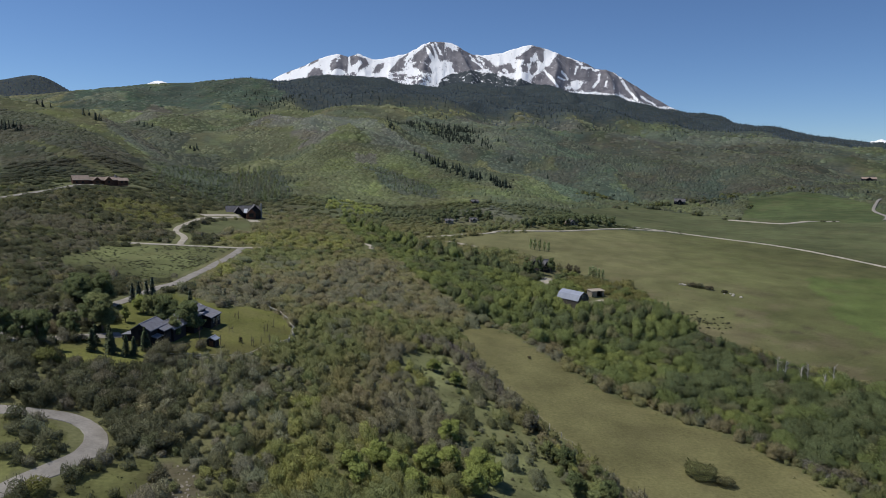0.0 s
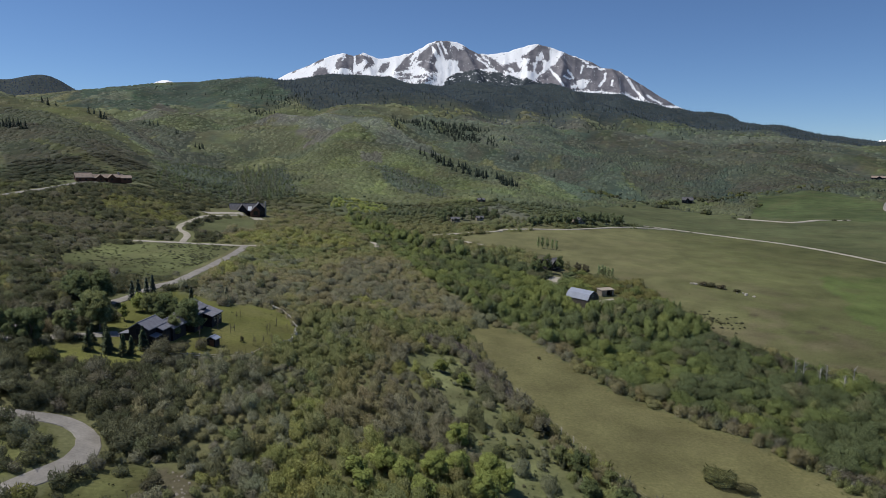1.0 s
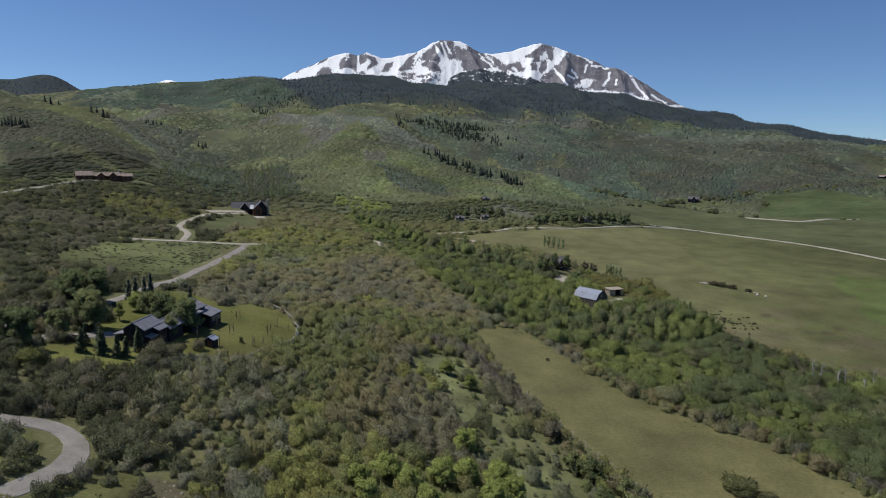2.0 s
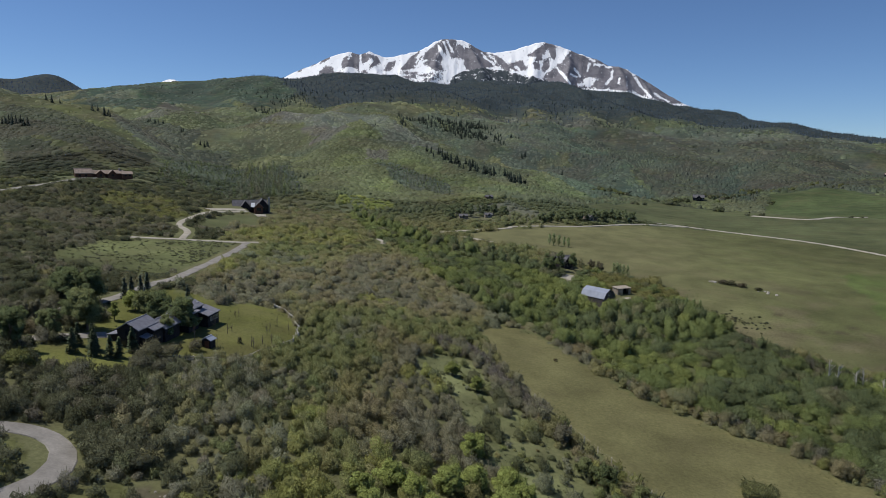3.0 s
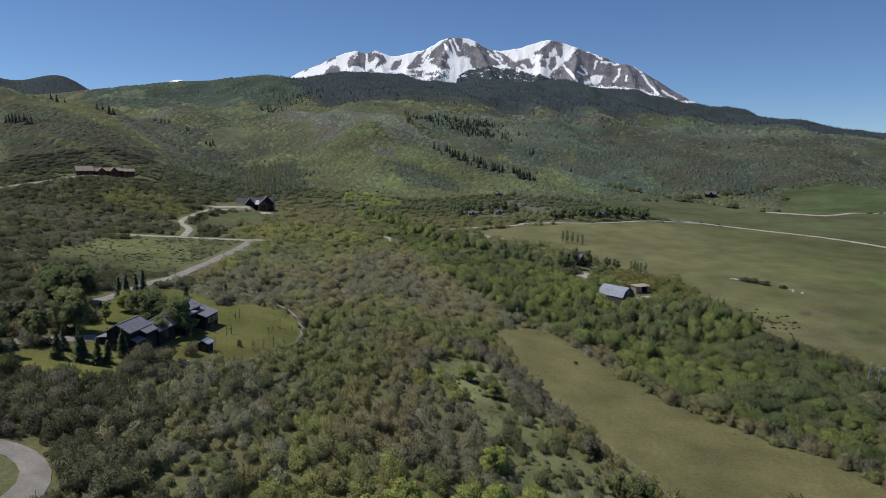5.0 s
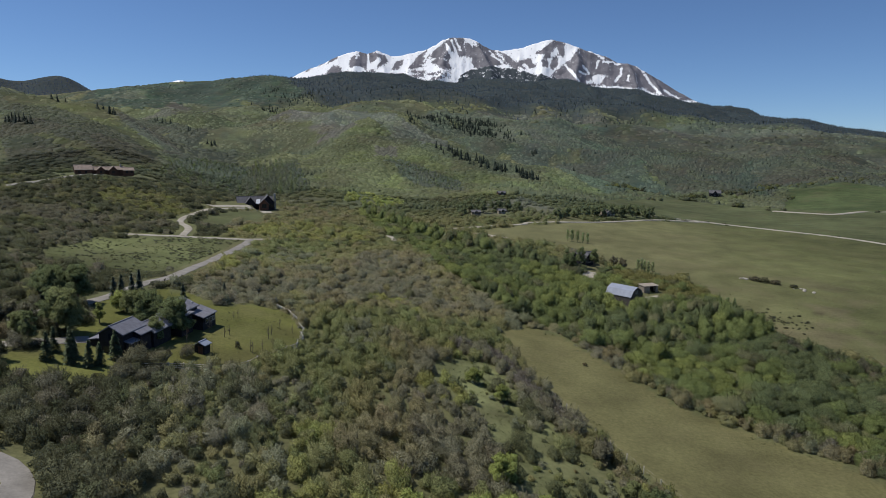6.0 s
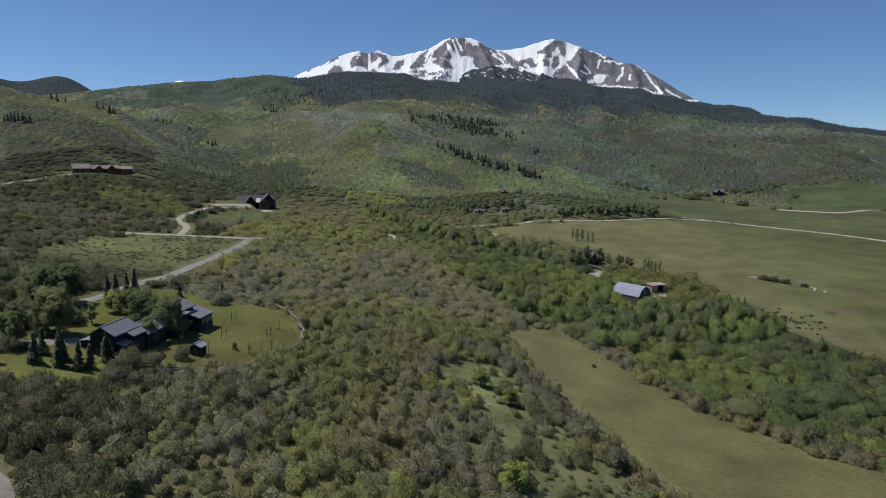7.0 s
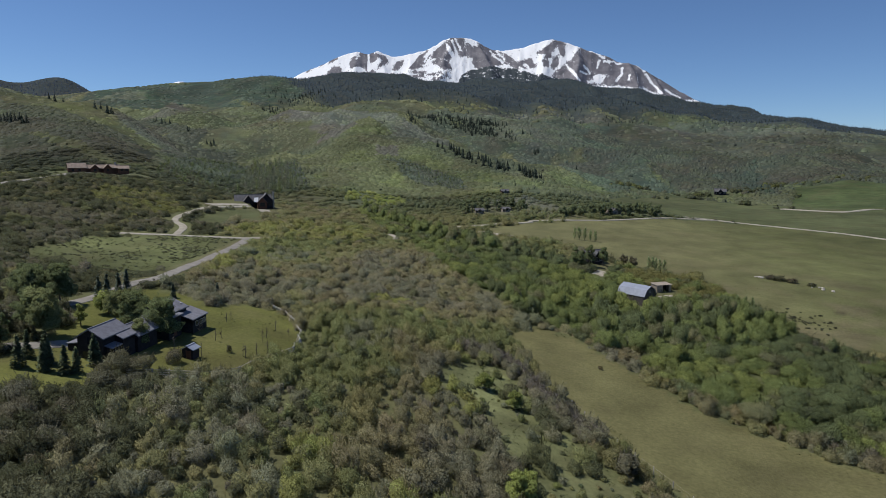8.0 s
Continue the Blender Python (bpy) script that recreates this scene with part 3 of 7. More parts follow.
def build_road(name, line, width):
    """A gravel road with a slight crown and worn, uneven edges."""
    p = np.array(line)
    t = np.gradient(p, axis=0)
    t /= np.linalg.norm(t, axis=1)[:, None]
    side = np.stack([t[:, 1], -t[:, 0]], 1)
    rows = []
    for k, drop in ((-0.62, -0.35), (-0.5, 0.1), (-0.22, 0.16), (0.0, 0.17), (0.22, 0.16), (0.5, 0.1), (0.62, -0.35)):
        wobble = 0.22 * value_noise(p[:, 0] / 3.1 + k * 9, p[:, 1] / 3.1, 7)
        q = p + side * (k * width + wobble * (abs(k) > 0.4))[:, None]
        rows.append(np.stack([q[:, 0], q[:, 1], surface(q[:, 0], q[:, 1]) + drop + 0.0012 * np.maximum(np.hypot(q[:, 0], q[:, 1]) - 250, 0)], 1))
    verts = np.stack(rows, 1).reshape(-1, 3)
    me = grid_mesh("road", verts, len(p), 7)
    me.materials.append(PALE_GRAVEL if "valley" in name or "yard" in name or name in ("house_drive", "bench_road", "farm_track") else GRAVEL)
    tagged(new("road", me), "pale gravel road winding between the brush", "road", kind="structure")


for road_name, (_, road_width) in ROADS.items():
    build_road(road_name, ROAD_LINES[road_name], road_width)


# ---- the mountain ----
CREST = [                            # bearing and height of the crest line
    (-17.5, 480), (-14.32, 559), (-13.4, 602), (-12.48, 630), (-11.55, 662), (-10.76, 697), (-9.92, 722), (-8.89, 747), (-7.95, 728), (-7.19, 752), (-5.91, 715), (-5.2, 724),
    (-4, 745), (-3.05, 762), (-2.33, 792), (-1.61, 827), (-0.99, 842), (-0.18, 843), (0.64, 837), (1.27, 819), (1.75, 794), (2.53, 762), (3.2, 759), (4.16, 763), (4.97, 774),
    (5.82, 796), (6.76, 818), (7.56, 825), (8.18, 813), (8.89, 798), (9.84, 765), (10.55, 746), (11.35, 724), (12.2, 698), (12.81, 668), (13.68, 664), (14.29, 645), (14.99, 612),
    (15.91, 568), (16.84, 520), (17.76, 473), (18.66, 433), (19.34, 404), (25, 250)]
SPURS = [                            # bearing at the crest, drift to the foot, height, width
    (-9.0, -0.8, 70, 0.9), (-7.2, 1.0, 50, 0.7), (-4.2, -1.2, 45, 0.8), (-0.9, -1.6, 85, 0.75), (1.2, 1.7, 120, 0.9), (4.6, 0.5, 40, 0.6), (7.3, -1.3, 70, 0.7), (9.2, 0.9, 110, 0.9), (13.6, 1.1, 90, 0.9), (15.6, 2.0, 60, 0.7)]
# outlines on the mountain: bearing, and rise per thousand of distance
LEFT_PEAK_ROCK = [
    [(-13.15, 124.5), (-12.52, 134.1), (-11.74, 139.8), (-11.12, 142.7), (-10.34, 147.6), (-10.74, 138.9), (-11.21, 136), (-11.6, 133.7), (-12.37, 129.6), (-12.99, 122.7)],
    [(-11.39, 114.6), (-11.26, 127.5), (-10.75, 134.1), (-10.28, 132.4), (-9.98, 125.9), (-9.87, 121.1), (-10.22, 115.1)],
    [(-9.53, 134.1), (-9.41, 143.5), (-9.1, 148.2), (-8.55, 151.8), (-7.97, 153.9), (-7.81, 145.4), (-8.07, 140), (-7.91, 125.2), (-8.17, 127.9), (-8.36, 131.8), (-8.95, 133), (-9.3, 129.6)],
    [(-7.92, 153.4), (-7.52, 155.4), (-7.34, 152.8), (-6.98, 151.6), (-6.4, 148), (-6.23, 140.5), (-6.56, 135), (-6.99, 131.7), (-7.19, 135.4), (-6.71, 142.5), (-7.06, 147.3), (-7.62, 136.9), (-7.93, 140)],
    [(-7.86, 125.3), (-7.54, 130.7), (-7.2, 126.8), (-7.39, 122.7)],
]
MAIN_PEAK_ROCK = [
    [(-5.99, 130.6), (-5.48, 140.7), (-5, 145.4), (-4.89, 140.8), (-5.23, 133.5), (-5.33, 129.4), (-5.8, 127.9)],
    [(-4.64, 129.5), (-3.73, 149.1), (-3.26, 156.4), (-2.83, 159.4), (-3.16, 150.5), (-3.29, 146.5), (-3.1, 149.7), (-2.67, 153.8), (-2.84, 146), (-3.16, 138.4), (-3.74, 136.7), (-3.23, 134.1), (-4.06, 129.6)],
    [(-2.73, 146.5), (-2.31, 159.2), (-1.48, 168.1), (-1.16, 157.4), (-0.84, 146.1), (-1.19, 142), (-1.91, 147.9), (-2.15, 144.7)],
    [(-1.51, 167.6), (-0.88, 176.1), (-0.03, 177.7), (0.29, 170.8), (-0.05, 164.9), (-0.11, 148.8), (-0.52, 150.4), (-0.88, 157.4), (-1.19, 162.8)],
    [(-0.08, 164.1), (0.55, 170.2), (1.34, 167.5), (1.69, 167.5), (2.53, 160.9), (2.77, 155.8), (3.41, 143.6), (3.89, 136.8), (2.94, 136.2), (1.84, 132.5), (1.04, 132.6), (0.72, 141.2), (0.91, 146.6), (0.24, 149.3), (-0.14, 147.7)],
    [(-1.94, 146.6), (-1.16, 141.2), (-0.81, 131.5), (-1.51, 129.9), (-2.14, 136.6), (-2.62, 137.9), (-2.54, 142.5)],
    [(-4.93, 126), (-3.9, 128.6), (-2.86, 127.6), (-2.94, 126), (-4.22, 124.7)],
    [(-3.34, 121.6), (-2.3, 126.3), (-0.87, 127.2), (-0.87, 125.3), (-2.14, 123.3)],
    [(-3.02, 115.4), (-1.98, 119), (-0.95, 120.7), (-1.02, 118.8), (-2.3, 115.4)],
    [(-4.53, 120.6), (-3.58, 122.6), (-3.1, 120), (-3.74, 118.6)],
]
RIGHT_PEAK_ROCK = [
    [(2.93, 156.3), (3.56, 153.5), (4.36, 143.4), (4.77, 136.6), (4.95, 130.4), (4.37, 130.8), (3.97, 136.3), (3.41, 149)],
    [(4.56, 142.1), (5.06, 143.8), (5.77, 145), (5.96, 140.4), (6.28, 136.3), (6.13, 131.8), (5.63, 129.2), (5.16, 130.6), (4.8, 136.6)],
    [(6.19, 153.6), (6.69, 158), (7.14, 164.5), (7.63, 170.9), (8.09, 172.8), (7.88, 163.6), (7.5, 153.2), (7.43, 144.7), (6.82, 146.5), (7, 153.4), (6.31, 149.1)],
    [(7.91, 167.6), (8.24, 171.9), (8.59, 163.3), (8.51, 148.3), (8.25, 147), (8.01, 153)],
    [(6.67, 145.5), (7.2, 142.6), (7.23, 132.5), (6.76, 134.2)],
    [(7.39, 131.4), (7.53, 145.2), (7.97, 148.2), (8.15, 139.7), (7.84, 130.7)],
]
RIGHT_FLANK_ROCK = [
    [(8.92, 142), (9.47, 152.9), (9.76, 159.3), (10.45, 157.1), (10.83, 157.4), (11.74, 151.7), (12.65, 144.8), (13.56, 137.5), (13.64, 104.3), (10.47, 105.5), (8.3, 112.9), (7.49, 118), (7.97, 129.1), (8.57, 136.8)],
    [(12.95, 145.2), (13.56, 139.6), (14.45, 135.2), (15.14, 124.4), (16.32, 113.3), (18.02, 95.6), (19.46, 82), (17.77, 82.8), (16.31, 90.7), (14.98, 99.2), (13.49, 103.5), (13.04, 103.7)],
]
SNOW_PATCHES = [
    [(10.93, 121.3), (11.35, 121.9), (12.08, 118.9), (11.82, 113), (11.38, 108.7), (10.47, 107.4), (10.31, 110.1), (10.91, 113.3)],
    [(0.31, 170.8), (0.7, 169.7), (1.34, 165.9), (1.31, 163.7), (0.87, 164.9), (0.47, 167.6)],
]
SNOW_STREAKS = [
    [(-1.39, 166.8), (-0.79, 148.8)],
    [(-0.96, 172.1), (-0.37, 149.9)],
    [(-0.64, 174), (-0.11, 158.7)],
    [(-3.23, 141.1), (-2.86, 153.2)],
    [(8.65, 135.5), (9.53, 117.3)],
    [(9.24, 127.3), (9.85, 109.2)],
    [(9.82, 125.7), (10.32, 121.3)],
    [(9.91, 160.5), (10.84, 153), (11.73, 143.3)],
    [(11.69, 138.8), (12.44, 138.2), (13.05, 134.2)],
    [(10.14, 134.1), (10.62, 123.3)],
    [(11.34, 141.4), (11.21, 130.9)],
    [(13.17, 128.9), (13.08, 119), (12.77, 110.7)],
    [(13.84, 119.1), (13.68, 111.3)],
    [(14.46, 131.3), (14.95, 123.7)],
    [(15.04, 119.7), (15.69, 104.6), (16.28, 92.3)],
    [(16.65, 98.1), (17.17, 90.8), (17.73, 84.9)],
    [(2.29, 155.9), (2.93, 146.4), (3.73, 135)],
    [(5.23, 137.9), (5.71, 129.7)],
    [(-7.92, 150.7), (-7.86, 129.3)],
    [(-8.71, 147.8), (-8.94, 143.7)],
    [(-11.75, 133.1), (-11.28, 138.1)],
]
TIMBER = [
    [(-0.46, 110.9), (-0.2, 121), (0.25, 127.7), (0.72, 132.6), (1.36, 132), (1.83, 135.7), (2.55, 136.7), (2.94, 134.3), (4.05, 132.7), (5, 128.5), (6.57, 123.6), (8.45, 115.5), (10.47, 106.9), (10.5, 90.8), (-0.46, 92.4)],
]


def blurred(mask, rounds):
    for _ in range(rounds):
        for axis in (0, 1):
            mask = 0.25 * np.roll(mask, 1, axis) + 0.5 * mask + 0.25 * np.roll(mask, -1, axis)
    return mask


def build_mountain():
    bearings, depth = np.arange(-17.5, 25.01, 0.07), np.linspace(0, 1, 130)
    dd, bb = np.meshgrid(depth, bearings, indexing="ij")
    cb, ch = np.array(CREST).T
    crest = np.interp(bb, cb, ch) + 3 * fbm(bb * 2.7, bb * 0 + 3.3, 3, 81)
    base = ground_height(3800 * np.sin(np.radians(bb)), 3800 * np.cos(np.radians(bb))) - 160
    s = np.clip(dd / 0.72, 0, 1)
    fall = np.clip((dd - 0.72) / 0.28, 0, 1)
    # away from the crest the mountain grows broader and smoother
    soft = np.convolve(np.pad(crest[0], 60, mode="edge"), np.hanning(121) / np.hanning(121).sum(), "valid")[None, :]
    body = crest * s**2 + soft * (1 - s**2)
    z = base + (body - base) * (0.45 * s + 0.55 * s**1.5) * (1 - 0.75 * fall)
    belly = np.sin(np.pi * np.clip(s, 0, 1)) ** 0.8 * (1 - fall)
    for b0, drift, high, wide in SPURS:
        off = (bb - b0 - drift * (1 - s) * 1.6 - 0.35 * fbm(dd * 7, dd * 0 + b0, 2, 82)) / (wide * (1.35 - s))
        z = z + 0.6 * belly * high * np.exp(-np.abs(off) ** 1.6)
    warp = bb + 0.8 * (1 - s) * fbm(bb * 0.5, dd * 3.0, 3, 83)
    ribs = 1 - np.abs(fbm(warp * 1.5, dd * 2.6, 4, 87))
    z = z + belly * (7 * (ribs - 0.6) + 4 * fbm(bb * 3.1, dd * 22, 3, 88))
    r = 3820 + 950 * dd
    x, y = r * np.sin(np.radians(bb)), r * np.cos(np.radians(bb))
    level = (z - base) / np.maximum(crest - base, 1)
    lean = np.gradient(z, axis=1) / np.gradient(x, axis=1)
    # snow lies everywhere but on the bare faces; thin lines of it fill the couloirs
    rise = (z - 50) / r * 1000
    sway = bb + 0.06 * fbm(bb * 3.1, rise * 0.2, 4, 89)
    up = rise + 1.1 * fbm(bb * 3.3 + 7, rise * 0.2, 4, 90)
    bare = np.zeros(bb.shape)
    for area in LEFT_PEAK_ROCK + MAIN_PEAK_ROCK + RIGHT_PEAK_ROCK + RIGHT_FLANK_ROCK:
        bare = np.maximum(bare, in_area(sway, up, area))
    for area in SNOW_PATCHES:
        bare = np.where(in_area(sway, up, area), 0, bare)
    snow = 0.86 - 0.72 * blurred(bare, 2)
    snow = snow - 0.2 * np.exp(-(((bb + 3.6) / 3.0) ** 2) - ((rise - 117) / 7) ** 2) - 0.3 * smooth(18, 20.5, bb)
    for line in SNOW_STREAKS:
        near = line_distance(sway * 12, up, [(px * 12, py) for px, py in line])
        snow = snow + 0.7 * smooth(2.0, 0.5, near)
    timbered = np.zeros(bb.shape)
    for area in TIMBER:
        timbered = np.maximum(timbered, in_area(sway, up, area))
    foot = 108 + 7 * smooth(7, 11, bb) - 12 * smooth(-13, -5, bb) - 6 * smooth(4, 12, bb) - 24 * smooth(12, 19, bb)
    wood = np.maximum(0.66 * blurred(timbered, 2), 0.5 + (foot - rise) / 8)
    me = grid_mesh("mountain", np.stack([x, y, z], -1).reshape(-1, 3), len(depth), len(bearings))
    me.polygons.foreach_set("use_smooth", np.ones(len(me.polygons), bool))
    value_layer(me, "snow", snow.ravel())
    value_layer(me, "wood", wood.ravel())
    run = np.stack([warp * 4.0 + 2.6 * level, level * 5.0 + 0.4 * bb, 0 * bb], -1)
    me.attributes.new("run", "FLOAT_VECTOR", "POINT").data.foreach_set("vector", run.astype(np.float32).ravel())
    me.materials.append(ROCK)
    tagged(new("mountain", me), "grey twin-peaked mountain with snow in its bowls and gullies", "mountain", kind="structure")


build_mountain()


def distant_peak(bearing, distance, top, wide, seed):
    """A snowy summit of the range behind, just showing over the forest ridge."""
    across, back = np.meshgrid(np.linspace(-1, 1, 33), np.linspace(-1, 1, 13))
    b = radians(bearing)
    x = distance * math.sin(b) + wide * (across * math.cos(b) + 0.8 * back * math.sin(b))
    y = distance * math.cos(b) + wide * (0.8 * back * math.cos(b) - across * math.sin(b))
    z = top - 0.5 * wide * (0.75 * np.abs(across) ** 1.3 + 0.4 * np.abs(back)) + 0.05 * wide * fbm(across * 4, back * 4, 3, seed)
    me = grid_mesh("distant_peak", np.stack([x, y, z], -1).reshape(-1, 3), 13, 33)
    me.polygons.foreach_set("use_smooth", np.ones(len(me.polygons), bool))
    value_layer(me, "snow", np.full(x.size, 0.85))
    value_layer(me, "wood", np.full(x.size, -1.0))
    me.attributes.new("run", "FLOAT_VECTOR", "POINT").data.foreach_set("vector", np.stack([across * 3, back * 3, 0 * x], -1).astype(np.float32).ravel())
    me.materials.append(ROCK)
    tagged(new("mountain", me), "snow-covered summit showing over the forest ridge", "mountain", kind="structure")


distant_peak(-22.8, 4900, 561, 140, 91)
distant_peak(33.7, 4900, 220, 220, 92)


# ---- brush, woods and meadows ----
def cards(rng, places, ways, size, slim=1.0, upright=0.0):
    """A small leafy or twiggy four-cornered piece at each place, turned roughly across its way."""
    count = len(places)
    normal = ways + rng.normal(0, 0.5, (count, 3)) + (0, 0, 0.55)
    normal /= np.linalg.norm(normal, axis=1)[:, None]
    a = rng.normal(size=(count, 3))
    a[:, 2] += upright * 3
    a -= normal * (a * normal).sum(1)[:, None]
    a /= np.linalg.norm(a, axis=1)[:, None] + 1e-9
    b = np.cross(normal, a)
    s = size * rng.uniform(0.6, 1.35, count)[:, None]
    k = rng.uniform(0.6, 1.2, (4, count, 1))
    corners = np.stack([places - a * s * k[0], places - b * s * slim * k[3] - a * s * 0.15, places + a * s * k[2], places + b * s * slim * k[1] + a * s * 0.2], 1)
    facing = 0.75 * ways / (np.linalg.norm(ways, axis=1)[:, None] + 1e-9) + 0.35 * normal + (0, 0, 0.75)
    facing /= np.linalg.norm(facing, axis=1)[:, None]
    return np.concatenate([corners.reshape(-1, 3), np.repeat(facing, 4, 0)], 1)


def plume_bush(seed, blades, slim, leaves=0, leaf=0.1, flare=0.55):
    """Upright brush: slender sprays that fan out from the foot, with small leaf pieces over them."""
    rng = np.random.default_rng(seed)
    a, q = rng.uniform(0, 2 * np.pi, blades), np.sqrt(rng.random(blades))
    foot = np.stack([0.42 * q * np.cos(a), 0.42 * q * np.sin(a), rng.uniform(0.0, 0.42, blades)], 1)
    lift = rng.uniform(0.3, 0.62, blades) * (1.15 - 0.45 * q)
    tip = foot + np.stack([flare * q * np.cos(a) * lift + rng.normal(0, 0.08, blades), flare * q * np.sin(a) * lift + rng.normal(0, 0.08, blades), lift], 1)
    mid = foot * 0.4 + tip * 0.6
    turn = rng.uniform(0, 2 * np.pi, blades)
    side = np.stack([np.cos(turn), np.sin(turn), 0 * turn], 1) * (slim * rng.uniform(0.6, 1.4, blades))[:, None]
    corners = np.stack([foot, mid + side, tip, mid - side], 1).reshape(-1, 3)
    facing = np.stack([0.7 * q * np.cos(a), 0.7 * q * np.sin(a), 0 * a + 0.8], 1) + rng.normal(0, 0.25, (blades, 3))
    facing /= np.linalg.norm(facing, axis=1)[:, None]
    out = np.concatenate([corners, np.repeat(facing, 4, 0)], 1)
    if leaves:
        pick = rng.integers(0, blades, leaves)
        out = np.concatenate([out, cards(rng, tip[pick] * (1, 1, 0.97) + rng.normal(0, 0.07, (leaves, 3)), facing[pick], leaf)])
    return out


def plume_tree(seed, blades, slim, leaves, leaf, wide=0.2):
    """A slim upright crown of rising sprays, leafy almost to the foot, on a pale stem."""
    rng = np.random.default_rng(seed)
    a, up = rng.uniform(0, 2 * np.pi, blades), rng.uniform(0.12, 0.86, blades)
    reach = wide * np.sin(np.pi * np.clip(up * 0.95 + 0.1, 0, 1)) ** 0.7 * rng.uniform(0.25, 1.1, blades)
    foot = np.stack([0.5 * reach * np.cos(a), 0.5 * reach * np.sin(a), up - 0.06], 1)
    tip = np.stack([reach * np.cos(a), reach * np.sin(a), up + rng.uniform(0.06, 0.16, blades)], 1)
    turn = rng.uniform(0, 2 * np.pi, blades)
    side = np.stack([np.cos(turn), np.sin(turn), 0 * turn], 1) * (slim * rng.uniform(0.6, 1.4, blades))[:, None]
    mid = 0.4 * foot + 0.6 * tip
    facing = np.stack([0.75 * np.cos(a), 0.75 * np.sin(a), 0 * a + 0.75], 1) + rng.normal(0, 0.25, (blades, 3))
    facing /= np.linalg.norm(facing, axis=1)[:, None]
    out = np.concatenate([np.stack([foot, mid + side, tip, mid - side], 1).reshape(-1, 3), np.repeat(facing, 4, 0)], 1)
    pick = rng.integers(0, blades, leaves)
    tufts = cards(rng, tip[pick] + rng.normal(0, 0.03, (leaves, 3)), facing[pick], leaf)
    stem = np.array([[-0.012, 0, -0.05], [0.012, 0, -0.05], [0.006, 0, 0.8], [-0.006, 0, 0.8], [0, -0.012, -0.05], [0, 0.012, -0.05], [0, 0.006, 0.8], [0, -0.006, 0.8]])
    return np.concatenate([out, tufts, np.concatenate([stem, np.tile((0.0, -0.6, 0.8), (8, 1))], 1)])


def lobed_reach(way, centres, sizes, heart):
    """How far a cluster of round lobes reaches from its heart each way, and which lobe is met."""
    off = centres - heart
    along = way @ off.T
    room = along**2 - (off**2).sum(1)[None] + sizes[None] ** 2
    reach = np.where(room > 0, along + np.sqrt(np.maximum(room, 0)), 0.0)
    return reach.max(1), reach.argmax(1)


def lobed_bush(seed, rings, sides, sprays=0, slim=0.012, lobes=8, inner=(3, 6)):
    """A bush of rounded lobes: an airy outer skin of leaves, a dense heart within it, and fine sprays standing out."""
    rng = np.random.default_rng(seed)
    heart = np.array((0, 0, 0.3))
    a, q = rng.uniform(0, 2 * np.pi, lobes), 0.36 * np.sqrt(rng.uniform(0.15, 1, lobes))
    sizes = np.concatenate([rng.uniform(0.17, 0.31, lobes), [0.36]])
    up = np.clip(rng.uniform(0.26, 0.74, lobes) - 0.35 * q, 0.2, 0.7)
    centres = np.concatenate([np.stack([q * np.cos(a), q * np.sin(a), up], 1), [(0.0, 0.0, 0.34)]])

    def skin_at(way):
        reach, lobe = lobed_reach(way, centres, sizes, heart)
        p = heart + way * reach[:, None]
        n = 0.75 * (p - centres[lobe]) / sizes[lobe][:, None] + 0.4 * way + (0, 0, 0.6)
        return p, n / np.linalg.norm(n, axis=1)[:, None], reach

    def shell(rings, sides, size):
        lift = np.radians(np.linspace(-30, 76, rings))
        turn = 2 * np.pi * (np.arange(sides)[None] + 0.5 * (np.arange(rings)[:, None] % 2)) / sides + rng.normal(0, 0.12, (rings, sides))
        tilt = lift[:, None] + rng.normal(0, 0.07, (rings, sides))
        way = np.stack([np.cos(tilt) * np.cos(turn), np.cos(tilt) * np.sin(turn), np.sin(tilt)], -1).reshape(-1, 3)
        p, n, _ = skin_at(way)
        p = heart + (p - heart) * size * rng.uniform(0.8, 1.16, (len(p), 1))
        n = n + rng.normal(0, 0.1, n.shape)
        body = np.concatenate([p, n / np.linalg.norm(n, axis=1)[:, None]], 1).reshape(rings, sides, 6)
        quads = []
        for i in range(rings - 1):
            for k in range(sides):
                m = (k + 1) % sides
                quads += [body[i, k], body[i, m], body[i + 1, m], body[i + 1, k]]
        top = np.concatenate([body[-1, :, :3].mean(0) + (0, 0, 0.03), (0, 0, 1)])
        for k in range(0, sides, 2):
            quads += [body[-1, k], body[-1, (k + 1) % sides], body[-1, (k + 2) % sides], top]
        return np.array(quads)

    out = [shell(rings, sides, 1.0), shell(*inner, 0.74)]
    if sprays:
        way = rng.normal(size=(sprays, 3))
        way[:, 2] = np.abs(way[:, 2]) * 1.5
        way /= np.linalg.norm(way, axis=1)[:, None]
        p, n, reach = skin_at(way)
        foot, tip = heart + way * reach[:, None] * 0.8, p + way * (reach * rng.uniform(0.05, 0.38, sprays))[:, None] + np.stack([0 * reach, 0 * reach, rng.uniform(0.03, 0.16, sprays)], 1)
        side = np.cross(way, rng.normal(size=(sprays, 3)))
        side = side / np.linalg.norm(side, axis=1)[:, None] * (slim * rng.uniform(0.6, 1.5, sprays))[:, None]
        mid = 0.35 * foot + 0.65 * tip
        out.append(np.concatenate([np.stack([foot, mid + side, tip, mid - side], 1).reshape(-1, 3), np.repeat(n, 4, 0)], 1))
    return np.concatenate(out)


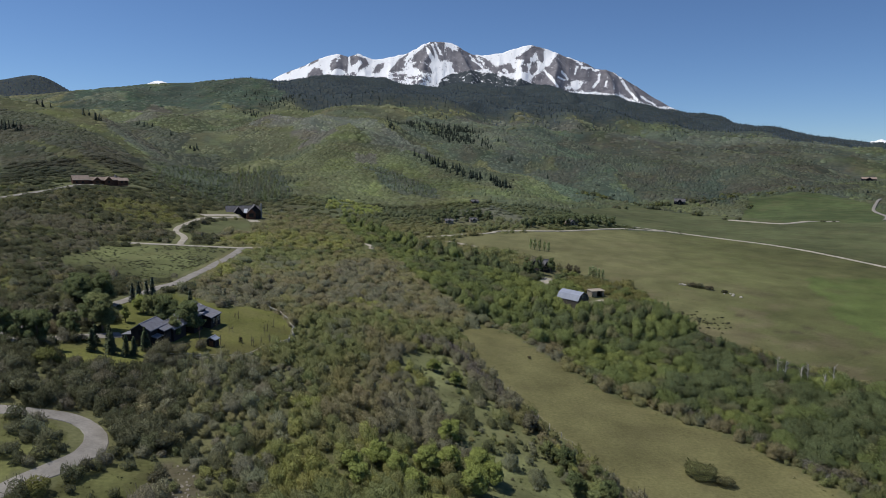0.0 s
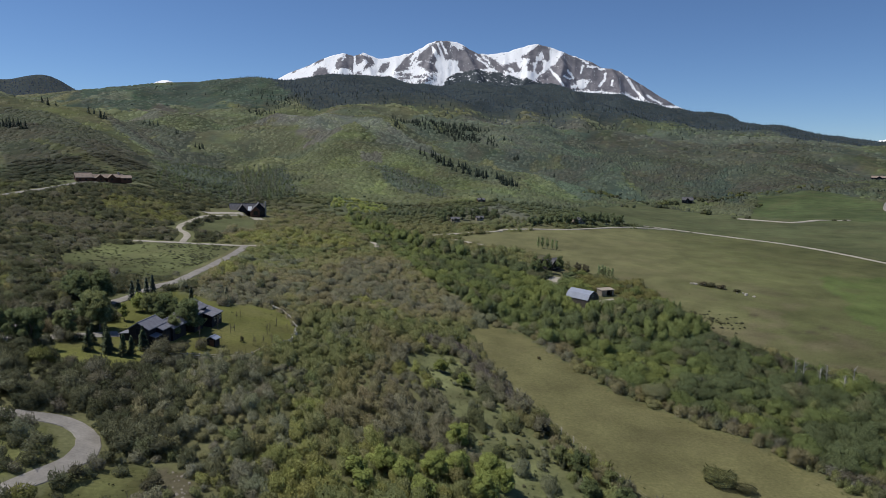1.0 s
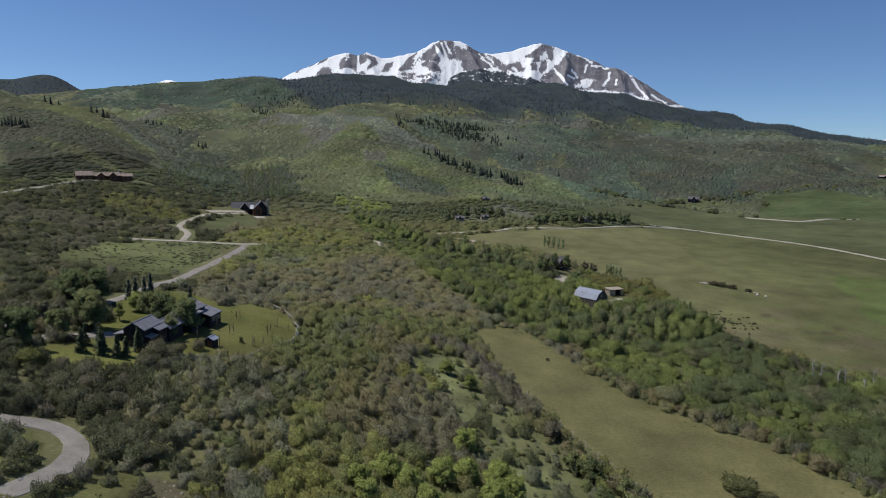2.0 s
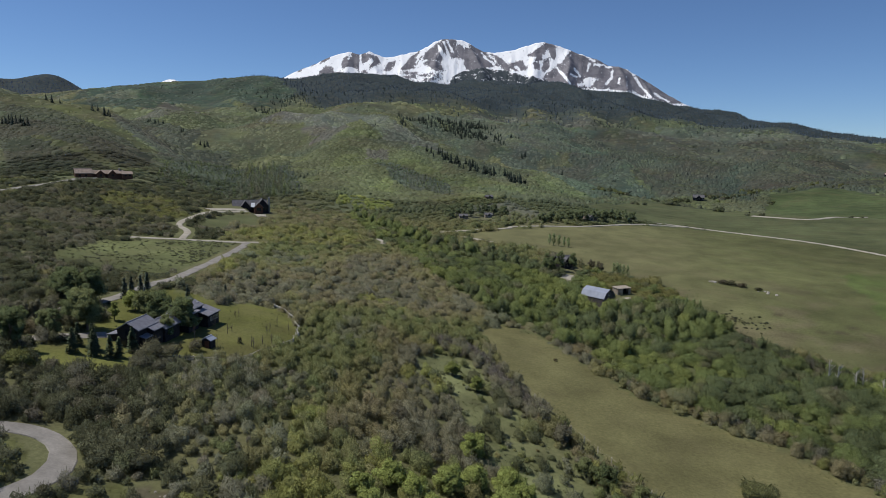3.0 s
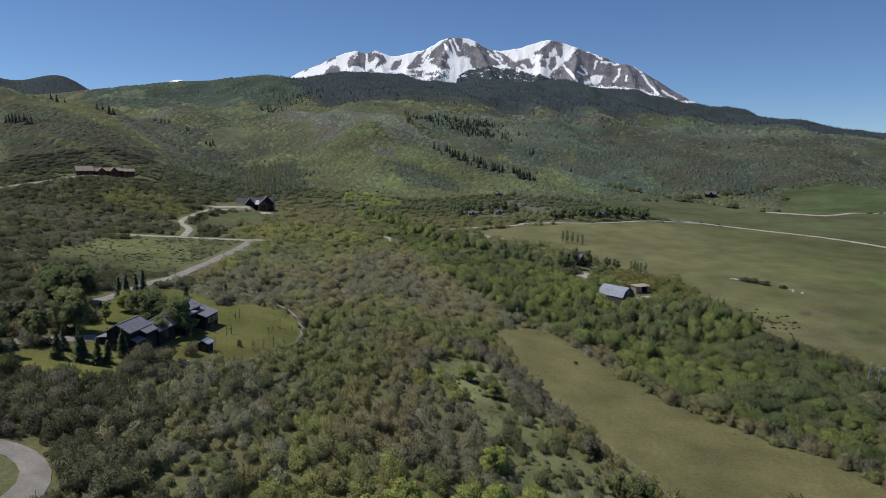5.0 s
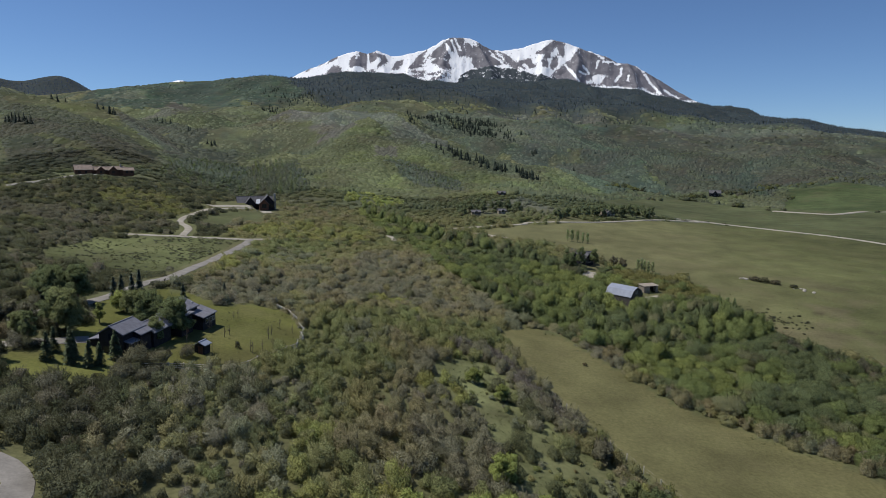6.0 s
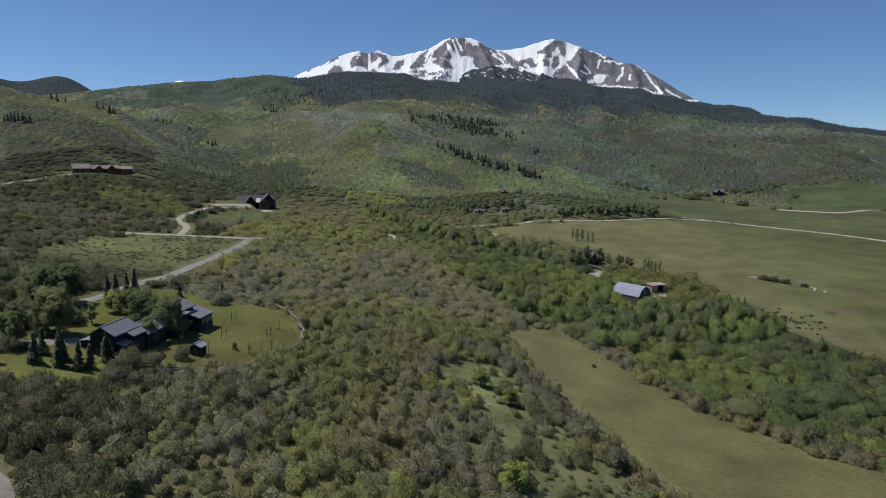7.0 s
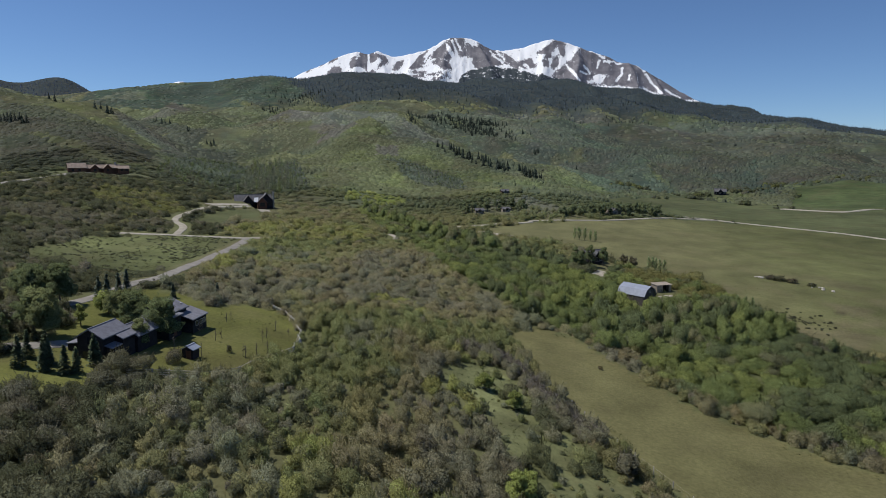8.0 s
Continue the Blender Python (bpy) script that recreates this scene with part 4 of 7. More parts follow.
def mound_bush(seed, sides=6):
    """A far bush: an uneven leafy dome."""
    rng = np.random.default_rng(seed)
    rings = []
    for reach, z in ((1.0, -0.05), (0.62, 0.8)):
        a = 2 * np.pi * (np.arange(sides) + rng.uniform(-0.3, 0.3, sides)) / sides
        q = reach * rng.uniform(0.7, 1.2, sides)
        rings.append(np.stack([0.55 * q * np.cos(a), 0.55 * q * np.sin(a), z * rng.uniform(0.7, 1.25, sides)], 1))
    quads = []
    for k in range(sides):
        m = (k + 1) % sides
        quads += [rings[0][k], rings[0][m], rings[1][m], rings[1][k]]
    top = rings[1]
    quads += [top[0], top[1], top[2], top[3], top[0], top[3], top[4], top[5]]
    v = np.array(quads)
    n = v * (0.9, 0.9, 0.4) + (0, 0, 0.55)
    return np.concatenate([v, n / np.linalg.norm(n, axis=1)[:, None]], 1)


def spire_tree(seed, tiers, around):
    """A far conifer: tiers of drooping pointed boughs."""
    rng = np.random.default_rng(seed)
    out = []
    for tier in range(tiers):
        z = 0.08 + 0.84 * tier / tiers
        reach = 0.2 * (1 - tier / tiers) + 0.02
        for k in range(around):
            a = 2 * np.pi * (k + rng.uniform(0, 0.8)) / around
            c, s = np.cos(a), np.sin(a)
            q = reach * rng.uniform(0.75, 1.2)
            top = z + 1.5 / tiers
            n = (0.75 * c, 0.75 * s, 0.66)
            out += [(0.01 * c, 0.01 * s, top, *n), (q * c + 0.45 * q * s, q * s - 0.45 * q * c, z, *n), (q * 1.1 * c, q * 1.1 * s, z - 0.03, *n), (q * c - 0.45 * q * s, q * s + 0.45 * q * c, z, *n)]
    return np.array(out)


def scatter(name, forms, x, y, wide, high, tints, material, label, category, seed):
    """One object of many plants, each a turned and sized copy of one of the forms."""
    rng = np.random.default_rng(seed)
    n = len(x)
    z = surface(x, y) - 0.16 * high
    gx, gy = (surface(x + 2, y) - surface(x - 2, y)) / 4, (surface(x, y + 2) - surface(x, y - 2)) / 4       # low plants follow the slope
    if material not in (BRUSH, SCRUB):
        gx, gy = 0 * gx, 0 * gy
    which, turn = rng.integers(0, len(forms), n), rng.uniform(0, 2 * np.pi, n)
    verts, colours, normals = [], [], []
    for k, form in enumerate(forms):
        sel = np.nonzero(which == k)[0]
        if not len(sel):
            continue
        c, s, w = np.cos(turn[sel])[:, None], np.sin(turn[sel])[:, None], wide[sel][:, None]
        v = np.stack([(form[:, 0] * c - form[:, 1] * s) * w + x[sel][:, None], (form[:, 0] * s + form[:, 1] * c) * w + y[sel][:, None], form[:, 2] * high[sel][:, None] + z[sel][:, None]], -1)
        v[:, :, 2] += (v[:, :, 0] - x[sel][:, None]) * gx[sel][:, None] + (v[:, :, 1] - y[sel][:, None]) * gy[sel][:, None]
        verts.append(v.reshape(-1, 3))
        f = np.stack([form[:, 3] * c - form[:, 4] * s, form[:, 3] * s + form[:, 4] * c, np.broadcast_to(form[:, 5], v.shape[:2])], -1)
        normals.append(f.reshape(-1, 3))
        colours.append(np.repeat(tints[sel], len(form), 0))
    verts, colours = np.concatenate(verts), np.concatenate(colours)
    me = raw_mesh(name, verts, np.arange(len(verts)).reshape(-1, 4))
    colour_layer(me, "tint", colours)
    me.polygons.foreach_set("use_smooth", np.ones(len(me.polygons), bool))
    me.normals_split_custom_set_from_vertices(np.concatenate(normals).astype(np.float32))
    me.materials.append(material)
    tagged(new(name, me), label, category, kind="stuff")


def spots(step, r0, r1, seed, half=43.0):
    """Shaken grid places in the front sector between two distances."""
    rng = np.random.default_rng(seed)
    gx, gy = np.meshgrid(np.arange(-r1, r1, step), np.arange(20 if half < 90 else -r1, r1, step))
    x, y = gx.ravel(), gy.ravel()
    keep = (np.abs(bearing_of(x, y)) < half) & (np.hypot(x, y) > r0 - step) & (np.hypot(x, y) < r1 + step)
    x, y = x[keep], y[keep]
    x, y = x + rng.uniform(-0.5, 0.5, len(x)) * step, y + rng.uniform(-0.5, 0.5, len(y)) * step
    r = np.hypot(x, y)
    keep = (r >= r0) & (r < r1) & (np.abs(bearing_of(x, y)) < half)
    return x[keep], y[keep], rng


OPEN_LAND = [HAY, LAWN, PASTURE, UPPER_FIELD, HILL_FIELD, MEADOW, LAWN_TWO]
HOUSE_LOTS = [                        # centre and radius kept clear of brush
    (-58, 124, 8), (-56, 132, 7), (-55, 143, 8), (-46.5, 128, 3), (52.3, 230.5, 7), (56, 224.5, 4), (64.5, 245, 5), (62, 236, 5), (50, 279, 6), (-105, 352, 14), (-99, 340, 9), (-114, 343, 9), (-190, 366, 15), (-198, 357, 9), (-181, 377, 9),
    (286, 768, 12), (700, 1062, 16), (15, 418, 9), (28, 428, 5), (110, 452, 7)]


def clear_of(x, y, margin):
    """Places off the fields, the roads and the house lots."""
    ok = np.ones(len(x), bool)
    for area in OPEN_LAND:
        ok &= ~in_area(x, y, area)
    for name, line in ROAD_LINES.items():
        ok &= line_distance(x, y, line[::2] + line[-1:]) > ROADS[name][1] / 2 + margin
    for cx, cy, size in HOUSE_LOTS:
        ok &= np.hypot(x - cx, y - cy) > size + margin * 0.5
    return ok


PALETTE = np.array([
    (0.140, 0.134, 0.098),            # 0 grey twigs
    (0.168, 0.150, 0.086),            # 1 brown twigs
    (0.162, 0.158, 0.070),            # 2 olive
    (0.132, 0.150, 0.058),            # 3 green
    (0.190, 0.200, 0.058),            # 4 yellow-green
    (0.142, 0.152, 0.100),            # 5 sage
    (0.098, 0.112, 0.060)])           # 6 dark green


def brush_kinds(x, y, rng):
    """Which kind of bush grows where: drifts of one colour, mixed at their rims."""
    r = np.hypot(x, y)
    near = smooth(420, 250, r)
    drift = 1.25 * fbm(x / 26, y / 34, 3, 101) * near + fbm(x / 95, y / 95, 3, 102) * (1 - near)
    second = fbm(x / 19 + 40, y / 19, 3, 103) * near + fbm(x / 70 + 40, y / 70, 3, 104) * (1 - near)
    pick = drift + rng.normal(0, 0.15, len(x))
    kind = np.where(pick < -0.5, 0, np.where(pick < 0.0, 1, np.where(pick < 0.5, 2, 3)))
    kind = np.where((second + rng.normal(0, 0.12, len(x)) > 0.85), 4, kind)
    kind = np.where((second < -0.7) & (rng.random(len(x)) < 0.6), 5, kind)
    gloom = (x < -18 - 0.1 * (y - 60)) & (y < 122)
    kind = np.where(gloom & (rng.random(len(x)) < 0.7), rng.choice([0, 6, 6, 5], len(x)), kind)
    # dark green thickets on the left, their share raised to stand in for lens falloff
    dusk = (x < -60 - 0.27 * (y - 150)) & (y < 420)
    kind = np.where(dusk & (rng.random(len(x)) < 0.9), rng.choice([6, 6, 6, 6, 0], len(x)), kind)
    kind = np.where((r > 320) & (kind < 2) & (rng.random(len(x)) < 0.55), rng.choice([2, 2, 3], len(x)), kind)
    kind = np.where(in_area(x, y, CREEK), rng.choice([3, 3, 6], len(x)), kind)
    for area in GOLDEN:
        kind = np.where(in_area(x, y, area) & (rng.random(len(x)) < 0.85), rng.choice([4, 4, 2], len(x)), kind)
    for area in DUSKY:
        kind = np.where(in_area(x, y, area) & (rng.random(len(x)) < 0.9), 0, kind)
    kind = np.where(in_area(x, y, BRIGHT) & (rng.random(len(x)) < 0.92), 4, kind)
    kind = np.where(in_area(x, y, SLOPE), rng.choice([5, 6, 6, 3], len(x)), kind)
    # the fresh green thicket at the foot of the slope
    thicket = (np.hypot((x - 2) / 15, (y - 86) / 11) < 1) | (np.hypot((x - 27) / 5, (y - 92) / 10) < 1)
    kind = np.where(thicket & (rng.random(len(x)) < 0.85), rng.choice([4, 3, 3], len(x)), kind)
    hedge = line_distance(x, y, [(-1, 160), (5, 160), (9, 150), (14, 138), (18, 128)]) < 3.5
    return np.where(hedge, 0, kind)


def tints_for(kind, rng, spread=0.12):
    t = PALETTE[kind] * (1.47, 1.46, 1.42) * rng.uniform(1 - spread, 1 + spread, (len(kind), 1))
    return np.clip(t * (1 + rng.normal(0, 0.03, (len(kind), 3))), 0.005, 0.4)


def plant_brush(name, step, r0, r1, leafy, twiggy, wide, high, cover, seed, margin, half=43.0):
    x, y, rng = spots(step, r0, r1, seed, half)
    r = np.hypot(x, y)
    gaps = fbm(x / (9 + r * 0.03), y / (9 + r * 0.03), 3, 111)
    keep = clear_of(x, y, margin) & (~in_area(x, y, CREEK) | (rng.random(len(x)) < 0.12)) & (gaps + rng.normal(0, 0.25, len(x)) < cover) & (forest_share(x, y) < 0.5)
    share = np.ones(len(x))
    hill_tone(x, y, np.zeros((len(x), 3)), share)
    keep &= rng.random(len(x)) < share
    sparse = in_area(x, y, SLOPE) | in_area(x, y, VERGE) | in_area(x, y, STONY)
    keep &= ~sparse | (rng.random(len(x)) < 0.17)
    x, y = x[keep], y[keep]
    kind = brush_kinds(x, y, rng)
    size = np.clip(rng.lognormal(-0.1, 0.42, len(x)), 0.4, 1.9) * (1 + 0.25 * value_noise(x / 15, y / 15, 9))
    w, h = wide * size, high * np.minimum(size, 1.5) * rng.uniform(0.8, 1.2, len(x))
    if r0 >= 390:                     # young aspen stands taller and slimmer than the oak
        stand = aspen_patch(x, y)
        w, h = w * (1 - 0.35 * stand), h * (1 + 0.8 * stand)
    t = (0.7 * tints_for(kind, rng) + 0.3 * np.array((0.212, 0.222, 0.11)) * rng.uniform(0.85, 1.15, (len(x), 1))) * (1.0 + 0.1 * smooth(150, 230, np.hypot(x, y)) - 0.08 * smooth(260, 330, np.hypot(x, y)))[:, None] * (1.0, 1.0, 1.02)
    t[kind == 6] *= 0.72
    # the same thickets' tint lowered further, lens falloff put into the colour
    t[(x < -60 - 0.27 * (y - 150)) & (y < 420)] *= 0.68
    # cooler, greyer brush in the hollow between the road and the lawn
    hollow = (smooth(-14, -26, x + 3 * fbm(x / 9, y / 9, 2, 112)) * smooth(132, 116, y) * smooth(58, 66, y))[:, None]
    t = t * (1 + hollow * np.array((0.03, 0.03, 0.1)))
    # the far slopes blend into drifts of one tone, painted haze included
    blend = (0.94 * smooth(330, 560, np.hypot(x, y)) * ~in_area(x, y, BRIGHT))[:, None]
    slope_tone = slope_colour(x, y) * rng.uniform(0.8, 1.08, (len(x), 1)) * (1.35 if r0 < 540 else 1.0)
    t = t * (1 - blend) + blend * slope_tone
    t[in_area(x, y, BRIGHT)] *= (1.05, 1.15, 1.0)
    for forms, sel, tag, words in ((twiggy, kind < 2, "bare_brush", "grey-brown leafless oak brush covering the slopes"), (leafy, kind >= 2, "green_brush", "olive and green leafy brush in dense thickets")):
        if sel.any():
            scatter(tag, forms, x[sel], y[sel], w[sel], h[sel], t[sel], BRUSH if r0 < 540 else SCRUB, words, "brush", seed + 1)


NEAR_LEAFY, NEAR_TWIGGY = [lobed_bush(n, 5, 9, 46, 0.026, 8) for n in range(200, 210)], [lobed_bush(n, 5, 8, 64, 0.02, 8) for n in range(210, 220)]
MID_LEAFY, MID_TWIGGY = [lobed_bush(n, 4, 8, 12, 0.045, 6) for n in range(220, 228)], [lobed_bush(n, 4, 8, 18, 0.036, 6) for n in range(230, 238)]
LOW_MOUNDS = [mound_bush(n) for n in range(240, 250)]
SLOPE_LEAFY = [lobed_bush(n, 3, 6, 0, 0.03, 5, (2, 4)) for n in range(250, 256)]
CREEK_LEAFY = [lobed_bush(n, 6, 12, 60, 0.016, 11, (4, 8)) for n in range(256, 264)]
plant_brush("near", 2.0, 50, 175, NEAR_LEAFY, NEAR_TWIGGY, 2.25, 2.55, 1.1, 300, 1.0)
plant_brush("under", 3.4, 4, 50, LOW_MOUNDS, LOW_MOUNDS, 3.0, 2.1, 0.7, 305, 1.0, 180.0)
plant_brush("mid", 3.35, 175, 390, MID_LEAFY, MID_TWIGGY, 3.3, 2.6, 1.05, 310, 2.8)
plant_brush("understory", 2.3, 165, 390, LOW_MOUNDS, LOW_MOUNDS, 2.9, 1.35, 1.2, 312, 2.4)
plant_brush("slopes", 4.0, 390, 540, SLOPE_LEAFY, SLOPE_LEAFY, 4.8, 1.9, 0.8, 315, 2.5)
plant_brush("far", 4.5, 540, 850, LOW_MOUNDS, LOW_MOUNDS, 4.6, 1.5, 0.85, 320, 2.5)
plant_brush("hills", 7.8, 850, 1500, LOW_MOUNDS, LOW_MOUNDS, 6.4, 1.9, 0.8, 330, 4.0)
plant_brush("heights", 17.0, 1500, 2750, LOW_MOUNDS, LOW_MOUNDS, 13.0, 3.0, 0.6, 335, 6.0)


def plant_large_bushes():
    """Bigger round bushes that stand out of the brush, sage-grey and dark green."""
    x, y, rng = spots(6.4, 55, 230, 336)
    keep = clear_of(x, y, 1.6) & (rng.random(len(x)) < 0.28)
    x, y = x[keep], y[keep]
    kind = rng.choice([5, 5, 0, 6, 3, 2], len(x))
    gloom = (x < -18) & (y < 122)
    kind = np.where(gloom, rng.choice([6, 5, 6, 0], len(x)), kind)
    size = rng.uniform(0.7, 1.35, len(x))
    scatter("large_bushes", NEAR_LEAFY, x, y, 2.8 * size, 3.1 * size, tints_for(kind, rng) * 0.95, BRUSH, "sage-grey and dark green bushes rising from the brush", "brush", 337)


def plant_hedge():
    """The grey hedge of bare bushes along the top of the hay field."""
    rng = np.random.default_rng(342)
    p = np.array(spline([(-1, 160), (5, 160), (9.2, 151), (12.5, 142), (16, 133), (18.5, 127)], 1.3))
    p = np.repeat(p, 2, 0) + rng.normal(0, 0.7, (2 * len(p), 2))
    size = rng.uniform(0.8, 1.3, len(p))
    scatter("grey_hedge", NEAR_TWIGGY, p[:, 0], p[:, 1], 2.7 * size, 2.6 * size, np.array((0.196, 0.18, 0.152)) * rng.uniform(0.85, 1.1, (len(p), 1)), BRUSH, "grey leafless hedge at the field's head", "hedge", 343)


plant_hedge()


def plant_field_edge():
    """Dense bushes in a row along the creek side of the hay field, brown, grey and dark green."""
    rng = np.random.default_rng(344)
    p = np.array(spline([(26, 190.5), (34.8, 173.5), (45.2, 151.4), (56, 140.6), (68, 128.4), (74.6, 115.5), (80, 102)], 1.7))
    p = np.concatenate([p, p + (2.2, 1.6)]) + rng.normal(0, 0.55, (2 * len(p), 2))
    size = rng.uniform(0.75, 1.3, len(p))
    drift = value_noise(p[:, 0] / 9, p[:, 1] / 9, 17) + rng.normal(0, 0.2, len(p))
    kind = np.where(drift < -0.5, 1, np.where(drift < -0.1, 0, np.where(drift < 0.4, 6, 2)))
    scatter("field_edge_brush", NEAR_LEAFY, p[:, 0], p[:, 1], 3.0 * size, 2.5 * size, tints_for(kind, rng), BRUSH, "brown and dark green bushes along the hay field", "brush", 345)


def plant_pasture_hedge():
    """Dark grey bushes along the pasture's edge above the creek."""
    rng = np.random.default_rng(352)
    p = np.array(spline([(84, 195), (88, 189), (90, 183), (96, 174), (101, 167), (109, 157), (112.4, 153), (116, 148)], 1.8))
    p = np.concatenate([p + (2.4, 1.6), p[::2] + (0.6, 0.4)]) + rng.normal(0, 0.6, (len(p) + len(p[::2]), 2))
    size = rng.uniform(0.7, 1.25, len(p))
    scatter("pasture_hedge", MID_TWIGGY, p[:, 0], p[:, 1], 4.2 * size, 4.2 * size, tints_for(rng.choice([0, 0, 6, 6], len(p)), rng) * 0.66, BRUSH, "dark grey bushes along the pasture's edge", "hedge", 353)


def plant_bench_hedge():
    """Olive brush in a thick row below the bench road."""
    rng = np.random.default_rng(356)
    p = np.array(spline([(-74, 261.5), (-58, 270.5), (-46, 275), (-37, 278.5), (-29, 285)], 2.2))
    p = np.concatenate([p, p + (1.0, -2.4)]) + rng.normal(0, 0.6, (2 * len(p), 2))
    size = rng.uniform(0.8, 1.3, len(p))
    scatter("bench_hedge", MID_LEAFY, p[:, 0], p[:, 1], 3.8 * size, 2.7 * size, tints_for(rng.choice([2, 3, 6], len(p)), rng), BRUSH, "olive brush in a row beside the bench road", "hedge", 357)


plant_field_edge()
plant_pasture_hedge()
plant_bench_hedge()


def plant_pasture_sage():
    """Low sage clumps on the dry side of the pasture."""
    rng = np.random.default_rng(349)
    n = 75
    x, y = 96 + rng.normal(0, 4.2, n), 218 + rng.normal(0, 5.5, n)
    size = rng.uniform(0.7, 1.3, n)
    scatter("pasture_sage", MID_LEAFY, x, y, 1.0 * size, 0.55 * size, np.array((0.085, 0.088, 0.052)) * rng.uniform(0.8, 1.2, (n, 1)), BRUSH, "low dark sage clumps in the pasture", "brush", 350)


plant_pasture_sage()


def plant_meadow_sage():
    """Low sage and weeds over the meadow above the house, thick on its upper side."""
    x, y, rng = spots(1.3, 170, 275, 358)
    thick = smooth(-0.5, 0.6, fbm(x / 12, y / 12, 3, 133) + 0.02 * (y - 225) + 0.012 * (x + 100))
    ok = in_area(x, y, MEADOW) & (rng.random(len(x)) < 0.06 + 0.6 * thick)
    x, y = x[ok], y[ok]
    size = rng.uniform(0.6, 1.4, len(x))
    scatter("meadow_sage", SLOPE_LEAFY, x, y, 1.25 * size, 0.5 * size, np.array((0.165, 0.176, 0.1)) * rng.uniform(0.7, 1.15, (len(x), 1)), BRUSH, "low grey-green sage over the meadow", "brush", 359)


plant_meadow_sage()


def plant_slope_sage():
    """Small round sage and young oak over the grassy slope above the hay field."""
    x, y, rng = spots(1.9, 60, 160, 372)
    ok = in_area(x, y, SLOPE) & (rng.random(len(x)) < 0.1 + 0.45 * smooth(-0.3, 0.5, fbm(x / 9, y / 9, 3, 135)))
    x, y = x[ok], y[ok]
    size = rng.lognormal(-0.1, 0.38, len(x))
    scatter("slope_sage", MID_LEAFY, x, y, 1.25 * size, 0.85 * size, tints_for(rng.choice([5, 6, 6, 2, 3], len(x)), rng), BRUSH, "small grey-green bushes over the grassy slope", "brush", 373)


plant_slope_sage()


def plant_grass_tufts():
    """Coarse grass and weeds on the lawn, the meadow, the slope and the field rims."""
    x, y, rng = spots(1.25, 55, 275, 338)
    share = 0.35 * in_area(x, y, LAWN) + 0.8 * in_area(x, y, SLOPE) + 0.8 * in_area(x, y, VERGE) + 0.2 * in_area(x, y, STONY) + 0.6 * in_area(x, y, MEADOW) + 0.07 * (in_area(x, y, HAY) & (line_distance(x, y, HAY + HAY[:1]) < 3.0)) * 6 + 0.12 * (in_area(x, y, PASTURE) & (line_distance(x, y, PASTURE[9:]) < 25))
    for name, line in ROAD_LINES.items():
        share = share * (line_distance(x, y, line[::2] + line[-1:]) > ROADS[name][1] / 2 + 0.5)
    for cx, cy, size in HOUSE_LOTS:
        share = share * (np.hypot(x - cx, y - cy) > size * 0.75)
    clump = smooth(-0.5, 0.5, fbm(x / 7, y / 7, 3, 131))
    keep = rng.random(len(x)) < share * clump
    x, y = x[keep], y[keep]
    size = rng.uniform(0.6, 1.6, len(x)) * np.where(in_area(x, y, MEADOW), 1.15, 1.0)
    tone = np.array((0.17, 0.182, 0.075)) * rng.uniform(0.75, 1.25, (len(x), 1))
    sage = rng.random(len(x)) < np.where(in_area(x, y, MEADOW), 0.6, 0.2)
    tone[sage] = np.array((0.15, 0.165, 0.09)) * rng.uniform(0.8, 1.1, (sage.sum(), 1))
    scatter("grass_tufts", [plume_bush(n, 7, 0.2, 0, 0.1, 0.9) for n in range(263, 269)], x, y, 0.55 * size, 0.34 * size, tone, BRUSH, "coarse grass and low weeds in tufts", "grass", 339)


def scatter_rubble():
    """Pale broken stones on the bare patch below the road."""
    x, y, rng = spots(0.8, 55, 85, 362)
    ok = in_area(x, y, STONY) & (fbm(x / 3, y / 3, 2, 134) + rng.normal(0, 0.3, len(x)) > -0.1)
    x, y = x[ok], y[ok]
    size = rng.uniform(0.5, 1.6, len(x))
    scatter("rubble", LOW_MOUNDS, x, y, 0.32 * size, 0.2 * size, np.array((0.29, 0.265, 0.225)) * rng.uniform(0.6, 1.15, (len(x), 1)), SCRUB, "pale broken stones on bare soil", "stones", 363)


plant_large_bushes()
plant_grass_tufts()
scatter_rubble()


CREEK_TONES = np.array([(0.19, 0.22, 0.078), (0.142, 0.175, 0.07), (0.108, 0.132, 0.072), (0.158, 0.158, 0.098), (0.182, 0.17, 0.072)])     # fresh, green, dark, grey-olive and golden


def creek_tone(x, y, rng, dark=0.0):
    """Willows and alders in drifts: fresh green below the barn, darker downstream."""
    pick = 0.9 * fbm(x / 17, y / 17, 3, 161) + rng.normal(0, 0.25, len(x)) - 0.7 * smooth(50, 90, x) * smooth(230, 180, y) - dark
    kind = np.where(pick > 0.3, 0, np.where(pick > -0.35, 1, 2))
    kind = np.where(rng.random(len(x)) < 0.1, 3, kind)
    kind = np.where((x > 58) & (y > 234) & (y < 285) & (rng.random(len(x)) < 0.75), 4, kind)
    return (0.85 * CREEK_TONES[kind] + 0.15 * CREEK_TONES[1]) * (1.15, 1.15, 1.03) * rng.uniform(0.88, 1.12, (len(x), 1))


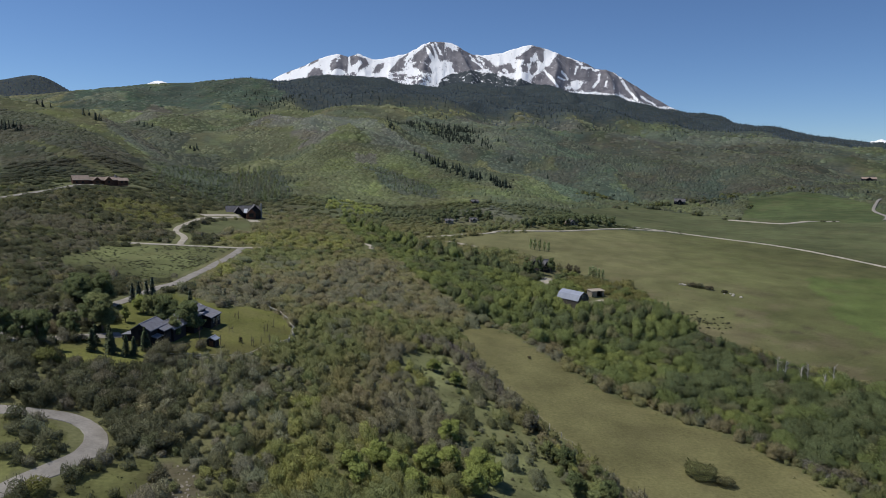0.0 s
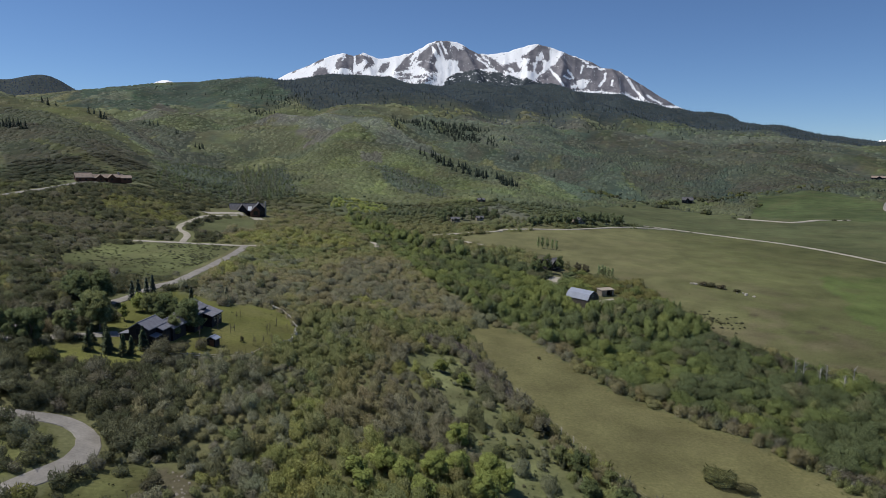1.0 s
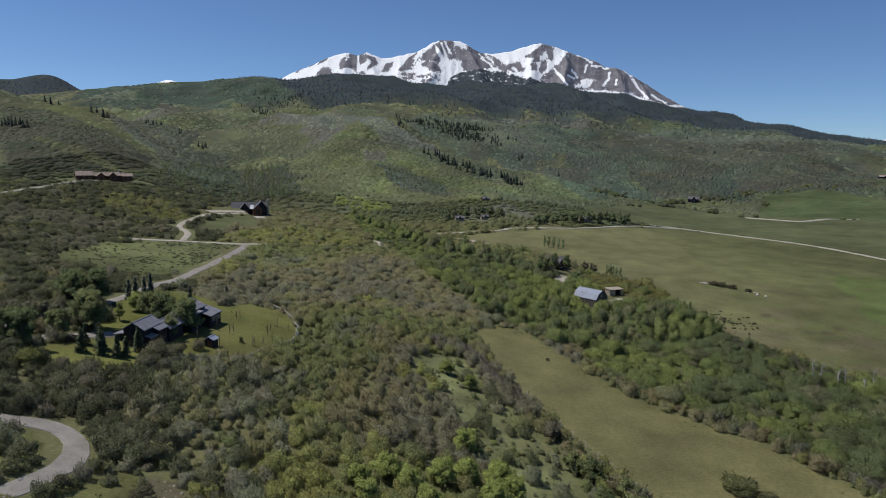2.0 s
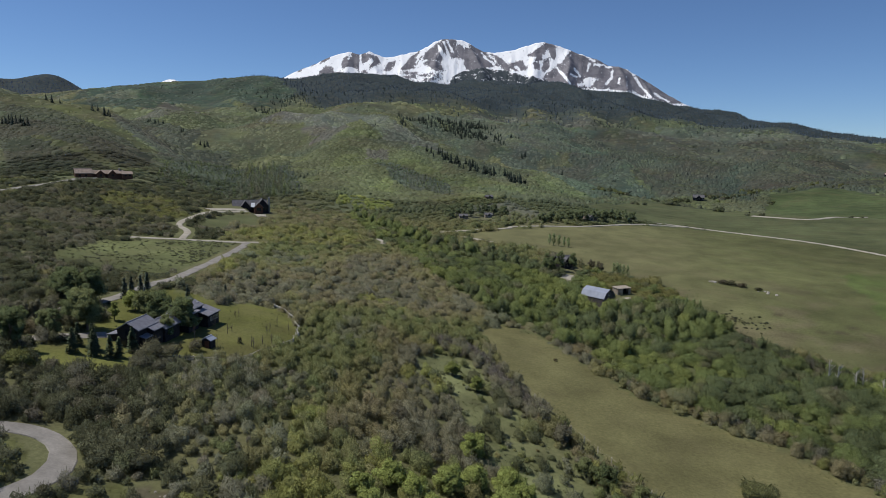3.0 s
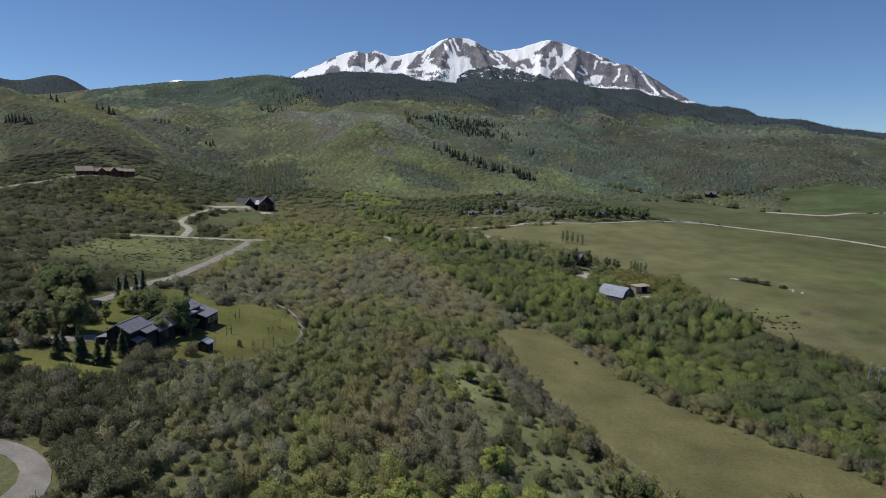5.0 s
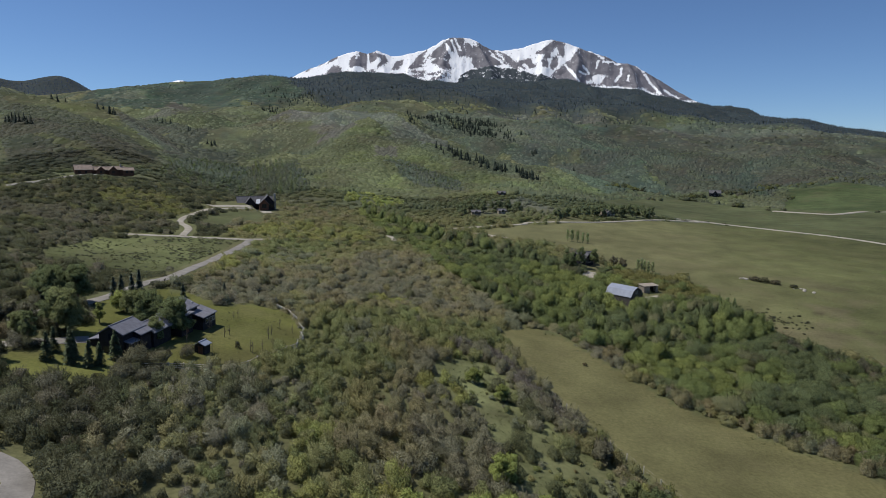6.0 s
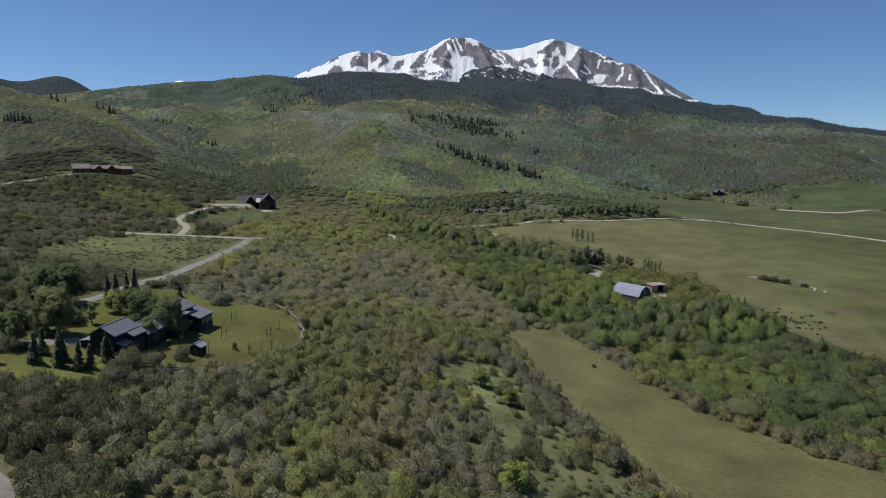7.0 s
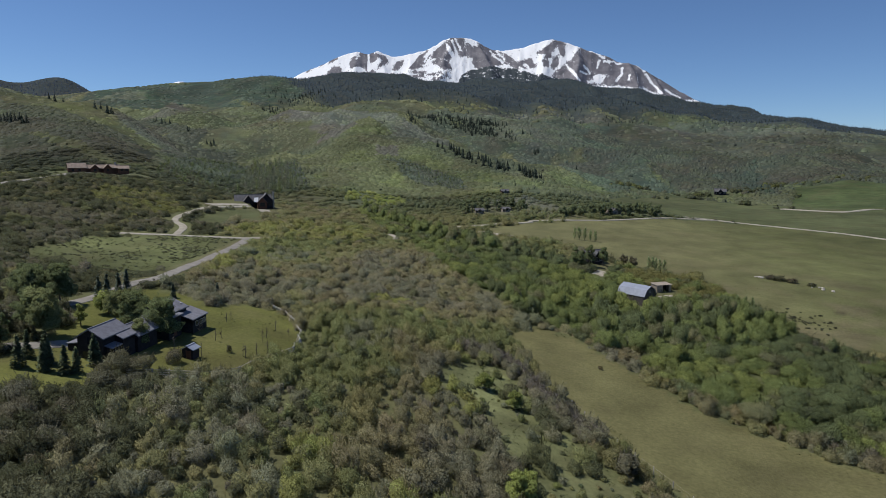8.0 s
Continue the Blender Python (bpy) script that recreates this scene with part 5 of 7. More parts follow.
def plant_creek_brush():
    """Large round willows and alders that fill the creek bottom."""
    x, y, rng = spots(3.3, 60, 430, 340)
    ok = clear_of(x, y, 1.2) & in_area(x, y, CREEK) & (fbm(x / 13, y / 13, 2, 162) + rng.normal(0, 0.3, len(x)) < 0.75)
    x, y = x[ok], y[ok]
    size = np.clip(rng.lognormal(0, 0.3, len(x)), 0.55, 1.75) * np.where(y > 260, 0.85, 1.0)
    near = np.hypot(x, y) < 270
    tone = creek_tone(x, y, rng)
    for sel, forms in ((near, CREEK_LEAFY), (~near, MID_LEAFY)):
        scatter("creek_brush", forms, x[sel], y[sel], 4.8 * size[sel], 3.0 * size[sel] * rng.uniform(0.8, 1.2, sel.sum()), tone[sel], BRUSH, "rounded green willows filling the creek bottom", "brush", 341)


def plant_creek_woods():
    """Aspen and cottonwood along the creek, tall below the barn, with pale stems."""
    x, y, rng = spots(4.6, 120, 460, 344)
    ok = clear_of(x, y, 2.5) & in_area(x, y, CREEK)
    tall = smooth(44, 14, np.hypot((x - 40) / 1.1, y - 208)) * smooth(246, 226, y) + 0.9 * smooth(12, 4, line_distance(x, y, [(38, 262), (0, 300), (-50, 395)])) + smooth(16, 6, np.hypot(x - 78, y - 205))
    ok &= rng.random(len(x)) < 0.02 + 0.7 * np.clip(tall, 0, 1)
    x, y, tall = x[ok], y[ok], tall[ok]
    h = rng.uniform(5.2, 8.4, len(x)) * (0.75 + 0.3 * np.clip(tall, 0, 1))
    scatter("creek_woods", [aspen_tree(n) for n in range(270, 278)], x, y, h * 0.52, h, creek_tone(x, y, rng, 0.1), LEAVES, "fresh green aspen and cottonwood woods along the creek", "woods", 346)


def aspen_tree(seed):
    """An upright lobed crown raised on a bare stem."""
    crown = lobed_bush(seed, 7, 12, 34, 0.024, 9, (5, 8))
    crown[:, 2] = 0.16 + 0.86 * crown[:, 2]
    stem = np.array([[-0.014, 0, -0.05], [0.014, 0, -0.05], [0.008, 0, 0.5], [-0.008, 0, 0.5], [0, -0.014, -0.05], [0, 0.014, -0.05], [0, 0.008, 0.5], [0, -0.008, 0.5]])
    return np.concatenate([crown, np.concatenate([stem, np.tile((0.0, -0.6, 0.8), (8, 1))], 1)])


def plant_aspen_grove():
    x, y, rng = spots(5.2, 380, 660, 345)
    ok = in_area(x, y, ASPENS) & clear_of(x, y, 2)
    x, y = x[ok], y[ok]
    h = rng.uniform(8, 13, len(x))
    kind = rng.choice([0, 5, 5, 5, 3], len(x))
    scatter("aspen_grove", [plume_tree(n, 34, 0.03, 16, 0.06) for n in range(270, 275)], x, y, h * 0.7, h, tints_for(kind, rng) * (0.98, 1.06, 1.08), LEAVES, "grey aspen grove just coming into leaf", "woods", 346)


def plant_slope_woods():
    """Low dark green woods on the slope behind the houses and in the gully."""
    x, y, rng = spots(4.6, 380, 800, 347)
    ok = (in_area(x, y, HILL_TONES["aspen_belt"][0]) | in_area(x, y, HILL_TONES["gully"][0])) & ~in_area(x, y, ASPENS) & clear_of(x, y, 4) & (rng.random(len(x)) < 0.75)
    x, y = x[ok], y[ok]
    h = rng.uniform(3.5, 6.0, len(x))
    scatter("slope_woods", [plume_tree(n, 12, 0.06, 14, 0.1, 0.26) for n in range(276, 280)], x, y, h * 0.9, h, tints_for(rng.choice([6, 6, 3, 5], len(x)), rng) * (0.95, 1.05, 1.05), LEAVES, "dark green low woods on the slope", "woods", 348)


def plant_wood_edge():
    """Dark green trees and bushes along the head of the upper field, some standing out in it."""
    rng = np.random.default_rng(354)
    p = np.array(spline([(160, 704), (211, 728), (254, 746), (272, 756), (306, 756), (344, 775), (400, 830), (442, 822), (486, 818)], 5.0))
    p = np.concatenate([p + (0, 6), p + (4, 18)]) + rng.normal(0, 5.0, (2 * len(p), 2))
    p = np.concatenate([p, np.array([(177, 622), (218, 646), (244, 597), (202, 674), (212, 647), (347, 717)]).repeat(3, 0) + rng.normal(0, 3, (18, 2))])
    p = p[np.hypot(p[:, 0] - 286, p[:, 1] - 768) > 13]
    h = rng.uniform(3.5, 7.0, len(p))
    scatter("wood_edge", MID_LEAFY, p[:, 0], p[:, 1], h * 1.25, h, tints_for(rng.choice([6, 6, 3, 5], len(p)), rng) * 0.7, LEAVES, "dark green trees along the head of the upper field", "woods", 355)


plant_wood_edge()


def plant_spruce_forest():
    x, y, rng = spots(17.2, 1700, 3700, 350, 38)
    ok = rng.random(len(x)) < 0.9 * forest_share(x, y)
    x, y = x[ok], y[ok]
    h = rng.uniform(4.5, 7.5, len(x))
    # needles bluer than spruce is, haze painted into the tint
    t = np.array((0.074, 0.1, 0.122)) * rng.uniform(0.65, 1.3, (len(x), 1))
    # the farthest hill on the left gets a stronger haze tint
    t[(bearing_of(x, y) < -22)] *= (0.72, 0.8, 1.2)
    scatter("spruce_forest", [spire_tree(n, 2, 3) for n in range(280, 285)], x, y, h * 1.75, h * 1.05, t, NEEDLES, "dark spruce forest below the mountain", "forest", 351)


def plant_scattered_spruces():
    """Stands and lone spruces on the open foothills."""
    rng = np.random.default_rng(360)
    xs, ys = [], []
    stands = [((-24, 802), (44, 700), 56, 4), ((52, 696), (70, 655), 26, 3), ((-101, 1300), (-100, 1500), 26, 8), ((-80, 1495), (-55, 1425), 34, 8), ((-44, 1484), (64, 1372), 190, 16), ((20, 1484), (77, 1440), 60, 10),
              ((88, 1415), (86, 1110), 24, 8), ((-384, 1027), (-380, 1020), 4, 4), ((-590, 1265), (-560, 1269), 8, 5), ((-444, 1088), (-444, 1090), 2, 3), ((-398, 745), (-375, 735), 7, 3), ((-500, 824), (-486, 828), 3, 5),
              ((-138, 1119), (-144, 1257), 8, 5), ((118, 1084), (108, 1071), 5, 5), ((163, 989), (165, 990), 2, 2), ((119, 1296), (122, 1290), 4, 4), ((-402, 596), (-370, 582), 14, 3), ((-514, 1730), (-467, 1744), 34, 14), ((-505, 1951), (-473, 2141), 60, 30),
              ((-500, 1900), (0, 2000), 120, 110), ((100, 1850), (700, 1900), 130, 110), ((200, 2100), (1100, 2200), 160, 120), ((-700, 2150), (-420, 2050), 60, 60)]
    for a, b, count, loose in stands:
        t = rng.random(count)
        xs.append(a[0] + (b[0] - a[0]) * t + rng.normal(0, loose, count))
        ys.append(a[1] + (b[1] - a[1]) * t + rng.normal(0, loose, count))
    x, y = np.concatenate(xs), np.concatenate(ys)
    h = rng.uniform(6.5, 12, len(x))
    t = np.array((0.036, 0.05, 0.036)) * rng.uniform(0.7, 1.3, (len(x), 1))
    scatter("spruce_stand", [spire_tree(n, 5, 5) for n in range(290, 294)], x, y, h, h, t, NEEDLES, "dark spruces scattered over the open foothills", "woods", 361)


plant_creek_brush()
plant_creek_woods()
plant_aspen_grove()
plant_slope_woods()
plant_spruce_forest()
plant_scattered_spruces()


# ---- trees and buildings that stand by themselves ----
def part(name, data, material, parent, label=""):
    """One mesh object under a thing or under a part; data is a bmesh or a mesh."""
    if isinstance(data, bmesh.types.BMesh):
        me = bpy.data.meshes.new(name)
        data.to_mesh(me)
        data.free()
    else:
        me = data
    if material is not None and not me.materials:
        me.materials.append(material)
    ob = new(name, me)
    ob.parent = parent
    return tagged(ob, label)


def height_at(x, y):
    return float(surface(np.array([x]), np.array([y]))[0])


def thing(name, x, y, turn, label, category, group="", lift=0.0):
    ob = new(name)
    ob.empty_display_size = 0.5
    ob.matrix_world = pose(x, y, height_at(x, y) + lift, 0, 0, turn)
    return tagged(ob, label, category, group)


def box(bm, x0, x1, y0, y1, z0, z1):
    v = [bm.verts.new(p) for p in ((x0, y0, z0), (x1, y0, z0), (x1, y1, z0), (x0, y1, z0), (x0, y0, z1), (x1, y0, z1), (x1, y1, z1), (x0, y1, z1))]
    for f in ((3, 2, 1, 0), (4, 5, 6, 7), (0, 1, 5, 4), (1, 2, 6, 5), (2, 3, 7, 6), (3, 0, 4, 7)):
        bm.faces.new([v[n] for n in f])


def box_part(name, size, material, parent, label=""):
    bm = bmesh.new()
    box(bm, *size)
    return part(name, bm, material, parent, label)


def slab(bm, corners, thick):
    """A plate with the given upper corners, that many metres thick downwards."""
    top = [bm.verts.new(p) for p in corners]
    low = [bm.verts.new((p[0], p[1], p[2] - thick)) for p in corners]
    bm.faces.new(top)
    bm.faces.new(low[::-1])
    for n in range(len(top)):
        m = (n + 1) % len(top)
        bm.faces.new((top[m], top[n], low[n], low[m]))


def tapered(bm, a, b, ra, rb, sides=7):
    """A tapered round stick from a to b."""
    a, b = Vector(a), Vector(b)
    turn = (b - a).to_track_quat("Z", "Y")
    rings = []
    for c, r in ((a, ra), (b, rb)):
        rings.append([bm.verts.new(c + turn @ Vector((r * math.cos(2 * math.pi * k / sides), r * math.sin(2 * math.pi * k / sides), 0))) for k in range(sides)])
    for k in range(sides):
        m = (k + 1) % sides
        bm.faces.new((rings[0][k], rings[0][m], rings[1][m], rings[1][k]))
    bm.faces.new(rings[1])
    bm.faces.new(rings[0][::-1])


def leaf_mesh(name, verts, colour, rng, spread=0.25):
    me = raw_mesh(name, verts[:, :3], np.arange(len(verts)).reshape(-1, 4), True)
    me.normals_split_custom_set_from_vertices(verts[:, 3:].astype(np.float32))
    tone = np.repeat(rng.uniform(1 - spread, 1 + spread, (len(verts) // 4, 1)), 4, 0)
    colour_layer(me, "tint", np.clip(np.array(colour) * tone, 0, 1))
    return me


def spruce(x, y, high, seed, label="blue-green young spruce on the mown lawn", wide=0.2, colour=(0.092, 0.116, 0.06)):
    """Trunk and a crown of drooping boughs in whorls."""
    rng = np.random.default_rng(seed)
    ob = thing("spruce_tree", x, y, 0, label, "tree", "spruces by the house")
    bm = bmesh.new()
    tapered(bm, (0, 0, -0.3), (0, 0, high * 0.95), high * 0.022, 0.02)
    part("trunk", bm, BARK, ob)
    tiers, places, ways = 17, [], []
    for n in range(tiers):
        t = n / (tiers - 1)
        z, reach = high * (0.07 + 0.9 * t), high * wide * (1 - t) ** 0.85 + 0.08
        count = int(9 + 15 * (1 - t))
        for k in range(count):
            a = rng.uniform(0, 2 * np.pi)
            for q in (rng.uniform(0.75, 1.12), rng.uniform(0.3, 0.7)):
                d = reach * q
                places.append((d * np.cos(a), d * np.sin(a), z - 0.28 * d + rng.normal(0, 0.08)))
                ways.append((np.cos(a) * 0.4, np.sin(a) * 0.4, 0.9))
    v = cards(rng, np.array(places), np.array(ways), 0.055 * high + 0.05, 0.55)
    part("crown", leaf_mesh("crown", v, colour, rng), NEEDLES, ob)
    return ob


def leafy_tree(x, y, high, wide, seed, colour, label, lobes=13, name="cottonwood_tree", group=""):
    """Trunk, forking limbs and an uneven crown of airy leaf clusters with gaps."""
    rng = np.random.default_rng(seed)
    ob = thing(name, x, y, 0, label, "tree", group)
    bm = bmesh.new()
    fork = high * 0.28
    tapered(bm, (0, 0, -0.3), (0, 0, fork), high * 0.026, high * 0.018)
    clusters = []
    for k in range(lobes):
        up = 0.26 + 0.58 * (k + rng.uniform(0, 1)) / lobes
        a = 2.4 * k + rng.uniform(-0.5, 0.5)
        out = wide * rng.uniform(0.25, 0.72) * math.sin(math.pi * min(1, up + 0.08)) ** 0.6
        tip = (out * math.cos(a), out * math.sin(a), high * up)
        tapered(bm, (0, 0, fork * rng.uniform(0.7, 1)), tip, high * 0.012, 0.015, 5)
        reach = wide * rng.uniform(0.85, 1.2) * (1.15 - 0.45 * up)
        form = lobed_bush(seed * 31 + k, 5, 8, 16, 0.03, 6)
        c, s = math.cos(a), math.sin(a)
        v = form.copy()
        v[:, 0], v[:, 1] = tip[0] + reach * (form[:, 0] * c - form[:, 1] * s), tip[1] + reach * (form[:, 0] * s + form[:, 1] * c)
        v[:, 2] = tip[2] + 0.95 * reach * (form[:, 2] - 0.38)
        n = 0.6 * np.stack([form[:, 3] * c - form[:, 4] * s, form[:, 3] * s + form[:, 4] * c, form[:, 5]], 1) + 0.4 * np.array((tip[0] / wide, tip[1] / wide, 0.3 + up))
        v[:, 3:] = n / np.linalg.norm(n, axis=1)[:, None]
        clusters.append(v)
    part("trunk", bm, BARK, ob)
    part("crown", leaf_mesh("crown", np.concatenate(clusters), colour, rng, 0.1), LEAVES, ob)
    return ob


def bare_sapling(x, y, high, seed):
    rng = np.random.default_rng(seed)
    ob = thing("bare_sapling", x, y, 0, "slim leafless sapling standing on the lawn", "tree", "saplings on the lawn")
    bm = bmesh.new()
    tapered(bm, (0, 0, -0.2), (0.1, 0, high), 0.06, 0.015, 5)
    part("trunk", bm, BARK, ob)
    bm = bmesh.new()
    for k in range(14):
        z, a = high * rng.uniform(0.3, 0.95), rng.uniform(0, 2 * np.pi)
        d = 0.3 * high * (1.1 - z / high)
        tapered(bm, (0.1 * z / high, 0, z), (d * math.cos(a), d * math.sin(a), z + d * 0.9), 0.03, 0.012, 4)
    part("branches", bm, BARK, ob)


WALL_DARK = plain_material("dark_stained_boards", (0.028, 0.026, 0.03), 0.8, 1.2, 0.3, 0.2, bump=0.01)
ROOF_SLATE = plain_material("slate_grey_shingles", (0.19, 0.19, 0.215), 0.75, 1.0, 0.18, 0.3, bump=0.01)
WALL_LOG = plain_material("red_brown_logs", (0.12, 0.06, 0.04), 0.8, 1.2, 0.3, 0.2, bump=0.02)
ROOF_TAN = plain_material("weathered_brown_shingles", (0.3, 0.235, 0.19), 0.85, 0.8, 0.25, 0.2, bump=0.01)
ROOF_DARK = plain_material("charcoal_shingles", (0.14, 0.136, 0.142), 0.8, 0.8, 0.25, 0.2)
# white that stands in for sunlight reflected off a roof slope
ROOF_GLINT = plain_material("white_sun_glint", (0.8, 0.8, 0.8), 0.35, 0.5, 0.05, 0.5)
METAL_ROOF = plain_material("pale_steel_roofing", (0.27, 0.30, 0.37), 0.5, 0.5, 0.12, 0.4)
WALL_TAN = plain_material("tan_boards", (0.34, 0.29, 0.23), 0.8, 1.0, 0.25, 0.2)
TRIM = plain_material("pale_trim", (0.5, 0.48, 0.44), 0.7, 2.0, 0.1)
WOOD_RAIL = plain_material("weathered_grey_rails", (0.56, 0.52, 0.45), 0.9, 3.0, 0.25, 0.15)
STONE = plain_material("pale_stone", (0.4, 0.37, 0.32), 0.9, 1.5, 0.3, 0.2, bump=0.04)
# near-black that stands in for the shade inside buildings
INSIDE_SHADE = plain_material("interior_shade", (0.012, 0.011, 0.01), 0.9, 1.0, 0.1)
GLASS, _, _, glass_shader = nodes_of("window_glass", 0.06, 0.6)
glass_shader.inputs["Base Color"].default_value = (0.018, 0.022, 0.028, 1)


def gable(parent, x0, x1, y0, y1, eave, ridge, wall, roof, over=0.45, thick=0.22, foot=-1.2, courses=False):
    """A wing with its ridge along y: walls with two gable ends, and two roof slopes with shingle courses."""
    xm = (x0 + x1) / 2
    bm = bmesh.new()
    ring = [(x0, foot), (x1, foot), (x1, eave), (xm, ridge), (x0, eave)]
    ends = [[bm.verts.new((px, py, pz)) for px, pz in ring] for py in (y0, y1)]
    bm.faces.new(ends[0])
    bm.faces.new(ends[1][::-1])
    for n in range(5):
        m = (n + 1) % 5
        bm.faces.new((ends[0][m], ends[0][n], ends[1][n], ends[1][m]))
    part("wall", bm, wall, parent)
    pitch = (ridge - eave) / (xm - x0)
    for side in (-1, 1):
        edge = xm + side * (xm - x0 + over)
        low = eave - over * pitch + 0.14
        bm = bmesh.new()
        rows = max(2, int(math.hypot(xm - x0 + over, ridge - low) / 0.55)) if courses else 1
        for k in range(rows):
            a, b = k / rows, (k + 1) / rows
            xa, xb = xm + (edge - xm) * a, xm + (edge - xm) * b
            za, zb = ridge + 0.14 + (low - ridge - 0.14) * a, ridge + 0.14 + (low - ridge - 0.14) * b
            corners = [(xa, y0 - over, za), (xb, y0 - over, zb + 0.035), (xb, y1 + over, zb + 0.035), (xa, y1 + over, za)]
            slab(bm, corners if side > 0 else corners[::-1], thick)
        part("roof_slope", bm, roof, parent)
    box_part("ridge_cap", (xm - 0.14, xm + 0.14, y0 - over, y1 + over, ridge + 0.12, ridge + 0.2), roof, parent)


def shed_roof(parent, x0, x1, y0, y1, za, zb, wall, roof, over=0.35, foot=-1.2):
    """A block under one slope that falls from za at x0 to zb at x1."""
    bm = bmesh.new()
    box(bm, x0, x1, y0, y1, foot, min(za, zb))
    low = [(x0, y0), (x1, y0), (x1, y1), (x0, y1)]
    slab(bm, [(x, y, za if x == x0 else zb) for x, y in low], max(0.02, abs(za - zb) - 0.02))
    part("wall", bm, wall, parent)
    k = (zb - za) / (x1 - x0)
    bm = bmesh.new()
    slab(bm, [(x0 - over, y0 - over, za - k * over + 0.16), (x1 + over, y0 - over, zb + k * over + 0.16), (x1 + over, y1 + over, zb + k * over + 0.16), (x0 - over, y1 + over, za - k * over + 0.16)], 0.2)
    part("roof_slope", bm, roof, parent)


def window(parent, x, y, z, wide, high, face, trim=TRIM):
    """A framed window let into a wall; face is the way it looks: +x, -x, +y or -y."""
    bm, pane = bmesh.new(), bmesh.new()
    t = 0.09
    for a0, a1, b0, b1 in ((-wide / 2 - t, wide / 2 + t, high, high + t), (-wide / 2 - t, wide / 2 + t, -t, 0), (-wide / 2 - t, -wide / 2, 0, high), (wide / 2, wide / 2 + t, 0, high), (-0.03, 0.03, 0, high)):
        box(bm, a0, a1, -0.05, 0.05, b0, b1)
    box(pane, -wide / 2, wide / 2, -0.02, 0.02, 0, high)
    turn = {"-y": 0, "+x": 90, "+y": 180, "-x": 270}[face]
    frame_part = part("window", bm, trim, parent)
    frame_part.matrix_local = pose(x, y, z, 0, 0, turn)
    part("pane", pane, GLASS, frame_part)


def door(parent, x, y, z, wide, high, face, material):
    bm = bmesh.new()
    box(bm, -wide / 2, wide / 2, -0.05, 0.05, 0, high)
    for a in (-wide / 2 - 0.1, wide / 2):
        box(bm, a, a + 0.1, -0.08, 0.08, 0, high + 0.1)
    ob = part("door", bm, material, parent)
    ob.matrix_local = pose(x, y, z, 0, 0, {"-y": 0, "+x": 90, "+y": 180, "-x": 270}[face])


def dark_house():
    """The large dark-stained house on the bench: a tall wing, a low link, and the main block with its lean-tos."""
    ob = new("house")
    ob.matrix_world = pose(-58.9, 123.4, 13.5, 0, 0, -5) @ Matrix.Diagonal((0.78, 0.88, 0.8, 1))
    tagged(ob, "dark-stained timber house with slate-grey roofs on a lawn", "house")
    gable(ob, -3.0, 2.3, 0, 7.0, 4.7, 6.3, WALL_DARK, ROOF_SLATE)
    shed_roof(ob, 2.3, 4.0, 3.4, 7.0, 4.5, 3.7, WALL_DARK, ROOF_SLATE)
    shed_roof(ob, 2.35, 3.7, 0.6, 3.2, 2.9, 2.5, WALL_DARK, ROOF_SLATE, 0.25)
    shed_roof(ob, -7.2, -3.0, 2.5, 5.2, 2.5, 2.9, WALL_DARK, ROOF_SLATE, 0.3)
    shed_roof(ob, -6.6, -3.0, 6.0, 9.8, 2.9, 3.4, WALL_DARK, ROOF_SLATE, 0.3)
    gable(ob, -1.6, 4.4, 7.4, 13.8, 3.1, 4.9, WALL_DARK, ROOF_SLATE)
    shed_roof(ob, 0.2, 5.6, 16.2, 21.0, 4.6, 4.0, WALL_DARK, ROOF_SLATE, 0.5)
    gable(ob, -3.2, 4.2, 19.2, 25.6, 4.6, 6.4, WALL_DARK, ROOF_SLATE)
    shed_roof(ob, 3.6, 7.4, 22.6, 28.6, 3.6, 2.3, WALL_DARK, ROOF_SLATE, 0.4)
    shed_roof(ob, -2.0, 2.0, 13.8, 19.2, 3.0, 2.9, WALL_DARK, ROOF_SLATE, 0.2)
    for y in (24.4, 26.2, 27.6):
        window(ob, 7.43, y, 0.5, 0.9, 1.0, "+x")
    for x, z in ((-1.4, 0.7), (0.7, 0.7), (-0.35, 3.4)):
        window(ob, x, -0.03, z, 1.1, 1.3, "-y", WALL_DARK)
    for y in (17.6, 19.6):
        window(ob, 5.63, y, 0.4, 1.3, 2.2, "+x", WALL_DARK)
    window(ob, 3.0, 16.17, 0.6, 1.6, 2.0, "-y", WALL_DARK)
    door(ob, 5.63, 18.6, -0.3, 0.95, 2.1, "+x", WALL_LOG)
    box_part("skylight", (2.9, 3.3, 24.9, 25.5, 5.0, 5.42), TRIM, ob)
    box_part("terrace", (-3.5, 2.5, -1.6, -0.1, -0.8, 0.12), STONE, ob, "pale stone terrace along the wall")


def garden_shed():
    ob = thing("garden_shed", -47.0, 131.0, -12, "small grey-roofed garden shed on the lawn", "shed")
    gable(ob, -1.0, 1.0, -0.85, 0.85, 1.5, 2.0, WALL_DARK, METAL_ROOF, 0.25, 0.12, -0.4)
    door(ob, 0.2, -0.88, -0.1, 0.7, 1.4, "-y", WALL_LOG)


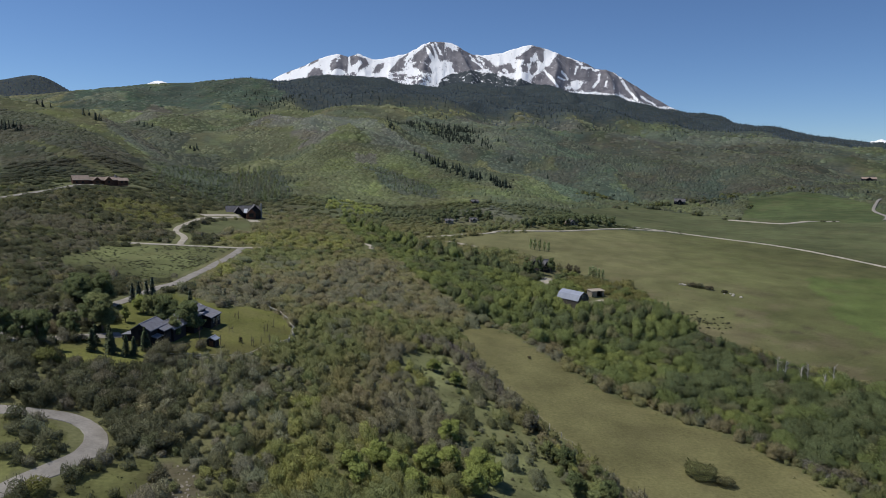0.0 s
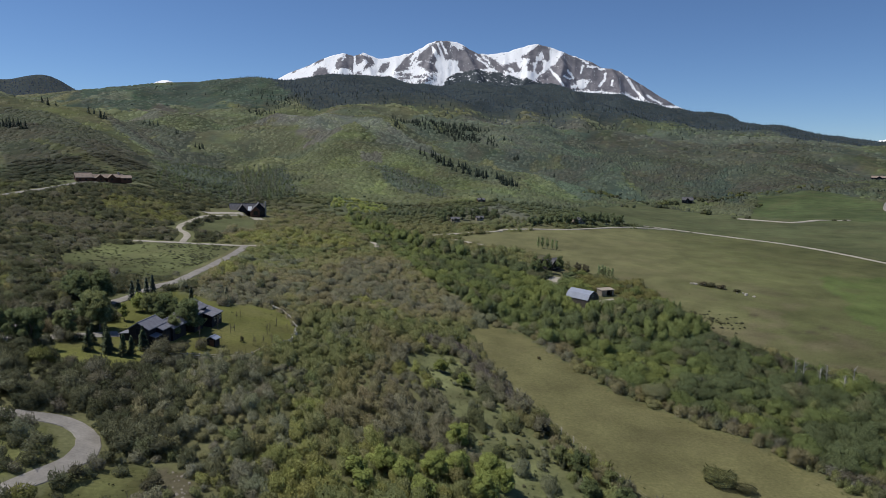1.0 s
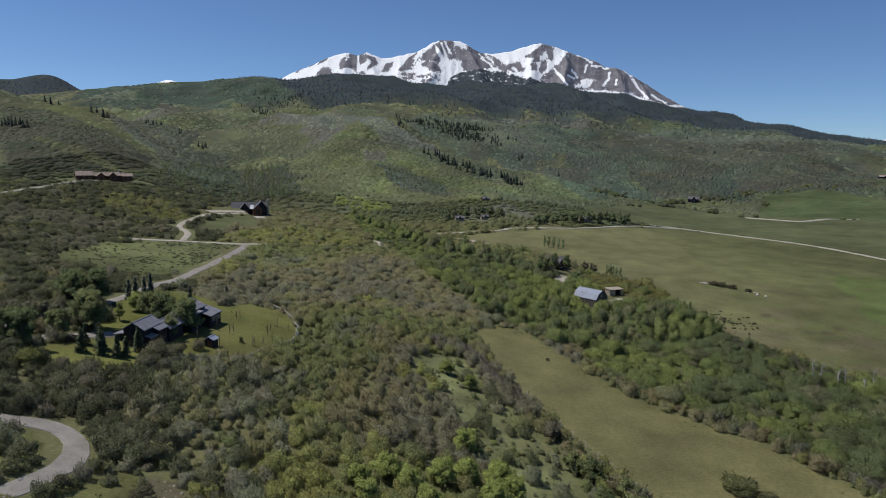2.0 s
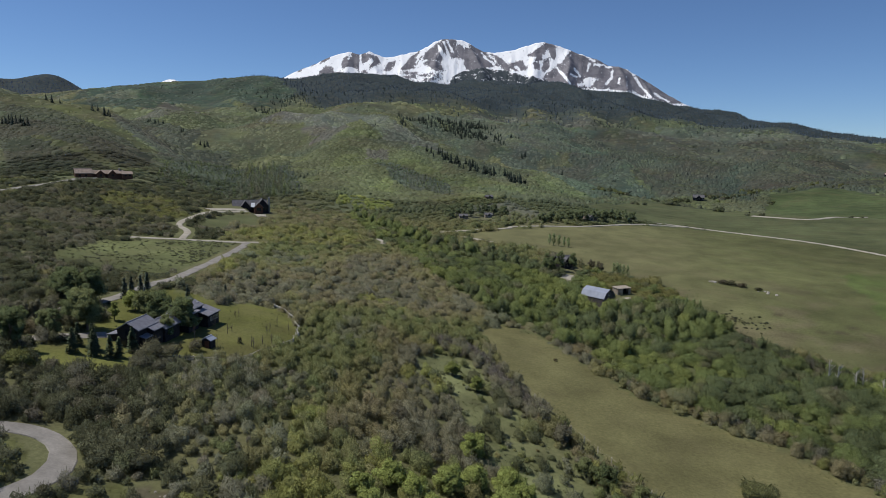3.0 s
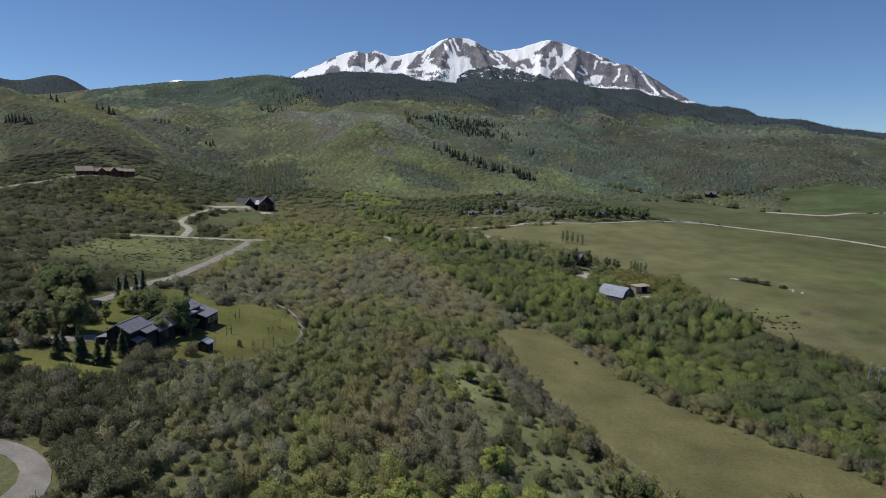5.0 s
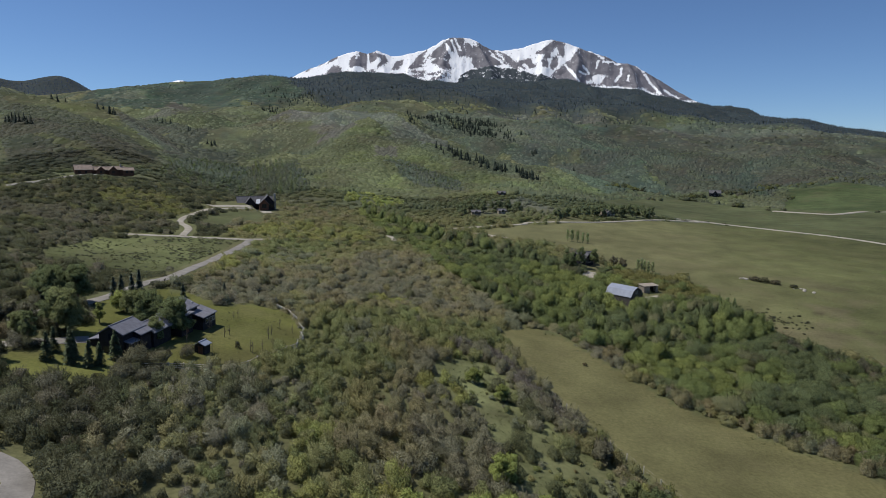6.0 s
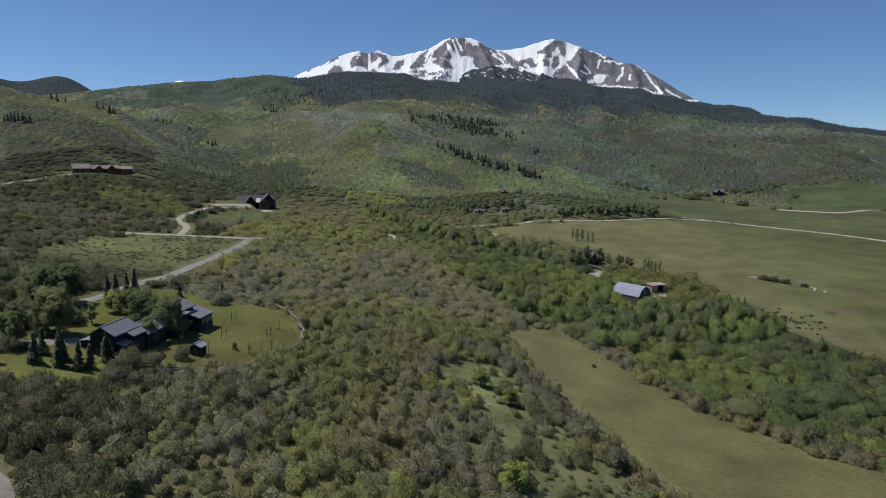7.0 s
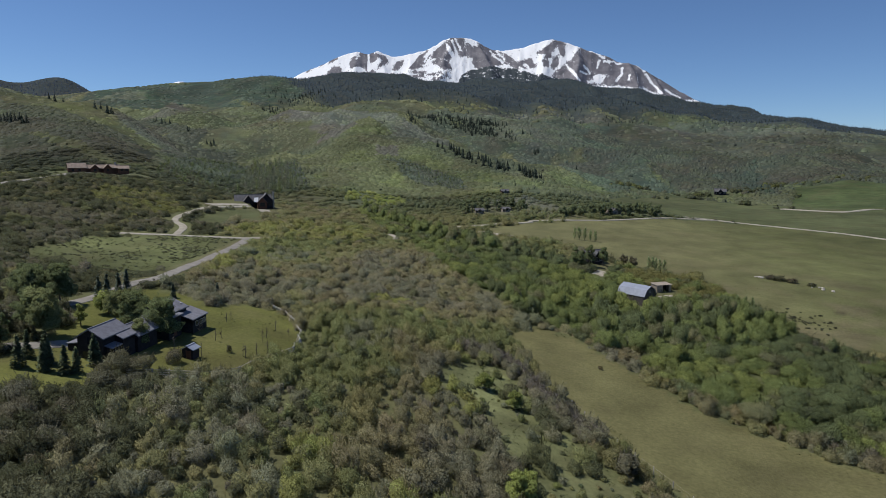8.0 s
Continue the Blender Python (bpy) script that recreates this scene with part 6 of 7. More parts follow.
def gabled_house():
    """Charcoal house with several front gables and a white plate for the sun's glint on a roof slope."""
    ob = thing("house", -106.5, 354, 22, "charcoal house with steep front gables beside a gravel court", "house", lift=0.7)
    ob.matrix_world = ob.matrix_world @ Matrix.Scale(0.88, 4)
    gable_x(ob, -10.5, 9.5, 0.5, 7.0, 3.2, 6.6, WALL_DARK, ROOF_DARK)
    gable(ob, -6.0, -1.0, -3.0, 5, 3.2, 6.4, WALL_DARK, ROOF_DARK, 0.4)
    gable(ob, 3.0, 10.0, -2.5, 5, 3.4, 7.4, WALL_DARK, ROOF_DARK, 0.5)
    gable(ob, 1.4, 6.4, -6.0, 0, 2.8, 5.4, WALL_LOG, ROOF_DARK, 0.5)
    # added plate, its white is the painted sun glint
    bm = bmesh.new()
    slab(bm, [(-0.7, -5.0, 2.9), (1.5, -5.0, 2.9), (2.1, -2.6, 5.2), (-0.1, -2.6, 5.2)], 0.08)
    part("roof_sheet", bm, ROOF_GLINT, ob, "white plate painted as sun glint on a roof slope")
    for x in (-9, -4.4, -2.6, 7.6, 8.8):
        window(ob, x, -2.53 if x > 5 else (-3.03 if x > -6 else 0.47), 0.8, 1.0, 1.4, "-y", WALL_DARK)
    window(ob, 3.9, -6.03, 0.4, 2.4, 2.0, "-y", WALL_DARK)
    box_part("chimney", (10.2, 11.2, 1.0, 2.0, -1, 8.2), STONE, ob, "tall dark chimney")


def gable_x(parent, x0, x1, y0, y1, eave, ridge, wall, roof, over=0.4):
    """A wing with its ridge along x, under a turned part of the house."""
    hub = part("wing", bpy.data.meshes.new("wing"), wall, parent)
    hub.matrix_local = pose((x0 + x1) / 2, (y0 + y1) / 2, 0, 0, 0, 90)
    gable(hub, -(y1 - y0) / 2, (y1 - y0) / 2, -(x1 - x0) / 2, (x1 - x0) / 2, eave, ridge, wall, roof, over)


def log_lodge():
    """Long red-brown log house with four tan roofs on the ridge."""
    ob = thing("house", -190, 364, 35, "long red-brown log house with weathered roofs", "house", lift=0.2)
    ob.matrix_world = ob.matrix_world @ Matrix.Scale(0.84, 4)
    for x0, x1, y0, y1, eave, ridge, wide in ((-17, -7.5, -4, 4, 2.9, 5.7, 1), (-7.5, 5, -2.5, 4, 2.6, 4.6, 1), (-5, -0.5, -5, 0, 2.6, 4.6, 0), (2.0, 6.5, -5, 0, 2.6, 4.8, 0), (5, 11, -3, 4, 2.7, 4.7, 1), (10, 16, -5, 2, 2.3, 4.0, 1)):
        if wide:
            gable_x(ob, x0, x1, y0, y1, eave, ridge, WALL_LOG, ROOF_TAN)
        else:
            gable(ob, x0, x1, y0, y1, eave, ridge, WALL_LOG, ROOF_TAN)
    for x, y in ((-14.5, -4.03), (-11, -4.03), (-2.7, -5.03), (4.2, -5.03), (12, -5.03), (14.6, -5.03)):
        window(ob, x, y, 0.8, 1.3, 1.3, "-y", WALL_LOG)
    box_part("chimney", (8.5, 9.5, 0, 1, 3, 6.2), STONE, ob, "stone chimney")


def small_house(x, y, turn, wide, deep, eave, ridge, wall, roof, label, name="house"):
    ob = thing(name, x, y, turn, label, "house", lift=0.1)
    gable_x(ob, -wide / 2, wide / 2, -deep / 2, deep / 2, eave, ridge, wall, roof)
    gable(ob, -wide * 0.2, wide * 0.15, -deep * 0.8, 0, eave, ridge * 0.95, wall, roof)
    for k in (-0.35, 0.32, 0.42):
        window(ob, k * wide, -deep / 2 - 0.03, 0.7, 1.1, 1.3, "-y")
    window(ob, -wide * 0.025, -deep * 0.8 - 0.03, 0.7, 1.4, 1.5, "-y")


def barn():
    """Gambrel barn with a pale steel roof."""
    ob = thing("barn", 52.3, 230.5, 40, "weathered barn with a pale blue-grey steel gambrel roof", "barn", lift=0.2)
    ob.matrix_world = ob.matrix_world @ Matrix.Scale(0.86, 4)
    half, knee, long = 3.9, 2.4, 5.4
    prof = [(-half, 2.9), (-knee, 5.2), (0, 6.4), (knee, 5.2), (half, 2.9)]
    bm = bmesh.new()
    ring = [(-half + 0.15, -1.2), (half - 0.15, -1.2), *[(px * 0.96, pz - 0.12) for px, pz in prof[::-1]]]
    ends = [[bm.verts.new((px, py, pz)) for px, pz in ring] for py in (-long, long)]
    bm.faces.new(ends[0])
    bm.faces.new(ends[1][::-1])
    for n in range(len(ring)):
        m = (n + 1) % len(ring)
        bm.faces.new((ends[0][m], ends[0][n], ends[1][n], ends[1][m]))
    part("wall", bm, plain_material("grey_barn_boards", (0.1, 0.09, 0.085), 0.85, 1.5, 0.3, 0.15, bump=0.02), ob)
    for (xa, za), (xb, zb) in zip(prof, prof[1:]):
        for k in range(9):
            y0 = -long - 0.5 + k * (2 * long + 1.0) / 9
            bm = bmesh.new()
            slab(bm, [(xa, y0 + 0.01, za), (xb, y0 + 0.01, zb), (xb, y0 + 1.29, zb), (xa, y0 + 1.29, za)], 0.05)
            part("roof_sheet", bm, METAL_ROOF, ob)
    # door panel coloured as the shade of the barn's inside
    door(ob, 0, -long - 0.04, -0.2, 2.6, 2.8, "-y", INSIDE_SHADE)
    window(ob, 0, -long - 0.04, 4.0, 0.9, 0.9, "-y")
    window(ob, 2.6, -long - 0.04, 0.9, 0.7, 0.8, "-y")


def open_shed():
    ob = thing("machine_shed", 64.5, 246, 22, "low tan shed with a dark open bay", "shed", lift=0.1)
    ob.matrix_world = ob.matrix_world @ Matrix.Scale(0.8, 4)
    bm = bmesh.new()
    for x0, x1 in ((-3.6, -0.6), (2.4, 3.6)):
        box(bm, x0, x1, -2.0, -1.8, -0.8, 2.7)
    box(bm, -3.6, 3.6, 1.8, 2.0, -0.8, 2.7)
    box(bm, -3.6, -3.4, -1.8, 1.8, -0.8, 2.7)
    box(bm, 3.4, 3.6, -1.8, 1.8, -0.8, 2.7)
    part("wall", bm, WALL_TAN, ob)
    bm = bmesh.new()
    slab(bm, [(-3.9, -2.4, 2.75), (3.9, -2.4, 2.75), (3.9, 2.4, 3.15), (-3.9, 2.4, 3.15)], 0.12)
    part("roof_slope", bm, WALL_TAN, ob)
    # dark sheet set in the open bay in place of its shade
    box_part("bay", (-0.6, 2.4, -0.4, -0.3, -0.6, 2.6), INSIDE_SHADE, ob)


dark_house()
garden_shed()
gabled_house()
log_lodge()
barn()
open_shed()
small_house(49, 284, 20, 7, 5, 2.6, 4.6, WALL_DARK, ROOF_DARK, "brown ranch house half hidden among tall trees")
small_house(286, 768, -15, 12, 7, 3.0, 6.0, WALL_DARK, ROOF_DARK, "dark steep-roofed house at the wood's edge")
small_house(700, 1062, -25, 21, 9, 3.4, 6.5, WALL_DARK, ROOF_TAN, "dark-walled house with a pale roof high on the far slope")
small_house(8, 417, 8, 5, 4, 1.9, 3.0, WALL_TAN, ROOF_DARK, "low ranch house under tall trees")
small_house(24, 423, 15, 4.5, 3.6, 1.8, 2.8, WALL_TAN, ROOF_DARK, "tan-walled ranch cabin under tall trees")
small_house(92, 438, 10, 8, 5, 2.6, 4.4, WALL_TAN, ROOF_DARK, "low cabin beside a row of trees")
small_house(30, 525, 10, 5.5, 4, 2.0, 3.2, WALL_LOG, ROOF_DARK, "dark cabin on the open slope")


def rail_fence(points, label, group):
    """A weathered fence of crossed posts and split rails, one object for each bay."""
    line = spline(points, 3.0)
    line = [(px + 0.45 * (n % 2) - 0.2, py + 0.4 * (n % 2) - 0.2) for n, (px, py) in enumerate(line)]
    for n, (a, b) in enumerate(zip(line, line[1:])):
        za, zb = height_at(*a), height_at(*b)
        ob = new("rail_fence")
        ob.location = (*a, za)
        tagged(ob, label, "fence", group)
        d = Vector((b[0] - a[0], b[1] - a[1], zb - za))
        side = Vector((-d.y, d.x, 0)).normalized()
        bm = bmesh.new()
        tapered(bm, side * 0.4 - Vector((0, 0, 0.2)), side * -0.2 + Vector((0, 0, 1.2)), 0.1, 0.085, 5)
        tapered(bm, side * -0.4 - Vector((0, 0, 0.2)), side * 0.2 + Vector((0, 0, 1.2)), 0.1, 0.085, 5)
        part("post", bm, WOOD_RAIL, ob)
        for off, z in ((0.0, 1.0), (0.14, 0.7), (0.24, 0.4)):
            bm = bmesh.new()
            tapered(bm, side * off + Vector((0, 0, z)) - d * 0.06, side * off + d * 1.06 + Vector((0, 0, z)), 0.075, 0.06, 5)
            part("rail", bm, WOOD_RAIL, ob)


def wire_fence(points, spacing, group):
    """Slim posts with two strands along a field."""
    line = spline(points, spacing)
    for a, b in zip(line, line[1:]):
        za, zb = height_at(*a), height_at(*b)
        ob = new("post_fence")
        ob.location = (*a, za)
        tagged(ob, "grey wooden fence post with strands of wire", "fence", group)
        bm = bmesh.new()
        tapered(bm, (0, 0, -0.3), (0, 0, 1.25), 0.08, 0.07, 6)
        part("post", bm, WOOD_RAIL, ob)
        for z in (0.6, 1.1):
            bm = bmesh.new()
            tapered(bm, (0, 0, z), (b[0] - a[0], b[1] - a[1], zb - za + z), 0.008, 0.008, 4)
            part("strand", bm, WOOD_RAIL, ob)


rail_fence([(-44.2, 169.9), (-38.8, 163.7), (-34.6, 153.4), (-32.9, 143.9), (-33.5, 138.2), (-36.6, 130.5), (-39.4, 123.7), (-46, 121.5), (-51, 119)], "weathered split-rail fence round the lawn", "lawn fence")
wire_fence([(12.4, 153), (18.6, 136), (23.8, 123), (28.8, 112), (32.8, 102.4), (36, 95), (44, 76)], 4.0, "hay field fence")

# spruces on the lawn, then those along the lane
for n, (x, y, high) in enumerate(((-65.5, 116.3, 4.7), (-61.8, 116.3, 4.5), (-58.8, 116.2, 4.3), (-57.8, 117.4, 3.8), (-57.2, 121.0, 5.0), (-67.0, 120.5, 4.2), (-63.0, 118.8, 4.4), (-63.8, 119.8, 4.8))):
    spruce(x, y, high, 400 + n)
for n, (x, y, high) in enumerate(((-76.4, 156.9, 5.0), (-75.6, 158.6, 5.2), (-75.6, 163.1, 4.6), (-75.2, 165.7, 5.0), (-65, 165.6, 3.2), (-57, 170, 3.6))):
    spruce(x, y, high, 420 + n, "dark spruce beside the gravel lane", 0.18, (0.1, 0.13, 0.095))
DARK_LEAF, FRESH_LEAF, OLIVE_LEAF, GREY_LEAF = (0.12, 0.15, 0.064), (0.2, 0.235, 0.068), (0.165, 0.188, 0.078), (0.165, 0.16, 0.104)
for n, (x, y, high, wide, colour, label) in enumerate((
        (-74.2, 113.8, 9.0, 2.6, DARK_LEAF, "tall dark green cottonwood beside the drive"), (-72.3, 122.2, 6.6, 1.5, DARK_LEAF, "slim dark green tree on the lawn beside the drive"), (-77.4, 114.2, 8.4, 2.6, DARK_LEAF, "tall dark green cottonwood beside the drive"), (-83, 117, 7.5, 2.2, DARK_LEAF, "tall dark green cottonwood beside the drive"),
        (-70.6, 130.3, 9.0, 3.5, OLIVE_LEAF, "broad dark green cottonwood by the house"), (-73.5, 132, 8.4, 3.0, DARK_LEAF, "broad dark green cottonwood by the house"),
        (-81.1, 151.5, 9.0, 3.6, DARK_LEAF, "dark cottonwood behind the house"), (-85.4, 150.3, 8.8, 3.4, DARK_LEAF, "dark cottonwood behind the house"), (-88, 152, 8.0, 3.4, DARK_LEAF, "dark cottonwood behind the house"),
        (-54.8, 138, 7.8, 3.5, DARK_LEAF, "broad cottonwood growing between the roofs"), (-61.0, 141, 7.4, 3.4, DARK_LEAF, "broad cottonwood growing behind the roofs"), (-65.0, 143.5, 6.2, 3.0, OLIVE_LEAF, "broad cottonwood growing behind the roofs"), (-55.6, 131.6, 5.6, 1.8, OLIVE_LEAF, "slim tree rising before the low roof"),
        (-69.6, 147.8, 4.6, 2.6, FRESH_LEAF, "fresh green round tree on the lawn"), (-67.4, 148.8, 4.4, 2.2, FRESH_LEAF, "fresh green round tree on the lawn"), (-69.5, 138.5, 4.4, 1.1, FRESH_LEAF, "slender young tree on the lawn"),
        (-74.8, 123.5, 5.8, 1.8, OLIVE_LEAF, "thin cottonwood beside the drive"), 
        (-83.5, 130.5, 5.0, 1.6, GREY_LEAF, "grey leafless poplar behind the drive"), (-81.3, 131.2, 5.2, 1.6, GREY_LEAF, "grey leafless poplar behind the drive"), (-79, 132, 5.0, 1.6, GREY_LEAF, "grey leafless poplar behind the drive"), (-86.5, 130, 5.0, 1.7, GREY_LEAF, "grey leafless poplar behind the drive"),
        (6.5, 133, 3.2, 1.6, FRESH_LEAF, "small green tree on the grassy slope"), (1.5, 139, 3.0, 1.8, FRESH_LEAF, "small green tree on the grassy slope"))):
    leafy_tree(x, y, high, wide, 440 + n, colour, label)
BRIGHT_LEAF = (0.25, 0.295, 0.085)
for n, (x, y, high, wide) in enumerate(((-8.3, 78, 3.4, 2.0), (-6.6, 86, 3.8, 2.2), (-3.4, 83.5, 4.0, 2.3), (-0.3, 80.6, 3.6, 2.1), (0.9, 89.5, 4.0, 2.4), (4.4, 101.5, 5.0, 2.2), (4.6, 92, 4.2, 2.4), (8.2, 85.5, 4.2, 2.5), (9.4, 93, 4.4, 2.6), (11.6, 90, 4.0, 2.2), (-10, 82, 3.2, 1.9))):
    leafy_tree(x, y, high, wide, 640 + n, BRIGHT_LEAF, "bright green box elder in the thicket", 11, "box_elder_tree", "thicket trees")
for n, (x, y, high, wide, colour) in enumerate(((21, 116.5, 3.4, 1.8, GREY_LEAF), (22.8, 104.5, 3.6, 2.0, OLIVE_LEAF), (25.6, 103, 3.8, 2.0, DARK_LEAF), (25.6, 93, 4.0, 2.2, DARK_LEAF), (30.4, 98.5, 3.6, 1.9, OLIVE_LEAF), (30.6, 91, 4.2, 2.2, DARK_LEAF), (28, 87, 4.2, 2.4, OLIVE_LEAF), (33, 86, 4.0, 2.2, DARK_LEAF))):
    leafy_tree(x, y, high, wide, 660 + n, colour, "olive-green tree along the hay field fence", 10, "field_edge_tree", "field edge trees")
for n, (x, y, high) in enumerate(((46, 275, 9), (41, 266, 8), (52, 279, 8), (38, 262, 7.5), (40, 272, 8.5))):
    leafy_tree(x, y, high, 2.4, 480 + n, DARK_LEAF, "tall dark cottonwood beside the ranch house", 9)


def poplar(x, y, high, seed, label, group):
    """A slim upright crown on a pale stem."""
    rng = np.random.default_rng(seed)
    ob = thing("poplar_tree", x, y, 0, label, "tree", group)
    bm = bmesh.new()
    tapered(bm, (0, 0, -0.3), (0, 0, high * 0.85), 0.09, 0.02, 6)
    part("trunk", bm, BARK, ob)
    v = plume_tree(seed, 150, 0.022, 120, 0.03, 0.19)[:-8] * (high, high, high, 1, 1, 1)
    part("crown", leaf_mesh("crown", v, (0.27, 0.35, 0.16), rng), LEAVES, ob)


for n, (x, y, high) in enumerate(((50, 331, 6), (52, 331, 6.5), (54.5, 330.5, 6), (57, 330, 5.4), (59, 329, 5.4), (69, 277, 5.2), (70.3, 276.6, 5.6), (71.4, 276, 5.2), (72.6, 275, 5.0), (74, 274, 5.0), (82, 227, 4.8), (84, 226, 5), (87, 228, 4))):
    poplar(x, y, high, 490 + n, "slim olive poplar standing in the pasture", "poplars in the pasture")
for n, (x, y, high) in enumerate(((61, 283, 4.4), (64, 281, 4.4))):
    leafy_tree(x, y, high, 2.0, 505 + n, (0.13, 0.12, 0.075), "round dark tree at the pasture's edge", 7, "round_tree")
for n, (x, y, high) in enumerate(((0, 410, 8), (4, 421, 9), (13, 424, 8.5), (19, 428, 8), (28, 430, 8), (34, 428, 7), (97, 444, 7), (103, 446, 7), (112, 452, 7.5), (119, 455, 7.5), (125, 457, 7), (84, 436, 6), (56, 410, 5), (62, 413, 6), (70, 420, 6), (76, 424, 7), (82, 428, 7), (88, 433, 8), (93, 436, 8), (100, 440, 7), (107, 444, 8), (113, 447, 7), (120, 449, 6), (-2, 424, 7), (9, 430, 8), (23, 434, 8))):
    leafy_tree(x, y, high * 1.2, 3.6, 510 + n, (0.13, 0.16, 0.08), "cottonwood round the valley ranch", 6, "cottonwood_tree", "ranch trees")
rng_lawn = np.random.default_rng(77)
for n in range(16):
    bare_sapling(-44 + 8 * rng_lawn.uniform(-1, 1), 146 + 14 * rng_lawn.uniform(-1, 1), rng_lawn.uniform(1.8, 3.0), 530 + n)


def dead_tree(x, y, high, seed):
    """A bleached standing snag with broken limbs."""
    rng = np.random.default_rng(seed)
    ob = thing("dead_tree", x, y, 0, "bleached dead tree with bare white limbs by the creek", "tree", "dead trees by the creek")
    bm = bmesh.new()
    tapered(bm, (0, 0, -0.3), (rng.uniform(-0.5, 0.5), rng.uniform(-0.3, 0.3), high), 0.2, 0.06, 7)
    part("trunk", bm, DEAD_WOOD, ob)
    for k in range(9):
        z, turn = high * rng.uniform(0.35, 0.9), rng.uniform(0, 2 * np.pi)
        d = rng.uniform(0.5, 1.4)
        bm = bmesh.new()
        tapered(bm, (0, 0, z), (d * math.cos(turn), d * math.sin(turn), z + rng.uniform(0.5, 1.7)), 0.085, 0.025, 5)
        part("limb", bm, DEAD_WOOD, ob)


DEAD_WOOD = plain_material("bleached_wood", (0.42, 0.4, 0.36), 0.85, 2.0, 0.2, 0.15)
for n, (x, y, high) in enumerate(((95.8, 164.7, 6.6), (97.2, 163.6, 5.8), (102.6, 162.1, 5.6), (106.7, 157.7, 6.6), (104, 156.7, 5.0), (100.4, 161.4, 5.0))):
    dead_tree(x, y, high, 680 + n)
DARK_BUSH = (0.138, 0.146, 0.086)


